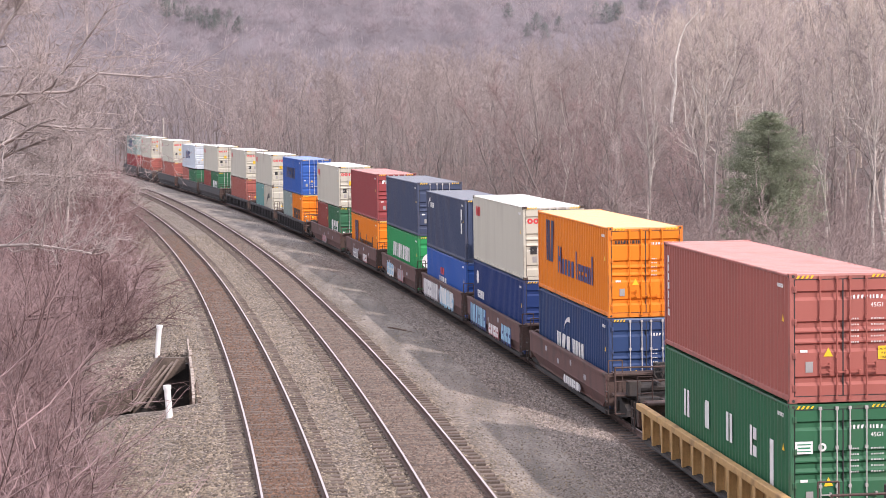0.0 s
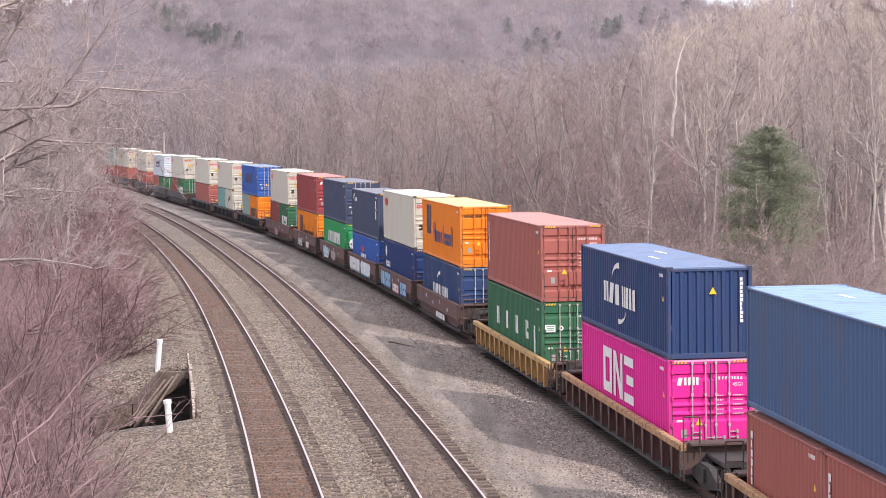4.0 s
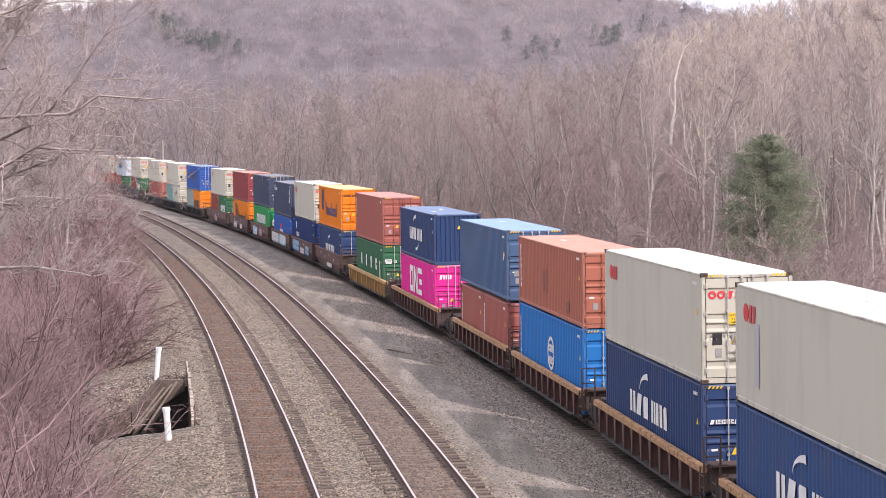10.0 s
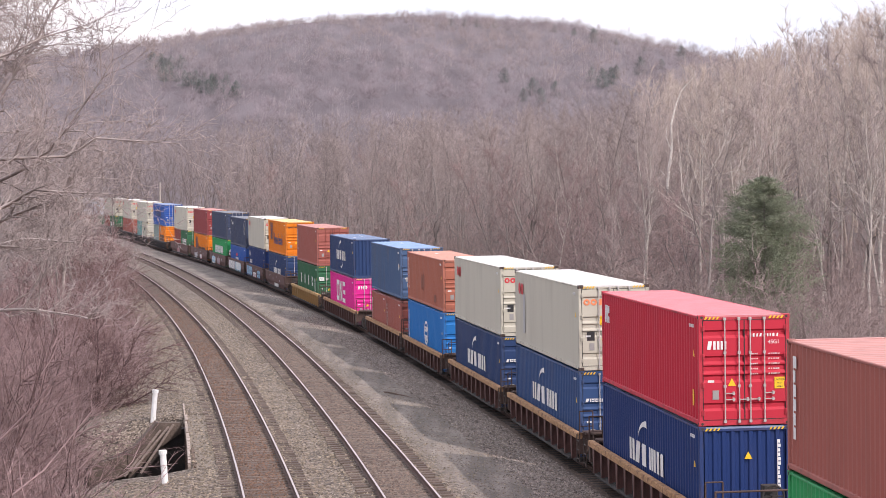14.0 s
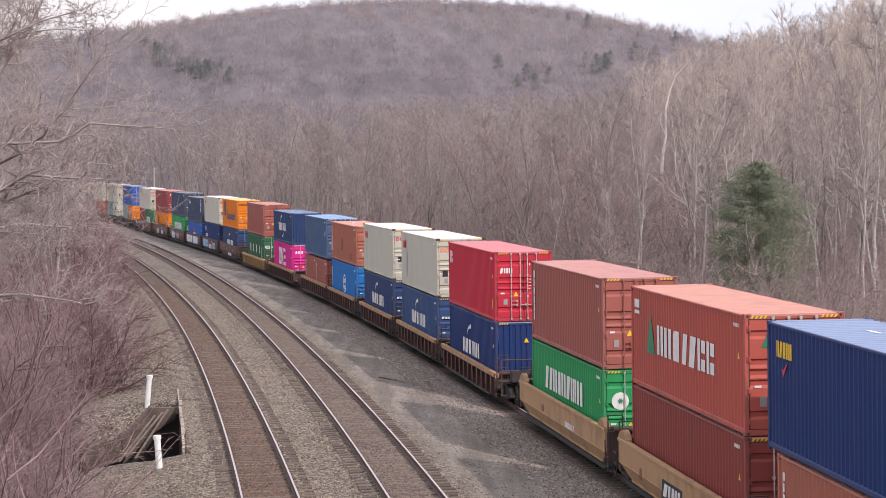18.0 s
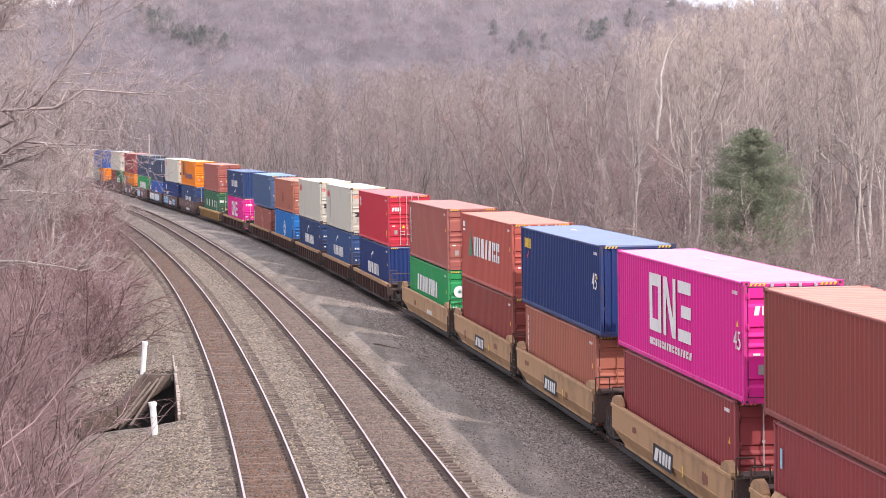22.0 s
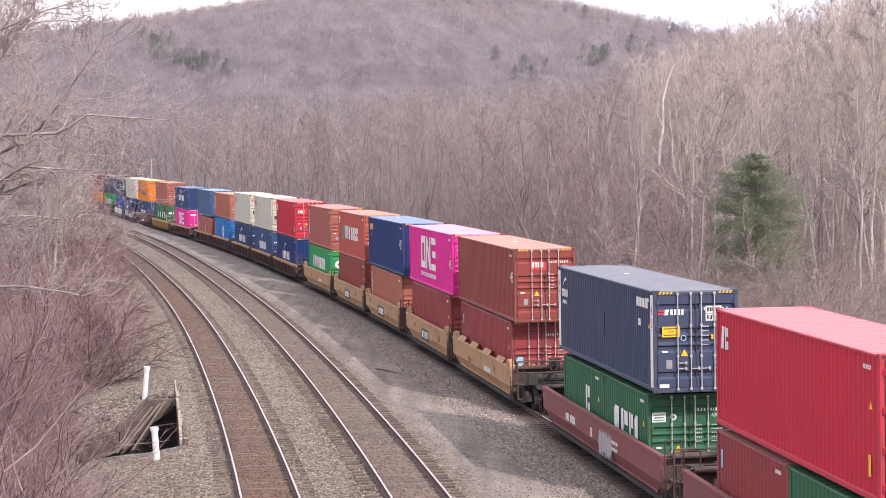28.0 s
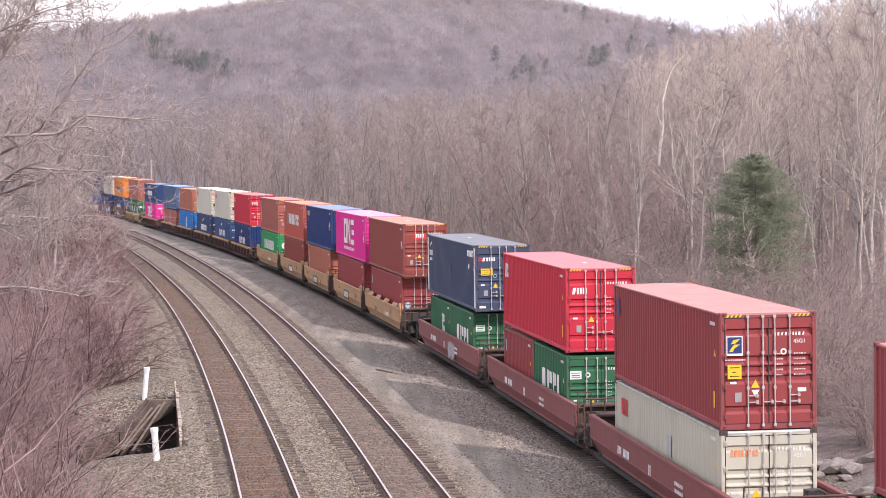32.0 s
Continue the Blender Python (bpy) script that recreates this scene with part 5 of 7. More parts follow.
    wave_name(S[14][1][0], 3.6, 1.0, 4.8)
    mark(S[15][0], "name_column", column(7, 0.19), "w", "side", 0.45, 2.35, "col7")
    caution(S[15][0], 2.02, 0.95)
    g = S[15][1][0]
    for k in range(4):
        mark(g, "name_block", word(1, 0.62, 0.72, k + 2, 0.0), "w", "side", 2.3 + 2.2 * k, 1.25)
    mark(g, "height_mark", [rect(0, 0, 0.30, 1.35)], "w", "side", 10.6, 0.55, "hm", "white vertical height mark")
    mark(g, "placard", [rect(0, 0, 0.40, 0.28)], "w", "end", 0.12, 1.78, "doorplac", "white placard with dark print")
    mark(g, "placard_text", [rect(0.04, 0.20, 0.36, 0.225), rect(0.04, 0.05, 0.36, 0.07), rect(0.06, 0.115, 0.34, 0.15)], "g", "end", 0.12, 1.78, "doorprint").location.y -= 0.004
    mark(g, "round_mark", ring_of(0, 0, 0.095, 0.045), "w", "end", 0.74, 1.92, "doorring")
    wave_name(S[16][0], 3.7, 1.0, 4.6, 0.64, True)
    m = S[16][1][0]
    big_three(m, 3.5, 1.02, 4.6, 1.42)
    end_name(m, 3, 0.25, 2.18, 0.66, 0.22)
    mark(S[17][0], "name_lettering", [[(0, 0), (0.2, 0.1), (0.3, 0.4), (0.1, 0.35)]], "w", "side", 11.4, 1.6)
    mark(S[17][0], "data_plate", [rect(0, 0, 0.3, 0.24)], "e", "end", 0.3, 1.0)
    for b in S[17][1]:
        mark(b, "name_column", column(6, 0.17), "w", "side", 0.4, 2.0, "col6")
    mark(S[18][0], "name_column", column(7, 0.19), "w", "side", 0.45, 2.1, "col7")
    for u, v, w, hh in ((5.0, 0.75, 0.5, 0.95), (5.7, 0.7, 0.35, 1.05), (9.3, 0.3, 0.7, 0.5)):
        mark(S[18][0], "rust_patch", blots(2, w, hh, int(9 * u)), "n", "side", u, v, "", "bare rust-brown patch")
    b = S[18][1][0]
    mark(b, "name_column", column(9, 0.16), "w", "side", 0.3, 2.2, "col9")
    mark(b, "logo_ring", ring_of(0, 0, 0.62, 0.5, 24), "w", "side", 6.5, 1.5, "lring")
    mark(b, "logo_block", shift(word(3, 0.9, 0.28, 6), -0.45, 0.05) + shift(word(3, 0.8, 0.28, 7), -0.4, -0.4), "w", "side", 6.5, 1.5, "lblock")
    mark(b, "name_lettering", word(4, 1.4, 0.26, 3, 0.2), "w", "side", 5.9, 0.45, "lname")
    for k in (19, 20):
        wave_name(S[k][1][0], 3.6, 1.12, 4.8)
        end_name(S[k][1][0], 6, 0.2, 1.85, 0.8, 0.12)
    r = S[21][0]
    mark(r, "name_lettering", word(2, 0.72, 0.55, 6, 0.12), "w", "side", 0.5, 1.95, "two")
    end_name(r, 3, 0.22, 2.0, 0.55, 0.22)
    caution(r)
    wave_name(S[21][1][0], 3.9, 1.0, 4.4)
    mark(S[21][1][0], "name_lettering", word(8, 2.6, 0.3, 4), "w", "side", 8.6, 0.35)
    mark(S[22][0], "name_column", column(6, 0.26, 0.2), "w", "side", 0.5, 2.3, "col6b")
    e = S[22][1][0]
    mark(e, "name_lettering", word(9, 6.6, 0.8, 7, 0.14), "w", "side", 2.6, 1.35, "nine")
    mark(e, "round_mark", disc_of(0, 0, 0.28), "w", "end", 0.55, 1.9, "disc2", "white round mark")
    mark(e, "star_mark", [[((0.13 if k % 2 else 0.05) * math.cos(k * math.pi / 8), (0.13 if k % 2 else 0.05) * math.sin(k * math.pi / 8)) for k in range(16)]], "g", "end", 0.55, 1.9).location.y -= 0.004
    y = S[23][0]
    mark(y, "logo_triangle", [[(0, 0), (0.5, 1.15), (1.0, 0)]], "g", "side", 2.0, 1.1)
    mark(y, "name_lettering", word(7, 6.3, 0.82, 17, 0.2), "w", "side", 3.3, 1.15)
    mark(y, "placard", [rect(0, 0, 0.6, 0.24), rect(0, -0.18, 0.6, -0.08)], "w", "side", 0.5, 2.3)
    mark(y, "logo_triangle", [[(0, 0), (0.2, 0.36), (0.4, 0)]], "g", "end", 0.4, 2.1)
    n = S[24][0]
    mark(n, "name_lettering", word(5, 1.25, 0.36, 5, 0.1), "y", "side", 0.8, 2.15)
    mark(n, "name_stroke", [[(0, 0), (0.15, -0.15), (0.5, 0.2), (0.15, 0.0)]], "r", "side", 1.2, 1.9)
    side_text(n, "45", 0.75, 12.85, 1.45)
    mark(S[24][1][0], "name_column", column(7, 0.19), "w", "side", 0.45, 2.35, "col7")
    one = S[25][0]
    big_three(one, 4.2, 0.9, 4.9, 1.6)
    mark(one, "name_lettering", word(15, 4.8, 0.2, 13, 0.25), "w", "side", 4.2, 0.5)
    side_text(one, "45", 0.65, 13.2, 1.25)
    end_name(one, 3, 0.25, 2.1, 0.66, 0.25)
    t = S[26][0]
    side_text(t, "45", 0.6, 13.2, 1.55)
    mark(t, "name_plate", [rect(0, 0, 0.62, 0.34)], "r", "end", 0.62, 2.05)
    mark(t, "name_lettering", shift(word(3, 0.5, 0.2, 3), 0.06, 0.1), "w", "end", 0.62, 2.05).location.y -= 0.006
    lo = S[26][1][0]
    mark(lo, "round_mark", disc_of(0, 0, 0.17), "s", "end", 0.35, 1.35, "", "pale blue round sticker")
    mark(lo, "tank_mark", [rect(0, 0, 0.16, 0.45)], "s", "side", 0.55, 1.9)
    d = S[27][0]
    mark(d, "logo_block", swoosh(0.2, 0, 0.6, 0.32) + shift(word(5, 1.0, 0.26, 7, 0.2), 0, -0.3) + shift(word(6, 0.8, 0.13, 9, 0.3), 0.1, -0.55), "w", "side", 0.6, 2.2)
    mark(d, "corner_stripe", [rect(0, 0, 0.34, 2.6)], "w", "side", 0.03, 0.16, "", "white upright stripe at the corner")
    mark(d, "name_lettering", [rect(k * 0.36, 0, k * 0.36 + 0.28, 0.26) for k in range(4)] + [rect(0.2, -0.55, 0.5, -0.35)], "w", "side", 11.7, 2.35)
    mark(d, "paint_patch", [rect(0, 0, 0.62, 0.7)], "d", "side", 6.7, 1.1, "", "darker blue paint patch")
    mark(d, "corner_stripe", [rect(0, 0, 0.32, 2.6)], "w", "side", 13.37, 0.16, "", "white upright stripe at the corner")
    for u in (0.20, 13.53):
        for q, digit in enumerate("45"):
            part("numeral", text_mesh(digit, 0.36, M_SIGNRED), d, "dark red numeral on the stripe", Matrix.Translation((-HALF - 0.009, 6.86 - u, 2.2 - 0.36 * q)) @ Matrix.Rotation(radians(-90), 4, "Z"))
    end_name(d, 3, 0.3, 2.2, 0.6, 0.16)
    mark(d, "height_placard", [rect(0, 0, 0.52, 0.30)], "y", "end", 0.24, 1.58, "", "yellow height warning placard")
    mark(d, "placard_text", [rect(0.05, 0.225, 0.46, 0.25), rect(0.17, 0.14, 0.34, 0.16), rect(0.05, 0.05, 0.46, 0.075)], "k", "end", 0.24, 1.58).location.y -= 0.004
    mark(d, "name_stripe", [rect(0, 0, 0.2, 0.045), rect(0.03, 0.07, 0.2, 0.115)], "r", "end", 0.12, 2.22)
    mark(d, "round_mark", ring_of(0, 0, 0.085, 0.06), "s", "end", 0.86, 1.55)
    mark(d, "yellow_label", [rect(0, 0, 0.1, 0.14)], "y", "end", 1.66, 1.50, "", "small yellow label")
    mark(d, "number_panel", [rect(0, 0.22, 0.46, 0.42), rect(0, 0, 0.46, 0.20)], "w", "end", 1.50, 2.02, "", "white number panel")
    mark(d, "number_bar", shift(word(4, 0.38, 0.12, 3, 0.3), 0.04, 0.26) + shift(word(4, 0.38, 0.12, 5, 0.3), 0.04, 0.04), "k", "end", 1.50, 2.02).location.y -= 0.004
    mark(d, "small_label", [rect(0, 0, 0.28, 0.10)], "w", "end", 0.16, 0.16)
    for q in (S[27][1][1], S[28][1][1]):
        mark(q, "placard", [rect(0, 0, 0.40, 0.28)], "w", "end", 0.12, 1.78, "doorplac", "white placard with dark print")
        mark(q, "placard_text", [rect(0.04, 0.20, 0.36, 0.24), rect(0.04, 0.05, 0.36, 0.08), rect(0.06, 0.11, 0.34, 0.16)], "g", "end", 0.12, 1.78, "doorprint").location.y -= 0.004
        mark(q, "round_mark", ring_of(0, 0, 0.095, 0.045), "w", "end", 0.74, 1.92, "doorring")
    mark(S[27][1][0], "name_block", word(1, 0.65, 0.9, 9, 0), "w", "side", 3.6, 1.05)
    mark(S[27][1][1], "name_lettering", word(4, 3.4, 1.05, 2), "w", "side", 1.6, 0.75)
    for k in (21, 28, 29):
        mark(S[k][0], "side_placard", [rect(0, 0, 0.14, 0.42)], "y", "side", 11.55, 0.5, "sidecaut", "yellow upright height placard")
    c = S[28][0]
    mark(c, "name_lettering", word(2, 0.72, 0.55, 6, 0.12), "w", "side", 0.5, 1.95, "two")
    end_name(c, 3, 0.22, 2.0, 0.55, 0.22)
    caution(c)
    mark(S[28][1][1], "name_lettering", word(4, 3.4, 1.05, 2), "w", "side", 1.6, 0.75)
    mark(S[28][1][0], "tank_mark", [rect(0, 0, 0.16, 0.45)], "s", "side", 0.45, 1.7)
    f = S[29][0]
    mark(f, "logo_border", [rect(-0.025, -0.06, 0.385, 0.425)], "w", "end", 0.18, 1.90)
    mark(f, "logo_plate", [rect(0, 0, 0.36, 0.4)], "b", "end", 0.18, 1.90, "", "dark blue square logo plate").location.y -= 0.003
    mark(f, "logo_stroke", [[(0.04, 0.04), (0.13, 0.04), (0.18, 0.13), (0.32, 0.22), (0.17, 0.22), (0.10, 0.14)], [(0.08, 0.23), (0.15, 0.33), (0.33, 0.36), (0.2, 0.25)]], "y", "end", 0.18, 1.90).location.y -= 0.006
    mark(f, "logo_plate", [rect(0, 0, 0.3, 0.5)], "b", "side", 0.5, 2.0)
    mark(f, "height_placard", [rect(0, 0, 0.35, 0.35)], "y", "end", 0.18, 1.27, "", "yellow height warning placard")
    mark(f, "placard_text", [rect(0.05, 0.27, 0.30, 0.29), rect(0.12, 0.16, 0.22, 0.18), rect(0.06, 0.06, 0.29, 0.08)], "k", "end", 0.18, 1.27).location.y -= 0.004
    mark(f, "name_line", word(9, 0.52, 0.035, 6, 0.3), "w", "end", 0.12, 1.72)
    mark(f, "white_triangle", [[(-0.1, 0.19), (0, 0), (0.1, 0.19)]], "w", "end", 0.88, 0.80, "", "white inverted triangle")
    mark(f, "round_mark", ring_of(0, 0, 0.08, 0.04), "w", "end", 1.60, 1.92)
    mark(f, "small_label", [rect(0, 0, 0.22, 0.10)], "w", "end", 1.95, 0.92)
    mark(S[29][1][0], "name_lettering", word(3, 0.95, 0.5, 4, 0.15), "r", "side", 0.9, 1.65)
    mark(S[29][1][0], "repair_patch", [rect(0, 0, 0.5, 0.6)], "p", "side", 6.6, 1.2)
    end_name(S[29][1][0], 4, 0.25, 1.95, 0.72, 0.17, "o")
    for k, u, v, w in ((16, 5.2, 0.3, 1.6), (16, 7.6, -0.5, 1.2), (17, 3.4, 0.2, 1.1), (18, 4.0, -0.2, 0.9), (20, 6.4, 0.1, 2.0), (24, 3.6, 0.1, 0.8), (25, 5.0, 0.3, 1.0), (26, 7.0, 0.1, 1.1), (27, 5.2, 0.0, 0.4), (28, 8.8, 0.2, 0.5)):
        c = S[k][0]
        scuff = Shape().prism([(b - 0.08, a - w / 2) for a, b in blots(2, w, 0.16, k + int(u))[0]], 2, 0.0, 0.004).mesh("scuff", M_WHITE)
        part("scuff", scuff, c, "pale scuff on the roof", Matrix.Translation((v, c["size"][0] / 2 - u, c["size"][1] - 0.0125)))
    # marks on the car sides: plates, numbers and sprayed lettering
    def on_car(k, name, bits, colour, y, z, label="", out=0.0):
        sh = Shape()
        for q in bits:
            sh.prism([(-a, b) for a, b in q], 0, -0.006, 0.0)
        ob = part(name, sh.mesh(name, MARK[colour]), S[k][2], label, Matrix.Translation((-1.463 - out, y, z)))
        if len(bits) > 5:
            tagged(ob, kind="stuff")
    for k in (23, 24, 25):
        on_car(k, "name_plate", [[(0, 0), (0.12, 0.54), (2.35, 0.54), (2.23, 0)]], "k", 1.4, 0.62, "black plate with a white border")
        on_car(k, "name_lettering", shift(word(3, 1.95, 0.36, 3, 0.12, 0.2), 0.2, 0.09), "w", 1.4, 0.62, "", 0.008)
        on_car(k, "reflector", [rect(0, 0, 0.1, 0.28)], "y", -1.9, 0.75, "yellow reflector")
    for k in (22, 26):
        on_car(k, "car_number", word(8, 1.5, 0.2, 8), "w", -1.2, 0.85)
    for k in (27, 28, 29, 30):
        on_car(k, "car_number", word(3, 0.55, 0.24, 3) + shift(word(5, 0.85, 0.24, 5), 0.75, 0), "w", 4.6, 0.9)
        on_car(k, "data_line", word(7, 0.9, 0.10, 7) + shift(word(7, 0.9, 0.10, 9), 0, -0.2), "w", -2.4, 1.05)
        on_car(k, "data_line", word(2, 0.3, 0.3, 4), "w", 0.6, 0.85)
    on_car(27, "sprayed_paint", blots(4, 1.9, 0.9, 41), "l", -0.6, 0.45, "pale grey sprayed paint")
    for k, y, z, w, hh in ((22, 3.0, 0.9, 0.5, 0.3), (23, -3.2, 1.0, 0.7, 0.25), (23, 4.1, 0.7, 0.35, 0.4), (24, -2.4, 0.75, 0.4, 0.3), (24, 5.0, 1.1, 0.8, 0.2), (25, -3.9, 0.9, 0.6, 0.35), (25, 3.9, 1.05, 0.5, 0.2), (26, 2.9, 0.8, 0.8, 0.3), (26, -3.4, 1.05, 0.4, 0.25)):
        on_car(k, "rust_patch", blots(2, w, hh, k + int(10 * z)), "n", y, z, "bare rust-brown patch")
    # sprayed tags: a broad ragged fill with blocky strokes over it
    for k, base, top, y0, w, hh in ((9, "l", "i", 1.6, 2.4, 0.6), (10, "w", "l", 3.8, 2.6, 0.7), (10, "i", "w", -1.0, 2.0, 0.6), (11, "w", "s", 4.6, 3.0, 0.9), (11, "i", "l", 0.2, 2.4, 0.8),
                                   (12, "l", "w", 5.9, 5.2, 1.05), (12, "s", "w", 0.4, 4.4, 1.05), (13, "b", "s", 5.8, 4.4, 1.1), (13, "i", "w", 0.9, 2.6, 0.6), (13, "b", "s", -2.2, 2.4, 0.9), (14, "l", "w", 0.2, 3.0, 0.36)):
        on_car(k, "sprayed_fill", blots(max(3, int(w * 1.6)), w, hh, 30 + k + int(w)), base, y0, 0.40, "sprayed paint on the car side")
        on_car(k, "sprayed_stroke", shift(word(max(4, int(w * 1.5)), w * 0.9, hh * 0.72, 70 + k + int(w * 3), 0.2, 0.12), w * 0.05, hh * 0.15), top, y0, 0.42, "pale sprayed strokes", 0.008)
    for k in (9, 10, 11, 12, 13, 14):
        for q in range(4):
            on_car(k, "bare_patch", blots(2, 0.25 + 0.08 * ((k + q) % 3), 0.22, 80 + k + 7 * q), "l", -3.9 + 2.3 * q + 0.3 * (k % 3), 1.15 if q % 2 else 0.95, "bare worn patch on the car side")


def motions():
    """Every car and box rolls along the curve at the train's even speed."""
    for ob, mid, base, z in MOVERS:
        rows = []
        for k in range(17):
            t = 2.0 * k
            s = mid + SPEED * (t - 13.0)
            a, b = on_line(s - base / 2, 0, Z_TRAIN), on_line(s + base / 2, 0, Z_TRAIN)
            d = b - a
            turn = Euler((math.atan2(d.z, math.hypot(d.x, d.y)), 0, math.atan2(-d.x, d.y))).to_matrix().to_4x4()
            rows.append((t, Matrix.Translation((a + b) / 2) @ turn @ Matrix.Translation((0, 0, z))))
        walk(ob, rows)


# ---- bare trees ----
def skew(v):
    u = np.cross(v, np.where(np.abs(v[:, 2:3]) < 0.9, np.array([[0, 0, 1.0]]), np.array([[1.0, 0, 0]])))
    u /= np.linalg.norm(u, axis=1, keepdims=True) + 1e-9
    return u, np.cross(v, u)


def limbs_arrays(seg, sides):
    """Tapered prisms for segments (x0 y0 z0 x1 y1 z1 r0 r1); as vertices and quads."""
    seg = np.asarray(seg, float)
    a, b, r0, r1 = seg[:, :3], seg[:, 3:6], seg[:, 6:7], seg[:, 7:8]
    d = b - a
    d = d / (np.linalg.norm(d, axis=1, keepdims=True) + 1e-9)
    u, w = skew(d)
    ring = [(math.cos(k * math.tau / sides), math.sin(k * math.tau / sides)) for k in range(sides)]
    co = np.concatenate([np.stack([a + r0 * (c * u + s * w) for c, s in ring], 1), np.stack([b + r1 * (c * u + s * w) for c, s in ring], 1)], 1)
    base = (np.arange(len(seg)) * 2 * sides)[:, None]
    quads = np.concatenate([base + np.array([[k, (k + 1) % sides, sides + (k + 1) % sides, sides + k]]) for k in range(sides)])
    return co.reshape(-1, 3), quads


def twig_arrays(seg):
    """Pointed three-sided spikes, as vertices and triangles."""
    seg = np.asarray(seg, float)
    a, b, r0 = seg[:, :3], seg[:, 3:6], seg[:, 6:7]
    d = b - a
    d = d / (np.linalg.norm(d, axis=1, keepdims=True) + 1e-9)
    u, w = skew(d)
    co = np.stack([a + r0 * u, a + r0 * (-0.5 * u + 0.87 * w), a + r0 * (-0.5 * u - 0.87 * w), b], 1).reshape(-1, 3)
    base = (np.arange(len(seg)) * 4)[:, None]
    tri = np.concatenate([base + np.array([f]) for f in ((0, 1, 3), (1, 2, 3), (2, 0, 3))])
    return co, tri


def rnd_dir(rng, d, angle):
    """A direction that leans off d by about the angle, turned at random."""
    d = d / np.linalg.norm(d)
    q = np.array([rng.gauss(0, 1) for _ in range(3)])
    q -= d * q.dot(d)
    q /= np.linalg.norm(q) + 1e-9
    return d * math.cos(angle) + q * math.sin(angle)


def grow_tree(seed, h, spread=0.34, first=0.35, n_main=12, n_sub=2, n_twig=2, twig_r=0.014, twig_len=1.0, lean=0.05, up=0.5, trunk_r=0.009, depth=1, limb_r=1.0, crook=0.2, leaders=1, m=4):
    """Trunk, co-leaders, curved limbs and twigs of a bare tree that stands at the origin."""
    rng = random.Random(seed)
    trunk, limbs, twigs = [], [], []
    pts, p, d = [], np.zeros(3), np.array([rng.gauss(0, lean), rng.gauss(0, lean), 1.0])
    n = 10
    for k in range(n + 1):
        pts.append(p.copy())
        d = d + np.array([rng.gauss(0, 0.085), rng.gauss(0, 0.085), 0.06])
        d /= np.linalg.norm(d)
        p = p + d * h * 0.96 / n
    rad = [h * trunk_r * (1 - 0.88 * (k / n) ** 0.9) for k in range(n + 1)]
    rad[0] *= 1.35
    for k in range(n):
        trunk.append((*pts[k], *pts[k + 1], rad[k], rad[k + 1]))

    def branch(p, d, length, r, depth, lift=1.0):
        q, dd = p.copy(), d.copy()
        curl = np.array([rng.gauss(0, crook), rng.gauss(0, crook), rng.gauss(0.06, crook * 0.6)])
        for k in range(m):
            if rng.random() < 0.3:
                curl = -curl
            nd = dd + curl + np.array([rng.gauss(0, crook * 0.5), rng.gauss(0, crook * 0.5), rng.gauss(0.16 * up * lift, crook * 0.4)])
            nd /= np.linalg.norm(nd)
            q2 = q + nd * length / m
            ra, rb = r * (1 - k / m * 0.8), r * (1 - (k + 1) / m * 0.8)
            limbs.append((*q, *q2, ra, rb))
            if depth > 0:
                for _ in range(n_sub):
                    f = rng.random()
                    branch(q + (q2 - q) * f, rnd_dir(rng, nd, rng.uniform(0.4, 0.95)), length * rng.uniform(0.25, 0.55), max(twig_r * 1.2, ra * 0.5), depth - 1)
            for _ in range(n_twig):
                a = q + (q2 - q) * rng.random()
                td = rnd_dir(rng, nd, rng.uniform(0.3, 1.0))
                td[2] += 0.25 * up
                td /= np.linalg.norm(td)
                twigs.append((*a, *(a + td * twig_len * rng.uniform(0.35, 1.1)), twig_r, 0))
            q, dd = q2, nd

    def at(f):
        i = min(n - 1, int(f * n))
        return i, pts[i] + (pts[i + 1] - pts[i]) * (f * n - i)
    for k in range(leaders):
        i, a = at(rng.uniform(0.30, 0.58))
        az, el = rng.uniform(0, math.tau), rng.uniform(0.95, 1.2)
        branch(a, np.array([math.cos(az) * math.cos(el), math.sin(az) * math.cos(el), math.sin(el)]), h * rng.uniform(0.36, 0.5), rad[i] * 0.72, depth, 0.5)
    for k in range(n_main):
        f = first + (0.98 - first) * (k + rng.random()) / n_main
        i, a = at(f)
        az = k * 2.4 + rng.uniform(-0.6, 0.6)
        el = rng.uniform(0.25, 0.85) + 0.35 * f
        d = np.array([math.cos(az) * math.cos(el), math.sin(az) * math.cos(el), math.sin(el)])
        branch(a, d, h * spread * (1.2 - 0.75 * f) * rng.uniform(0.6, 1.3), limb_r * rad[i] * rng.uniform(0.35, 0.6), depth)
    for _ in range(n_twig * 3):
        td = rnd_dir(rng, np.array([0, 0, 1.0]), 0.6)
        twigs.append((*pts[-1], *(pts[-1] + td * twig_len), twig_r, 0))
    return trunk, limbs, twigs


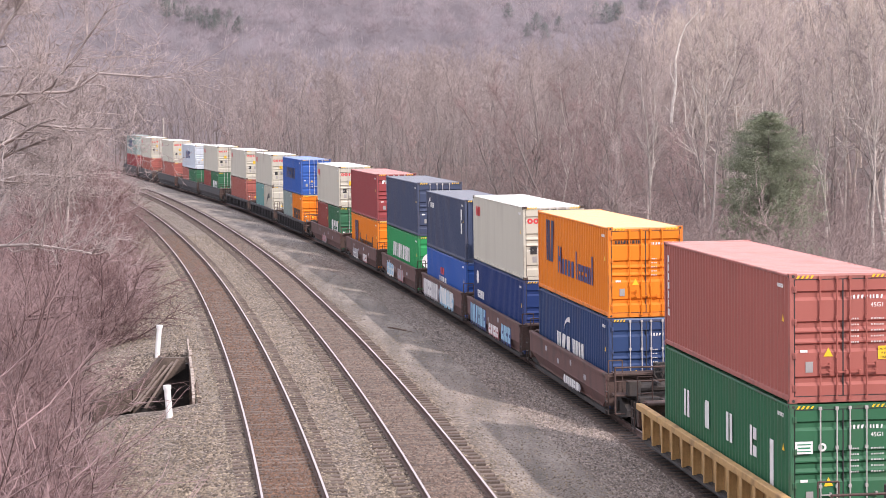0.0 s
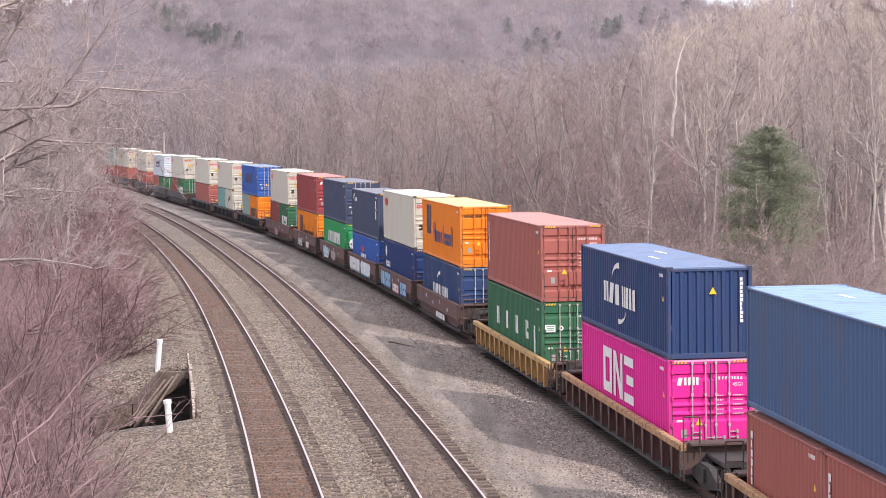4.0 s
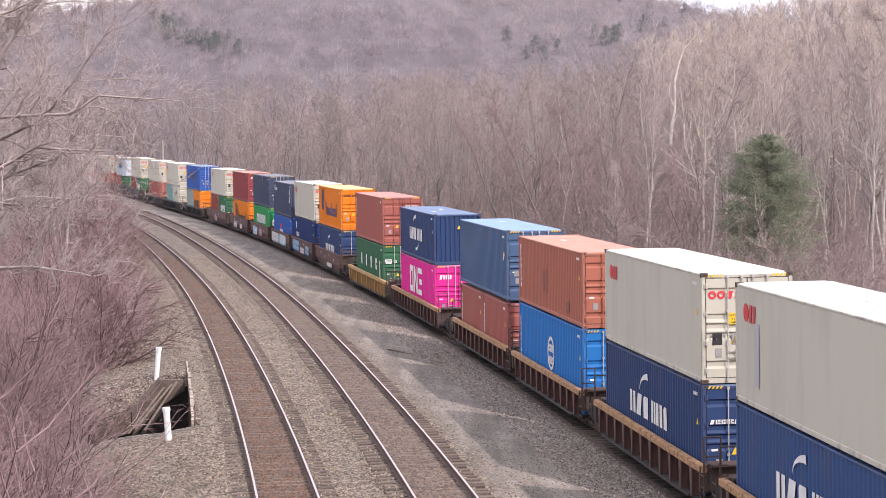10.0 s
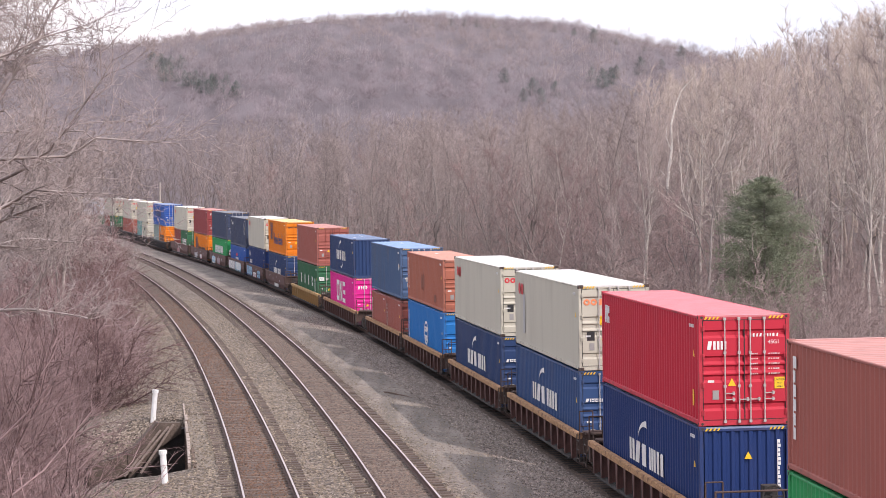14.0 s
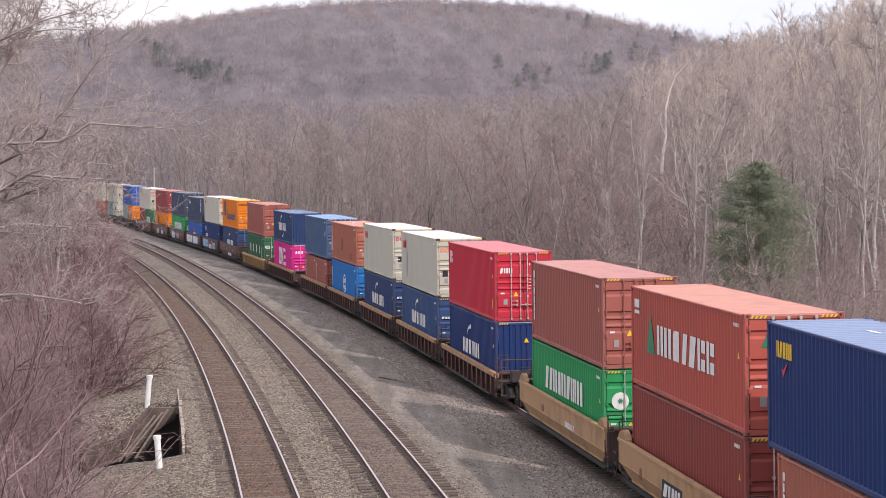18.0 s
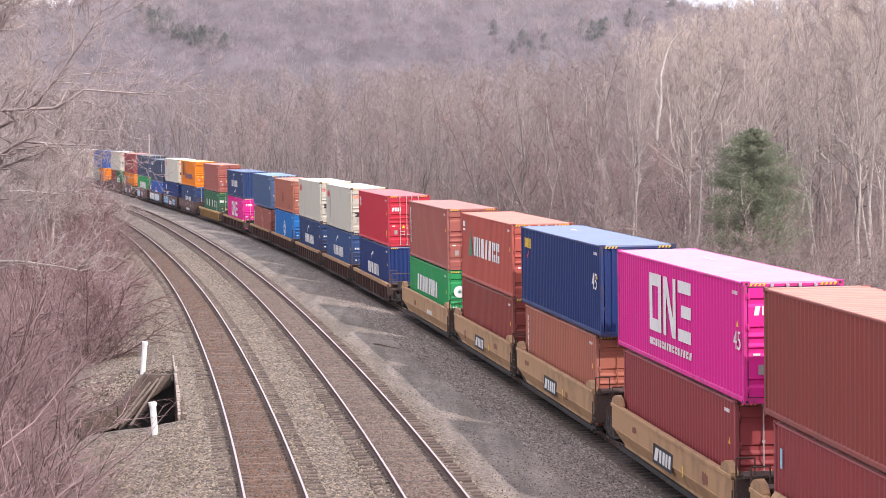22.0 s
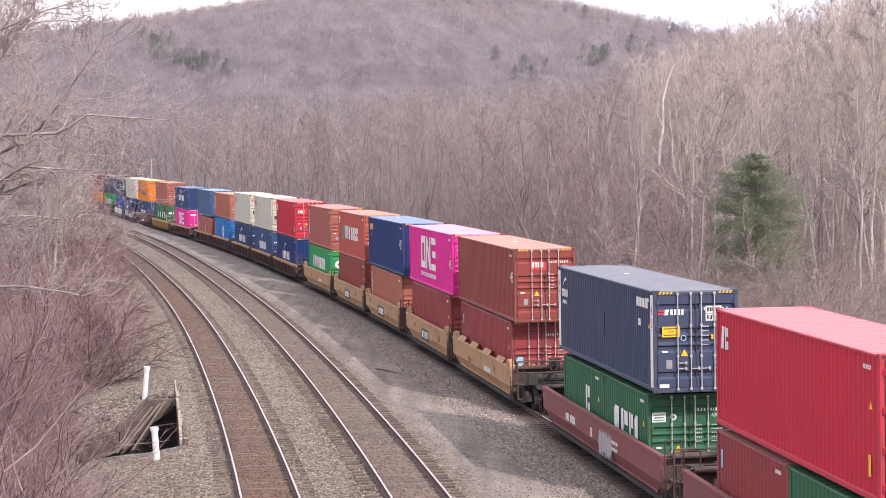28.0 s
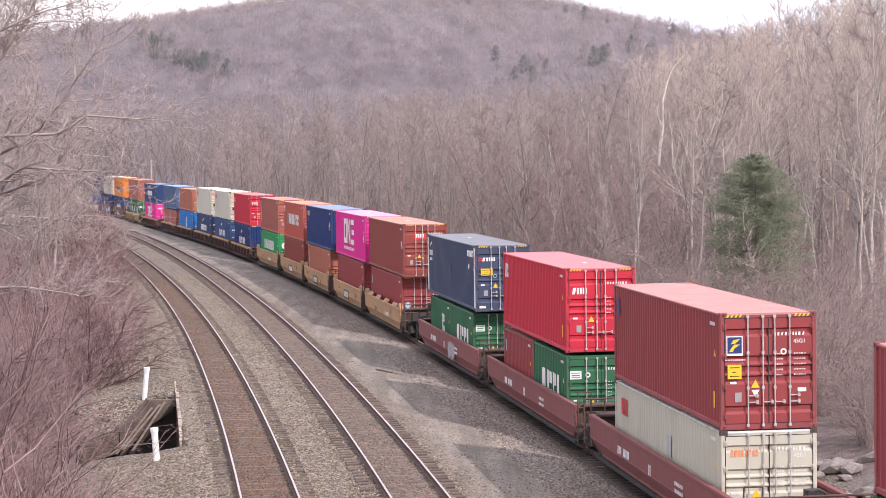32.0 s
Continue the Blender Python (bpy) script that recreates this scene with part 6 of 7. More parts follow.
def grow_shrub(seed, h, stems=16, n_twig=26, twig_r=0.010, fan=0.75, slim=1.0):
    """Many crooked stems from one stool, forking into side shoots and fine twigs."""
    rng = random.Random(seed)
    limbs, twigs = [], []

    def shoot(q, d, length, r, m, level):
        curl = np.array([rng.gauss(0, 0.16), rng.gauss(0, 0.16), rng.gauss(-0.02, 0.1)])
        for k in range(m):
            nd = d + curl + np.array([rng.gauss(0, 0.12), rng.gauss(0, 0.12), rng.gauss(0.0, 0.1)])
            nd /= np.linalg.norm(nd)
            q2 = q + nd * length / m
            limbs.append((*q, *q2, r * (1 - k / m * 0.8), r * (1 - (k + 1) / m * 0.8)))
            if level:
                for _ in range(3):
                    shoot(q + (q2 - q) * rng.random(), rnd_dir(rng, nd, rng.uniform(0.35, 0.9)), length * rng.uniform(0.2, 0.5), r * 0.6, 3, 0)
            for _ in range(int(n_twig * 0.1)):
                a = q + (q2 - q) * rng.random()
                td = rnd_dir(rng, nd, rng.uniform(0.3, 1.0))
                twigs.append((*a, *(a + td * h * rng.uniform(0.04, 0.13)), twig_r, 0))
            q, d = q2, nd
    for _ in range(stems):
        az, tilt = rng.uniform(0, math.tau), rng.uniform(0.05, fan)
        d = np.array([math.cos(az) * math.sin(tilt), math.sin(az) * math.sin(tilt), math.cos(tilt)])
        shoot(np.array([rng.gauss(0, 0.3), rng.gauss(0, 0.3), -0.1]), d, h * rng.uniform(0.7, 1.25), 0.016 * slim * h ** 0.5 * rng.uniform(0.7, 1.3), 5, 1)
    return limbs, twigs


def grow_brush(seed, h, stems=9):
    """A thicket of long dark stems that lean towards +x, set with pale side shoots. Returns stems, shoots and twigs."""
    rng = random.Random(seed)
    dark, shoots, twigs = [], [], []

    def shoot(q, d, length, r, m, level, into):
        bend = np.array([rng.gauss(0, 0.05), rng.gauss(0, 0.05), rng.gauss(0.01, 0.05)])
        for k in range(m):
            nd = d + bend + np.array([rng.gauss(0, 0.12), rng.gauss(0, 0.12), rng.gauss(0, 0.10)])
            nd /= np.linalg.norm(nd)
            q2 = q + nd * length / m
            into.append((*q, *q2, r * (1 - k / m * 0.75), r * (1 - (k + 1) / m * 0.75)))
            if level:
                for _ in range(3 if level > 1 else 2):
                    sd = rnd_dir(rng, nd, rng.uniform(0.45, 1.05))
                    shoot(q + (q2 - q) * rng.random(), sd, length * rng.uniform(0.16, 0.38), r * 0.55, 3, level - 2, shoots)
            for _ in range(2):
                a = q + (q2 - q) * rng.random()
                td = rnd_dir(rng, nd, rng.uniform(0.3, 0.9))
                twigs.append((*a, *(a + td * rng.uniform(0.12, 0.4)), 0.0065, 0))
            q, d = q2, nd
    for k in range(stems):
        long = k % 4 == 0
        az, tilt = rng.gauss(0, 0.5 if long else 1.2), abs(rng.gauss(0.62, 0.2) if long else rng.gauss(0.5, 0.3))
        d = np.array([math.cos(az) * math.sin(tilt), math.sin(az) * math.sin(tilt), math.cos(tilt)])
        shoot(np.array([rng.gauss(0, 0.6), rng.gauss(0, 0.6), -0.1]), d, h * (rng.uniform(1.0, 1.4) if long else rng.uniform(0.55, 1.05)),
              rng.uniform(0.028, 0.042) if long else rng.uniform(0.012, 0.022), 7, 2, dark if long or k % 2 else shoots)
    return dark, shoots, twigs


def brush_kind(seed, h, stems, dark_m, shoot_m, label):
    dark, shoots, twigs = grow_brush(seed, h, stems)
    root = tagged(new("shrub"), label, "shrub", "leafless brush beside the line")
    tagged(part("woody_base", limb_mesh("woody_base", dark, 3, dark_m), root, "dark red-brown leaning stems"), kind="stuff")
    part("crown", crown_mesh("crown", shoots, twigs, shoot_m), root)
    return root


def grow_bank_tree(seed, h, reach, n_main=9):
    """A leaning bank tree whose long crooked limbs reach out towards the line (+x)."""
    rng = random.Random(seed)
    trunk, limbs, twigs, pts = [], [], [], []
    p, d, n = np.zeros(3), np.array([0.04, 0.0, 1.0]), 10
    for k in range(n + 1):
        pts.append(p.copy())
        d = d + np.array([rng.gauss(0.0, 0.06), rng.gauss(0, 0.06), 0.03])
        d /= np.linalg.norm(d)
        p = p + d * h / n
    rad = [0.21 * (1 - 0.85 * k / n) for k in range(n + 1)]
    for k in range(n):
        trunk.append((*pts[k], *pts[k + 1], rad[k], rad[k + 1]))

    def bough(q, d, length, r, m, level):
        curl = np.array([rng.gauss(0, 0.10), rng.gauss(0, 0.14), rng.gauss(0.03, 0.13)])
        for k in range(m):
            if rng.random() < 0.35:
                curl = -curl * rng.uniform(0.6, 1.3)
            kink = 0.13 if rng.random() < 0.75 else 0.36
            nd = d + curl + np.array([rng.gauss(0, kink * 0.7), rng.gauss(0, kink), rng.gauss(0, kink)])
            nd /= np.linalg.norm(nd)
            if level == 2:
                nd[2] = max(nd[2], -0.08)
            if q[2] < 0.5 * h and nd[2] < 0.12:
                nd[2] = rng.uniform(0.05, 0.35)
            q2 = q + nd * length / m * rng.uniform(0.6, 1.4)
            ra, rb = r * (1 - k / m * 0.78), r * (1 - (k + 1) / m * 0.78)
            limbs.append((*q, *q2, max(ra, 0.006), max(rb, 0.005)))
            if level and (k or level < 2):
                for _ in range(1 if level == 1 else 2):
                    sd = rnd_dir(rng, nd, rng.uniform(0.45, 1.05))
                    sd[2] += 0.12
                    bough(q2, sd, length * rng.uniform(0.2, 0.48), ra * 0.5, 5 if level > 1 else 4, level - 1)
            if level < 2:
                for _ in range(1 if level else 2):
                    a = q + (q2 - q) * rng.random()
                    td = rnd_dir(rng, nd, rng.uniform(0.4, 1.1))
                    twigs.append((*a, *(a + td * rng.uniform(0.15, 0.5)), 0.008, 0))
            q, d = q2, nd
    for k in range(n_main):
        f = 0.47 + 0.52 * (k + rng.random()) / n_main
        i = min(n - 1, int(f * n))
        a = pts[i] + (pts[i + 1] - pts[i]) * (f * n - i)
        az, el = rng.gauss(0.0, 0.7), rng.uniform(0.08, 0.75) + 0.5 * max(0, f - 0.6)
        d = np.array([math.cos(az) * math.cos(el), math.sin(az) * math.cos(el), math.sin(el)])
        bough(a, d, reach * rng.uniform(0.55, 1.1) * (0.72 + 0.3 * f), 0.068 * rng.uniform(0.5, 1.2), 9, 2)
    return trunk, limbs, twigs


def limb_mesh(name, seg, sides, material):
    me = fast_mesh(name, *limbs_arrays(seg, sides))
    me.materials.append(material)
    me.polygons.foreach_set("use_smooth", np.ones(len(me.polygons), bool))
    return me


def crown_mesh(name, limbs, twigs, material, bark=None):
    c1, q1 = limbs_arrays(limbs, 3)
    c2, t2 = twig_arrays(twigs)
    tri = np.concatenate([q1[:, [0, 1, 2]], q1[:, [0, 2, 3]], t2 + len(c1)])
    me = fast_mesh(name, np.concatenate([c1, c2]), tri)
    me.materials.append(material)
    if bark:
        me.materials.append(bark)
        idx = np.zeros(len(tri), np.int32)
        idx[:2 * len(q1)] = np.tile(np.repeat(np.array([s_[6] for s_ in limbs]) > 0.017, 1), 6)
        me.polygons.foreach_set("material_index", idx)
    return me


def tree_kind(seed, bark, twig, label, **kw):
    trunk, limbs, twigs = grow_tree(seed, **kw)
    root = tagged(new("bare_tree"), label, "tree", "bare trees beside the line")
    part("trunk", limb_mesh("trunk", trunk, 7, bark), root)
    part("crown", crown_mesh("crown", limbs, twigs, twig, bark), root)
    return root


def place(kind, x, y, scale, turn, rng, used):
    """Sets the first of a kind, then copies of it."""
    m = Matrix.Translation((x, y, land_at(x, y) - 0.1)) @ Matrix.Rotation(turn, 4, "Z") @ Matrix.Rotation(rng.gauss(0, 0.03), 4, "X")
    ob = kind if kind not in used else copy_thing(kind, m)
    used.add(kind)
    ob.matrix_basis = m @ Matrix.Diagonal((scale, scale, scale, 1))
    return ob


def in_view(x, y, lo=-0.265, hi=0.275):
    return y > 20 and lo < x / y < hi


def TREETOP(u):
    """How steeply the tree tops rise over the eye, by direction across the valley."""
    return float(np.interp(u, [-0.2, -0.1, 0.0, 0.06, 0.12, 0.17, 0.22, 0.28], [0.024, 0.026, 0.029, 0.033, 0.046, 0.058, 0.074, 0.088]))


def build_woods():
    rng = random.Random(5)
    used = set()
    fine = dict(n_sub=3, n_twig=2, twig_r=0.010, twig_len=0.7, up=0.6, crook=0.21)
    near = [
        tree_kind(11, M_BARK, M_TWIG, "bare grey-barked tree in leafless woods", h=17, spread=0.30, n_main=13, leaders=1, **fine),
        tree_kind(12, M_BARK, M_TWIG, "slender bare tree with upswept twigs", h=19, spread=0.24, first=0.40, n_main=13, trunk_r=0.0075, **fine),
        tree_kind(13, M_PALEBARK, M_TANTWIG, "tall pale-barked bare tree", h=22, spread=0.25, first=0.36, n_main=14, trunk_r=0.0072, limb_r=1.5, leaders=2, **fine),
        tree_kind(14, M_PALEBARK, M_TANTWIG, "pale bare tree with forked leaders", h=20, spread=0.28, first=0.34, n_main=12, trunk_r=0.0075, limb_r=1.6, leaders=3, **fine),
        tree_kind(15, M_BARK, M_REDWOOD, "bare young tree with reddish twigs", h=13, spread=0.34, first=0.16, n_main=14, **fine),
        tree_kind(16, M_BARK, M_TWIG, "thin bare tree crowded among others", h=15, spread=0.28, first=0.24, n_main=12, trunk_r=0.006, lean=0.09, **fine),
        tree_kind(17, M_PALEBARK, M_TWIG, "straight pale-stemmed bare tree", h=18, spread=0.20, first=0.45, n_main=11, trunk_r=0.0066, lean=0.03, limb_r=1.3, **fine),
    ]
    # the first belts behind the train
    spots = []
    tries = 0
    while len(spots) < 300 and tries < 90000:
        tries += 1
        y = rng.uniform(105, 330)
        x = rng.uniform(-0.27, 0.28) * y
        if not in_view(x, y):
            continue
        s, lat = (float(v[0]) for v in to_line(x, y))
        if abs(x / y - 0.112) < 0.011 and y < 152:
            continue
        if abs(x / y - 0.158) < 0.026 and y < 128:
            continue
        if lat < 11.5 or lat > 46 or any((x - a) ** 2 + (y - b) ** 2 < 4.5 for a, b, _ in spots):
            continue
        spots.append((x, y, lat))
    for x, y, lat in spots:
        right = x / y
        if right > 0.12:
            k = rng.choice((0, 1, 2, 2, 3, 3, 6, 6, 4))
        elif right > 0.02:
            k = rng.choice((0, 1, 4, 4, 5, 5, 0, 6))
        else:
            k = rng.choice((0, 1, 4, 5, 5, 0))
        sc = rng.uniform(0.72, 1.05) * (0.8 if lat < 15 else 1.0)
        sc = min(sc, rng.uniform(0.82, 1.0) * (TREETOP(right) * y + 10.3 - land_at(x, y)) / (17, 19, 22, 20, 13, 15, 18)[k])
        place(near[k], x, y, sc, rng.uniform(0, 6.28), rng, used)
    # understorey at the woods' edge
    bushes = [shrub_kind(40 + k, M_UNDER, "tangled leafless bush at the edge of the woods", 4.3, 13, 24, 0.008, 0.55, slim=0.5) for k in range(3)]
    n = 0
    while n < 70:
        y = 55 + 225 * rng.random() ** 1.3
        x = rng.uniform(-0.25, 0.27) * y
        s, lat = (float(v[0]) for v in to_line(x, y))
        if 8.6 < lat < 17:
            place(rng.choice(bushes), x, y, rng.uniform(0.6, 1.15), rng.uniform(0, 6.28), rng, used)
            n += 1
    for u, y, sc in ((0.1035, 139, 0.72), (0.1075, 133, 0.64), (0.112, 141, 0.68), (0.1165, 136, 0.66), (0.1205, 131, 0.70)):
        place(near[4], u * y, y, sc, rng.uniform(0, 6.28), rng, used)
    for u, y, sc in ((0.150, 102, 1.05), (0.156, 99, 0.95), (0.163, 103, 1.1), (0.169, 100, 1.05), (0.146, 106, 1.15)):
        place(bushes[1], u * y, y, sc, rng.uniform(0, 6.28), rng, used)
    n, rest = 0, []
    while n < 270:
        y = 85 + 190 * rng.random()
        x = rng.uniform(-0.15, 0.27) * y
        s, lat = (float(v[0]) for v in to_line(x, y))
        if 12 < lat < 48 and not (abs(x / y - 0.158) < 0.02 and 104 < y < 122):
            rest.append((n % 2, x, y, land_at(x, y) - 0.1, rng.uniform(0.9, 1.6), rng.uniform(0, 6.28)))
            n += 1
    low = []
    for k in range(2):
        limbs, twigs = grow_shrub(90 + k, 3.9, 5, 12, 0.011, 0.6, 0.65)
        c1, q1 = limbs_arrays(limbs, 3)
        c2, t2 = twig_arrays(twigs)
        low.append((np.concatenate([c1, c2]), np.concatenate([q1[:, [0, 1, 2]], q1[:, [0, 2, 3]], t2 + len(c1)])))
    scatter_joined("undergrowth", low, rest, M_UNDER, "tangled leafless undergrowth among the trees", "undergrowth")
    return used


def shrub_kind(seed, material, label, h, stems, n_twig, twig_r, fan=0.75, slim=1.0):
    limbs, twigs = grow_shrub(seed, h, stems, n_twig, twig_r, fan, slim)
    thick = 0.008 * slim * h ** 0.5
    root = tagged(new("shrub"), label, "shrub", "leafless brush beside the line")
    tagged(part("woody_base", limb_mesh("woody_base", [q for q in limbs if q[6] > thick], 3, material), root), kind="stuff")
    part("crown", crown_mesh("crown", [q for q in limbs if q[6] <= thick], twigs, material), root)
    return root


def scatter_joined(name, kinds, spots, material, label, category):
    """Many copies of small arrays joined into one object of stuff. kinds: (vertices, triangles)."""
    cos, tris, o = [], [], 0
    for k, x, y, z, sc, turn in spots:
        c, t = kinds[k]
        ca, sa = math.cos(turn) * sc, math.sin(turn) * sc
        q = np.stack([c[:, 0] * ca - c[:, 1] * sa + x, c[:, 0] * sa + c[:, 1] * ca + y, c[:, 2] * sc + z], 1)
        cos.append(q)
        tris.append(t + o)
        o += len(c)
    me = fast_mesh(name, np.concatenate(cos), np.concatenate(tris))
    me.materials.append(material)
    return tagged(new(name, me), label, category, kind="stuff")


def tree_arrays(seed, **kw):
    trunk, limbs, twigs = grow_tree(seed, **kw)
    c1, q1 = limbs_arrays(trunk + limbs, 3)
    c2, t2 = twig_arrays(twigs)
    return np.concatenate([c1, c2]), np.concatenate([q1[:, [0, 1, 2]], q1[:, [0, 2, 3]], t2 + len(c1)])


def build_far_woods():
    rng = random.Random(9)
    kinds = [tree_arrays(60 + k, h=17 + 1.5 * k, n_main=13, n_twig=9, twig_r=0.018, twig_len=1.25, spread=0.30, first=0.24, up=0.7, trunk_r=0.008, depth=0, m=3, crook=0.24) for k in range(5)]
    groups = {0: [], 1: [], 2: []}
    n = 0
    while n < 860:
        y = 130 + 420 * rng.random() ** 0.8
        x = (rng.uniform(-0.30, 0.29) if n % 9 else rng.uniform(0.10, 0.27)) * y
        s, lat = (float(v[0]) for v in to_line(x, y))
        if lat < 14 or (lat < 40 and y < 325):
            continue
        n += 1
        g = 2 if x / y > 0.10 and rng.random() < 0.6 else rng.choice((0, 0, 1))
        k, zl = rng.randrange(5), land_at(x, y)
        sc = min(rng.uniform(0.7, 1.08) * (1.2 if g == 2 else 1.0), rng.uniform(0.85, 1.0) * (TREETOP(x / y) * 1.06 * y + 10.3 - zl) / (17 + 1.5 * k))
        if sc > 0.3:
            groups[g].append((k, x, y, zl - 0.1, sc, rng.uniform(0, 6.28)))
    groups[3] = []
    while len(groups[3]) < 120:
        y = rng.uniform(326, 450)
        x = rng.uniform(-0.19, 0.03) * y
        k, zl = rng.randrange(5), land_at(x, y)
        groups[3].append((k, x, y, zl - 0.1, rng.uniform(0.45, 0.75), rng.uniform(0, 6.28)))
    for g, m in ((0, M_FARTWIG), (1, M_TWIG), (2, M_TANTWIG), (3, M_DARKWOOD)):
        scatter_joined("far_woods", kinds, groups[g], m, "dense leafless hardwood forest behind the line", "forest")
    hill = [hill_tree(80 + k) for k in range(6)]
    spots = []
    while len(spots) < 3900:
        y = 440 + 640 * rng.random() ** 0.8
        spots.append((rng.randrange(6), rng.uniform(-0.27, 0.27) * y, y, rng.uniform(0.7, 1.25)))
    while len(spots) < 4700:
        y = rng.uniform(1010, 1130)
        spots.append((rng.randrange(6), rng.uniform(-0.23, 0.15) * y, y, rng.uniform(0.5, 0.95)))
    zs = land(np.array([q[1] for q in spots]), np.array([q[2] for q in spots]))
    stands = ([], [], [])
    for (k, x, y, sc), z in zip(spots, zs):
        lot = noise.noise((x * 0.012, y * 0.006, 0.3)) + rng.gauss(0, 0.22)
        stands[0 if lot < -0.12 else 1 if lot < 0.16 else 2].append((k, x, y, float(z) - (7.2 * sc if y > 980 else 3.0 * sc), sc, rng.uniform(0, 6.28)))
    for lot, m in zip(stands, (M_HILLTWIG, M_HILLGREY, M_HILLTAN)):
        scatter_joined("hill_woods", hill, lot, m, "leafless forest covering a hill, haze painted in as grey", "forest")


def hill_tree(seed):
    """A far tree: a stem, a few limbs and a broad domed head of fine shoots."""
    rng = random.Random(seed)
    h, w = rng.uniform(9.5, 12.5), rng.uniform(3.0, 4.2)
    tw = [(0, 0, -0.4, 0, 0, h * 0.8, 0.13, 0)]
    for k in range(46):
        az, el, f = rng.uniform(0, math.tau), math.asin(rng.uniform(-0.15, 1.0)), rng.uniform(0.35, 0.8)
        d = np.array([math.cos(az) * math.cos(el) * w, math.sin(az) * math.cos(el) * w, math.sin(el) * h * 0.42])
        a = np.array([0, 0, h * 0.55]) + d * f
        b = np.array([0, 0, h * 0.58]) + d * rng.uniform(0.9, 1.1) + np.array([rng.gauss(0, 0.5), rng.gauss(0, 0.5), 0.4])
        tw.append((*a, *b, 0.06, 0))
    return twig_arrays(tw)


def build_left_brush():
    rng = random.Random(21)
    used = set()
    kinds = [brush_kind(50 + k, 3.9, 19, M_DARKSTEM, (M_REDTWIG, M_PALEPINK, M_PINKTWIG, M_REDSTEM)[k], "dense reddish-brown leafless brush leaning from the bank") for k in range(4)]
    n = 0
    while n < 205:
        y = 30 + 150 * rng.random() ** 1.15
        x = rng.uniform(-0.29, -0.08) * y
        s, lat = (float(v[0]) for v in to_line(x, y))
        edge = float(np.interp(s, [45, 66, 92, 125], [-17.7, -19.3, -17.2, -16.5])) - 0.0047 * (s - 100)
        if edge - 15 < lat < edge and not (56 < s < 86 and lat > -20.6):
            near_edge = lat > edge - 1.6
            place(rng.choice(kinds), x, y, rng.uniform(0.7, 1.25) * (0.75 if near_edge else 1.0), rng.gauss(0, 0.6), rng, used)
            n += 1
    trees = [
        tree_kind(31, M_BANKBARK, M_BANKTWIG, "bare tree with long drooping limbs over the bank", h=15, n_main=12, spread=0.4, first=0.42, twig_r=0.011, twig_len=0.7, up=0.2, limb_r=1.3, crook=0.26),
        tree_kind(32, M_BANKBARK, M_BANKTWIG, "bare spreading tree on the bank", h=15, n_main=12, spread=0.36, first=0.4, twig_r=0.011, twig_len=0.7, up=0.3, limb_r=1.3, crook=0.26),
        tree_kind(33, M_BANKBARK, M_BANKTWIG, "slender bare tree on the bank", h=16, n_main=12, spread=0.32, first=0.3, twig_r=0.011, twig_len=0.8, up=0.6),
    ]
    for k, (x, y, h, reach) in enumerate(((-12.6, 50.0, 18.5, 5.9), (-15.0, 60.0, 18.0, 6.4), (-17.8, 72.0, 18.0, 6.6), (-13.8, 55.0, 15.0, 5.9))):
        trunk, limbs, twigs = grow_bank_tree(140 + k, h, reach)
        root = tagged(new("bare_tree"), "bare tree with long crooked limbs reaching over the bank", "tree", "bare trees beside the line")
        part("trunk", limb_mesh("trunk", trunk, 8, M_BANKBARK), root)
        part("crown", crown_mesh("crown", limbs, twigs, M_BANKFINE, M_LIMB), root)
        root.matrix_basis = Matrix.Translation((x, y, land_at(x, y) - 0.1))
    for s_, l_, sc in ((53, -19.2, 0.6), (55.5, -19.9, 0.7), (58, -20.4, 0.7), (61, -20.6, 0.65), (64, -20.9, 0.65), (67, -21.2, 0.7), (71, -21.4, 0.7), (75, -21.4, 0.75), (79, -19.9, 0.45), (83, -20.0, 0.55), (76.5, -19.0, 0.35), (74, -18.8, 0.32), (80, -18.7, 0.35)):
        a = on_line(s_, l_)
        place(rng.choice(kinds), a.x, a.y, sc, rng.gauss(0, 0.5), rng, used)
    row = []
    for k in range(14):
        y = 95 + k * 10.5
        row.append((rng.choice((0, 1, 2)), -0.236 * y + rng.uniform(-1.2, 1.2), y + rng.uniform(-3, 3), rng.uniform(0.85, 1.05)))
        if k > 1:
            row.append((rng.choice((0, 1, 2)), -0.194 * y + rng.uniform(-1.5, 1.5), y + rng.uniform(-3, 3), rng.uniform(0.8, 1.0)))
    for k in range(56):
        y = rng.uniform(150, 205)
        x = -rng.uniform(0.172, 0.20) * y
        if float(to_line(x, y)[1][0]) > -15.8:
            continue
        if k % 2:
            place(rng.choice(kinds), x, y, rng.uniform(1.0, 1.5), rng.gauss(0, 0.8), rng, used)
        else:
            row.append((2, x - 0.003 * y, y, rng.uniform(0.5, 0.66)))
    for k, x, y, sc in row:
        place(trees[k], x, y, sc, rng.uniform(0, 6.28), rng, used)


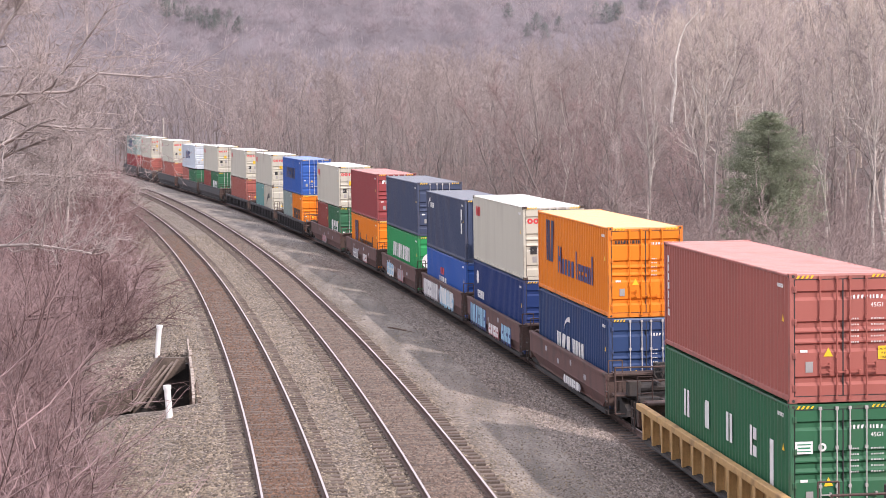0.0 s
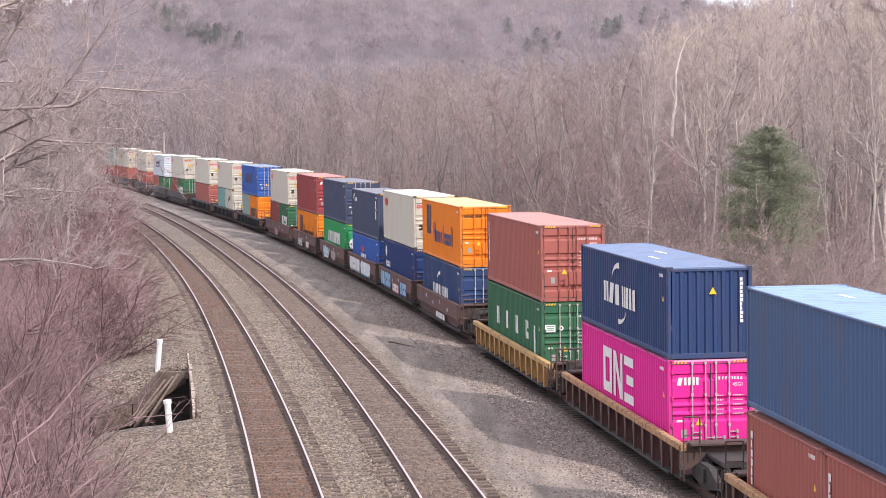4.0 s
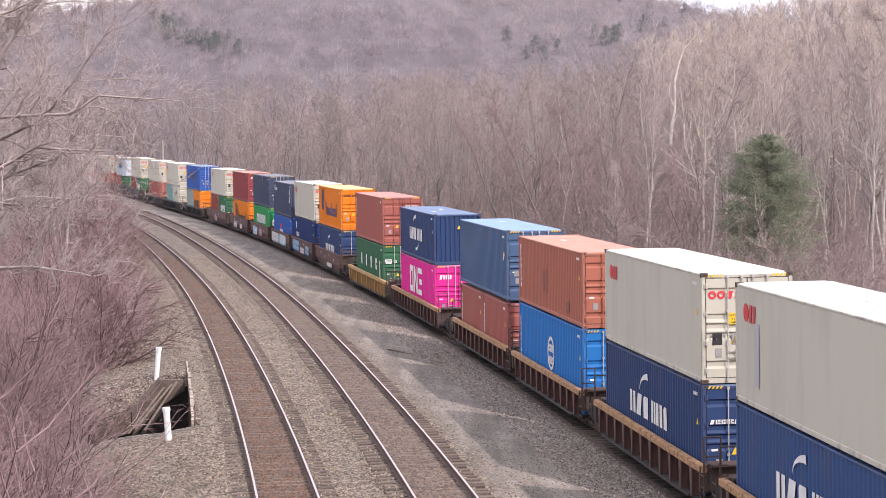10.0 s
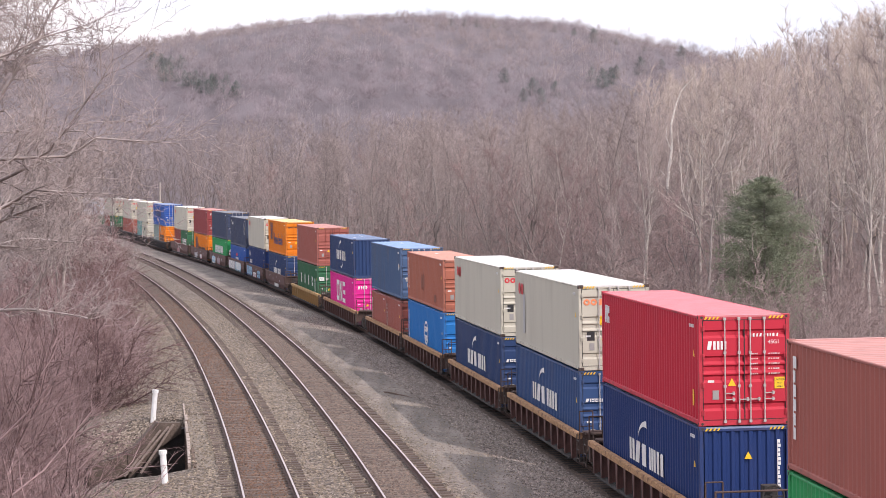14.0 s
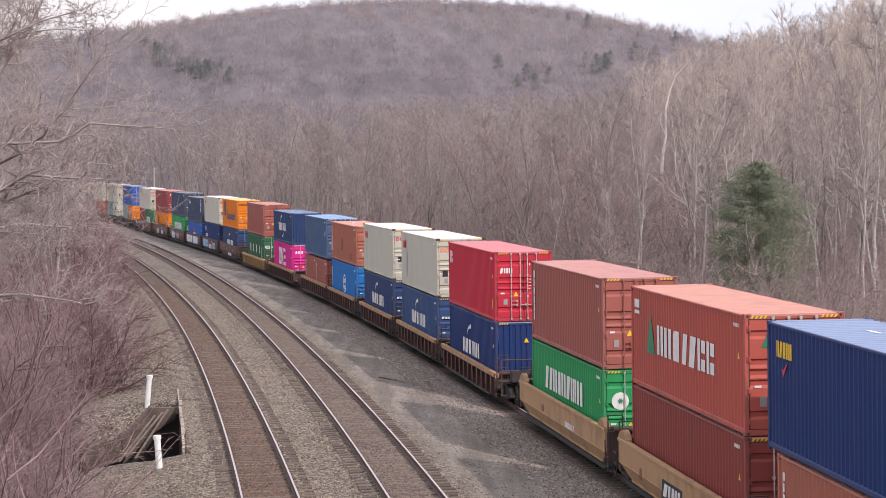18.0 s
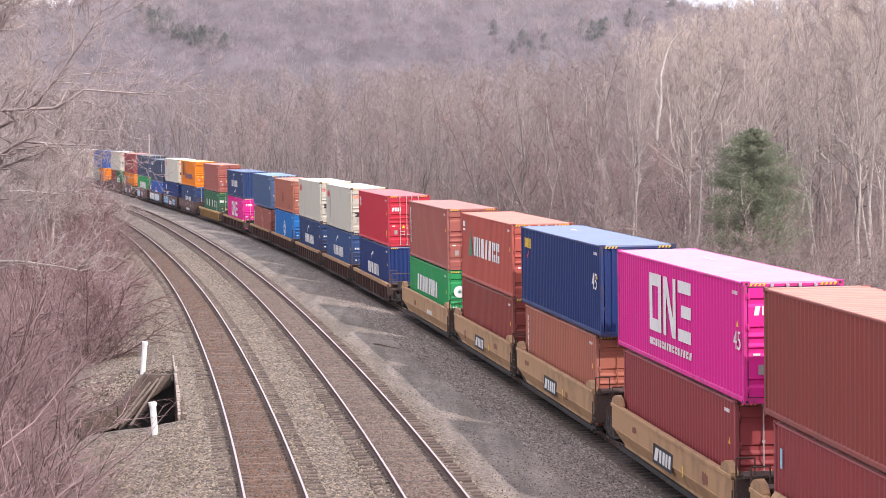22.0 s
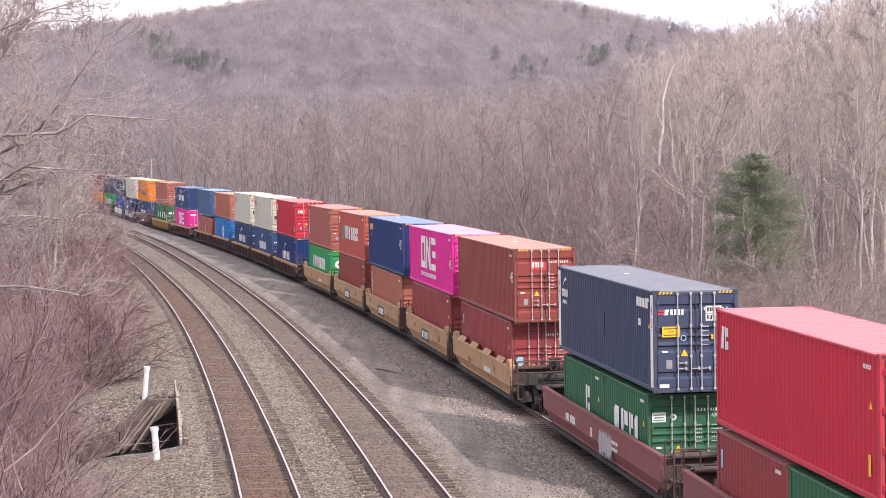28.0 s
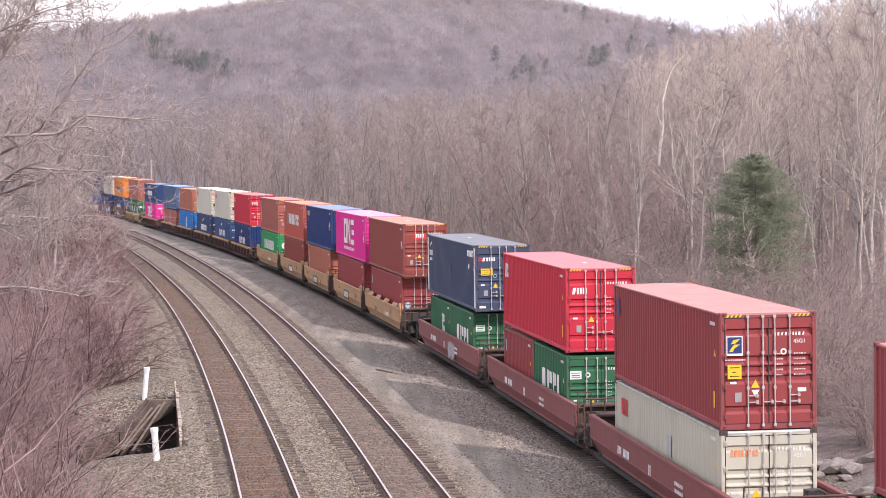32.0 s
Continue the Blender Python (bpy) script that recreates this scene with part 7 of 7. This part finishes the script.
def conifer(label, h, width, n_whorl, needles, seed, material, dome=1.4, fine=1.0):
    """An evergreen: a trunk and whorls of drooping boughs set with needle sprays."""
    rng = random.Random(seed)
    root = tagged(new("evergreen_tree"), label, "tree")
    trunk = [(0, 0, h * k / 6, 0, 0, h * (k + 1) / 6, h * 0.014 * (1 - k / 6.5), h * 0.014 * (1 - (k + 1) / 6.5)) for k in range(6)]
    part("trunk", limb_mesh("trunk", trunk, 6, M_BARK), root)
    limbs, twigs = [], []
    for k in range(n_whorl):
        f = (k + rng.random()) / n_whorl
        z = h * (0.08 + 0.90 * f)
        reach = width * (1 - f ** dome) ** (0.85 if dome > 1.5 else 1.0) * rng.uniform(0.65, 1.1) + 0.25
        az = k * 2.4 + rng.uniform(-0.6, 0.6)
        a = np.array([0, 0, z])
        d = np.array([math.cos(az), math.sin(az), rng.uniform(-0.05, 0.35)])
        b = a + d * reach
        limbs.append((*a, *b, 0.03, 0.008))
        for _ in range(int(needles * (0.35 + reach / width))):
            g = rng.uniform(0.15, 1.0)
            q = a + (b - a) * g + np.array([rng.gauss(0, 0.16), rng.gauss(0, 0.16), rng.gauss(0, 0.12)]) * reach * 0.5
            td = rnd_dir(rng, d + np.array([0, 0, 0.15]), rng.uniform(0.2, 1.3))
            twigs.append((*q, *(q + td * rng.uniform(0.25, 0.6) * fine * h / 9), 0.05 * fine * h / 9, 0))
    part("crown", crown_mesh("crown", limbs, twigs, material), root)
    return root


def build_special_trees():
    """The evergreen by the line, the dead snag and the conifers on the hill."""
    e = conifer("dark green evergreen among leafless trees", 10.1, 2.75, 220, 135, 3, M_PINE, 5.0, 0.40)
    x, y = 0.158 * 114, 114.0
    e.matrix_basis = Matrix.Translation((x, y, land_at(x, y) - 0.1))
    x, y = 0.1105 * 150, 150.0
    rng = random.Random(8)
    snag = tagged(new("dead_tree"), "bleached dead tree with broken bare limbs", "tree")
    stem = [(0, 0, 0, 0.2, 0, 6, 0.20, 0.17), (0.2, 0, 6, 0.0, 0, 10.6, 0.17, 0.13)]
    part("trunk", limb_mesh("trunk", stem, 7, M_BARK), snag, "grey bark on the lower trunk")
    upper = [(0.0, 0, 10.6, 0.12, 0, 12.4, 0.13, 0.14), (0.12, 0, 12.4, 0.42, 0, 14.0, 0.14, 0.10), (0.42, 0, 14.0, 0.40, 0, 16.4, 0.10, 0.085), (0.40, 0, 16.4, 0.85, 0.1, 18.2, 0.085, 0.075),
             (0.85, 0.1, 18.2, 1.35, 0, 19.4, 0.075, 0.06), (1.35, 0, 19.4, 2.2, 0, 20.3, 0.06, 0.04), (2.2, 0, 20.3, 2.7, 0, 20.9, 0.04, 0.02)]
    part("upper_trunk", limb_mesh("upper_trunk", upper, 7, M_BLEACHED), snag, "bleached pale broken wood")
    limbs = [(0.1, 0, 11.4, -0.6, 0, 12.3, 0.05, 0.02), (0.2, 0, 12.6, 0.75, 0.2, 13.6, 0.06, 0.02), (0.42, 0, 14, -0.1, 0, 15.3, 0.05, 0.03), (-0.1, 0, 15.3, 0.0, 0, 16.1, 0.03, 0.02), (0.0, 0, 10.8, 0.5, 0, 10.2, 0.05, 0.02)]
    for q in limbs:
        part("limb", limb_mesh("limb", [q], 5, M_BLEACHED), snag)
    snag.matrix_basis = Matrix.Translation((x, y, land_at(x, y) - 0.1)) @ Matrix.Scale(0.82, 4)
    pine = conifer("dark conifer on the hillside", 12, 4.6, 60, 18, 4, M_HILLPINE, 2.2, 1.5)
    used = set()
    rng = random.Random(14)
    ys = np.arange(430.0, 1250.0, 4.0)
    stand = [(0.0975, 0.0458, 0.95), (0.118, 0.052, 0.85), (0.108, 0.0486, 0.55), (0.079, 0.0397, 1.0), (0.0835, 0.041, 0.9), (0.074, 0.0425, 0.8), (0.086, 0.044, 0.7),
             (0.0447, 0.037, 0.9), (0.031, 0.0425, 0.8), (0.0558, 0.0355, 0.8), (0.049, 0.033, 0.8), (0.0405, 0.034, 0.7), (0.0655, 0.0675, 1.0), (0.075, 0.062, 0.8), (0.0266, 0.070, 1.1),
             (0.012, 0.0765, 1.0), (0.018, 0.077, 1.1), (0.005, 0.0765, 0.9), (0.056, 0.0735, 0.9), (0.086, 0.067, 0.8), (0.10, 0.061, 0.8)]
    for k in range(30):
        u = -0.142 + 0.042 * rng.random() ** 0.9
        stand.append((u, 0.0515 - (u + 0.142) * 0.26 + rng.uniform(-0.007, 0.004), rng.uniform(0.5, 0.95)))
    for u, el, sc in stand:
        rise = (land(u * ys, ys) - 9.13) / ys
        if el > rise.max() - 0.004:
            el, sc = float(rise.max()) - 0.004, sc * 0.45
        hit = np.nonzero(rise > el)[0]
        y = float(ys[hit[0]]) if len(hit) else 1130.0
        place(pine, u * y, y, sc * (min(y, 900) / 1150 if len(hit) else 0.18), rng.uniform(0, 6.28), rng, used)
    tagged(pine, group="conifers on the hill")


# ---- the two empty tracks and the loaded one ----
def build_track(which, s0, s1, tie_parts):
    root = tagged(new("railway_track"), "curved railway track with worn shiny rails on dark ties", "railway track", kind="structure")
    lat = (lambda s: 0.0) if which == "C" else (lambda s: track_lat(which, s))
    z0 = Z_TRAIN if which == "C" else 0.0
    for side in (-1, 1):
        ss = np.arange(s0, s1, 2.0)
        prof = [(-0.07, -0.18), (0.07, -0.18), (0.07, -0.165), (0.012, -0.14), (0.012, -0.045), (0.036, -0.035), (0.036, -0.011), (0.028, 0.0), (-0.028, 0.0), (-0.036, -0.011), (-0.036, -0.035), (-0.012, -0.045), (-0.012, -0.14), (-0.07, -0.165)]
        pts, fs, n = [], [], len(prof)
        for s in ss:
            for a, b in prof:
                pts.append(on_line(s, lat(s) + side * 0.7525 + a, z0 + b))
        for k in range(len(ss) - 1):
            for j in range(n):
                fs.append((k * n + j, k * n + (j + 1) % n, (k + 1) * n + (j + 1) % n, (k + 1) * n + j))
        me = Shape().poly(pts, fs).mesh("rail", M_RAIL)
        me.materials.append(M_RAILTOP)
        for k, pl in enumerate(me.polygons):
            if k % n == 7:
                pl.material_index = 1
        part("rail", me, root, "steel rail with a bright worn head")
    # the loaded track takes the ties with the cars' shade in their colour
    under_train = which == "C"
    tie_m = M_SHADETIE if under_train else M_TIE
    tm = cached(("tie", under_train), lambda: Shape().box(-1.3, 1.3, -0.115, 0.115, -0.36, -0.165, 0.015).box(-0.92, -0.58, -0.09, 0.09, -0.165, -0.15).box(0.58, 0.92, -0.09, 0.09, -0.165, -0.15).mesh("tie", tie_m))
    rng = random.Random(len(which) + ord(which))
    far = Shape()
    k = 0
    for s in np.arange(s0, s1, 0.53):
        m = Matrix.Translation(on_line(s, lat(s) + rng.gauss(0, 0.02), z0 - rng.random() * 0.015)) @ Matrix.Rotation(heading(s) + rng.gauss(0, 0.012), 4, "Z")
        if 48 < s and k < tie_parts:
            part("tie", tm, root, at=m)
            k += 1
        else:
            far.poly([m @ Vector(v) for v in [(x, y, z) for z in (-0.36, -0.165) for y in (-0.115, 0.115) for x in (-1.3, 1.3)]],
                     [(4, 5, 7, 6), (0, 1, 5, 4), (2, 6, 7, 3), (0, 4, 6, 2), (1, 3, 7, 5)])
    if far.v:
        tagged(part("far_ties", far.mesh("far_ties", tie_m), root), kind="stuff")
    return root


def build_ballast():
    """Loose stones on the beds, shoulders and the strip beside the train."""
    rng = np.random.RandomState(4)

    def spill(name, n, lat0, lat1, small, large, material, label, beds, s0=48):
        s = s0 + 110 * rng.rand(n) ** 1.6
        lat = rng.uniform(lat0, lat1, n)
        drift = -0.465 * (s - 100) * 0.01
        on_a, on_b = np.abs(lat - LAT_A - drift) < 0.68, np.abs(lat - LAT_B) < 0.68
        inside = on_a | on_b
        near_rail = ~inside & ((np.abs(lat - LAT_A - drift) < 0.85) | (np.abs(lat - LAT_B) < 0.85))
        keep = (on_a if beds == "A" else on_b if beds == "B" else ~inside) & ~near_rail & ~((lat < -14.26) & (lat > -18.2) & (s > 65) & (s < 80.6)) & ~((lat < -16.2) & (rng.rand(n) < (-16.2 - lat) / 3.2))
        s, lat = s[keep], lat[keep]
        x, y, th = np.interp(s, S_ALL, X_ALL), np.interp(s, S_ALL, Y_ALL), np.interp(s, S_ALL, TH_ALL)
        x, y = x + lat * np.cos(th), y + lat * np.sin(th)
        z = land(x, y)
        z = np.where((lat < -13.6) & (lat > -14.3) & (s > 66) & (s < 82), np.maximum(z, grade(s) - 0.20), z)
        r = rng.uniform(small, large, len(x))
        oct_ = np.array([(1, 0, 0), (0, 1, 0), (-1, 0, 0), (0, -1, 0), (0, 0, 0.9), (0, 0, -0.5)], float)
        co = oct_[None] * r[:, None, None] * rng.uniform(0.6, 1.3, (len(x), 6, 1)) + np.stack([x, y, z], 1)[:, None]
        f = np.array([(0, 1, 4), (1, 2, 4), (2, 3, 4), (3, 0, 4)])
        tri = (np.arange(len(x)) * 6)[:, None, None] + f[None]
        me = fast_mesh(name, co.reshape(-1, 3), tri.reshape(-1, 3))
        me.materials.append(material)
        tagged(new(name, me), label, "ballast", kind="stuff")
    spill("ballast_stones", 62000, -18.9, -6.6, 0.025, 0.055, M_STONE, "loose tan-grey crushed stone between the tracks", "")
    spill("strip_stones", 16000, -6.6, -1.9, 0.016, 0.036, M_STONE, "scattered small stones on the gravel strip", "")
    spill("shoulder_stones", 26000, -3.9, -1.55, 0.025, 0.055, M_SHOULDER, "loose grey crushed stone beside the loaded track", "", 36)
    spill("bed_stones", 15000, -13.6, -11.2, 0.022, 0.05, M_BROWNSTONE, "rust-brown stones between the rails", "A")
    spill("bed_stones", 9000, -9.2, -7.3, 0.022, 0.05, M_GREYBED, "grey-brown stones between the rails", "B")


def build_culvert():
    """A stone and timber headwall pit beside the empty track, with two white pipes as markers."""
    root = tagged(new("culvert_headwall"), "old concrete culvert headwall with a splintered timber top", "culvert")
    def quad_wall(name, pts, top, depth, t, material, label=""):
        sh = Shape()
        (s0, l0), (s1, l1) = pts
        a, b = on_line(s0, l0), on_line(s1, l1)
        d = (b - a).normalized()
        q = Vector((-d.y, d.x, 0)) * t
        za, zb = (top if isinstance(top, tuple) else (top, top))
        da, db = (depth if isinstance(depth, tuple) else (depth, depth))
        sh.poly([(a.x, a.y, za - da), (b.x, b.y, zb - db), (b.x + q.x, b.y + q.y, zb - db), (a.x + q.x, a.y + q.y, za - da),
                 (a.x, a.y, za), (b.x, b.y, zb), (b.x + q.x, b.y + q.y, zb), (a.x + q.x, a.y + q.y, za)],
                [(0, 1, 2, 3), (4, 5, 6, 7), (0, 1, 5, 4), (1, 2, 6, 5), (2, 3, 7, 6), (3, 0, 4, 7)])
        return part(name, sh.mesh(name, material), root, label)
    # near-black colour carries the shade on this side of the pit
    quad_wall("side_wall", ((66.2, -13.98), (81.4, -13.98)), -0.45, 3.2, 0.2, M_DARK, "side wall coloured near-black for the shade in the pit")
    rough = random.Random(31)
    s_ = 66.9
    while s_ < 84.4:
        e_ = min(s_ + rough.uniform(0.9, 2.1), 84.6)
        l0, l1 = (-14.37 + 0.07 * (q - 66.9) / 17.7 + rough.uniform(-0.012, 0.012) for q in (s_, e_))
        quad_wall("top_beam", ((s_, l0), (e_ - 0.03, l1)), (-0.06 + rough.uniform(-0.05, 0.01), -0.06 + rough.uniform(-0.05, 0.01)), 0.33, -rough.uniform(0.08, 0.12) * (1 if s_ < 79.5 else 0.55), M_PALEBEAM, "splintered weathered timber beam")
        s_ = e_
    quad_wall("rear_beam", ((66.7, -14.2), (71.6, -14.22)), (-0.13, -0.17), 0.3, -0.09, M_OLDWOOD, "dark brown strip behind the beam")
    quad_wall("fill_slab", ((66.6, -14.27), (81.6, -14.22)), -0.215, 0.24, -0.85, M_FILL, "packed ballast held by the beam")
    for s_ in (67.2, 69.9, 73.4, 77.0, 80.2):
        quad_wall("timber_post", ((s_, -14.36), (s_ + 0.2, -14.36)), -0.38, 1.9, -0.14, M_OLDWOOD, "upright timber under the beam")
    quad_wall("back_wall", ((79.3, -14.55), (79.05, -15.45)), (-0.2, -0.14), (0.4, 1.0), 0.35, M_CONCRETE, "stained concrete wall")
    quad_wall("sloping_wall", ((79.05, -15.46), (78.7, -16.56)), (-0.14, -1.25), (1.0, 0.95), 0.35, M_CONCRETE, "sloping stained concrete wall")
    quad_wall("wing_wall", ((78.7, -16.57), (78.3, -18.0)), (-1.27, -1.6), 0.8, 0.3, M_CONCRETE, "broken concrete end of the sloping wall")
    # void and pit floor: their deep shade is put into the near-black colour
    quad_wall("lower_wall", ((79.45, -14.0), (78.5, -18.1)), (-0.3, -1.75), 2.6, 0.2, M_DARK, "wall coloured near-black for the shaded void below the slope")
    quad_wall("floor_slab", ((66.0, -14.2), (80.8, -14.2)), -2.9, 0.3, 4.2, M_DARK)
    plank = Shape().box(-0.05, 0.05, -0.03, 0.03, 0.0, 2.3, 0.01).mesh("leaning_plank", M_PLANK)
    for l_, run, low in ((-14.75, 1.25, -1.9), (-14.95, 1.4, -1.85), (-15.3, 1.3, -2.0)):
        a, b = on_line(77.7, l_ - run), on_line(78.65, l_)
        a, b = Vector((a.x, a.y, low)), Vector((b.x, b.y, -0.2 + 0.5 * (l_ + 14.7)))
        part("leaning_plank", plank, root, "weathered plank leaning in the pit", Matrix.Translation(a) @ (b - a).to_track_quat("Z", "Y").to_matrix().to_4x4())
    for s, l, h, lean in ((82.1, -15.49, 1.06, -0.10), (64.0, -15.10, 1.05, 0.06)):
        a = on_line(s, l)
        p = tagged(new("marker_post", Shape().tube((0, 0, -0.4), (0, 0, h - 0.12), 0.10, n=14).tube((0, 0, h - 0.12), (0, 0, h), 0.125, n=14).mesh("marker_post", M_PVC)), "white capped plastic pipe standing in the ballast", "post", "white pipe markers")
        p.matrix_basis = Matrix.Translation((a.x, a.y, -0.30)) @ Matrix.Rotation(-lean, 4, "Y")


def build_small_things():
    """A pole beyond the train and two fallen branches on the gravel."""
    x, y = -0.1386 * 322, 322.0
    g = land_at(x, y)
    pole = tagged(new("utility_pole"), "weathered pale wooden pole beyond the train", "pole")
    part("mast", Shape().tube((0, 0, -0.5), (0, 0, 8.25 - g), 0.17, 0.12, n=10).mesh("mast", M_PALEBARK), pole)
    pole.matrix_basis = Matrix.Translation((x, y, g))
    rng = random.Random(6)
    for (x0, y0), (x1, y1), r, lift in (((-17.2, 120.9), (-20.2, 118.2), 0.07, 0.16), ((-2.7, 90.6), (-1.5, 89.6), 0.04, 0.03), ((-2.3, 90.0), (-1.9, 90.7), 0.025, 0.02)):
        seg, n = [], 5
        pts = [Vector((x0 + (x1 - x0) * k / n + rng.gauss(0, 0.05), y0 + (y1 - y0) * k / n + rng.gauss(0, 0.05), 0)) for k in range(n + 1)]
        pts = [Vector((q.x, q.y, land_at(q.x, q.y) + r * 0.5 + lift * abs(math.sin(1.2 * k)))) for k, q in enumerate(pts)]
        for k in range(n):
            seg.append((*pts[k], *pts[k + 1], r * (1 - 0.14 * k), r * (1 - 0.14 * (k + 1))))
        tagged(new("fallen_branch", limb_mesh("fallen_branch", seg, 6, M_OLDWOOD)), "dark fallen branch lying on the gravel", "branch", "fallen branches")


def build_rocks():
    """Broken rock tipped along the far edge of the loaded track."""
    rng = random.Random(77)
    shapes = []
    for k in range(4):
        bm = bmesh.new()
        bmesh.ops.create_icosphere(bm, subdivisions=1, radius=0.5)
        for v in bm.verts:
            v.co = Vector((v.co.x * 1.35, v.co.y, v.co.z * 0.48)) * rng.uniform(0.72, 1.25)
        me = bpy.data.meshes.new("rock")
        bm.to_mesh(me)
        bm.free()
        me.materials.append(M_ROCK)
        shapes.append(me)
    for k in range(270):
        heap = k >= 150
        s, lat = (rng.uniform(40, 66), rng.gauss(5.6, 0.9)) if heap else (rng.uniform(38, 105), rng.uniform(4.3, 8.4))
        a = on_line(s, lat)
        ob = tagged(new("rock", shapes[k % 4]), "broken grey rock tipped beside the track", "rock", "rocks along the track")
        sc = rng.uniform(0.3, 0.75) if heap else rng.uniform(0.5, 1.25)
        ob.matrix_basis = Matrix.Translation((a.x, a.y, land_at(a.x, a.y) + (rng.uniform(0.12, 0.45) if heap else 0.12) * sc)) @ Euler((rng.uniform(-0.3, 0.3), rng.uniform(-0.3, 0.3), rng.uniform(0, 6.28))).to_matrix().to_4x4() @ Matrix.Scale(sc, 4)


# ---- put it together ----
build_ground()
build_track("A", -40, 250, 150)
build_track("B", -40, 250, 150)
build_track("C", -120, 520, 40)
build_culvert()
build_ballast()
build_rocks()
build_small_things()
build_train()
dress_train()
build_special_trees()
build_woods()
build_far_woods()
build_left_brush()
motions()
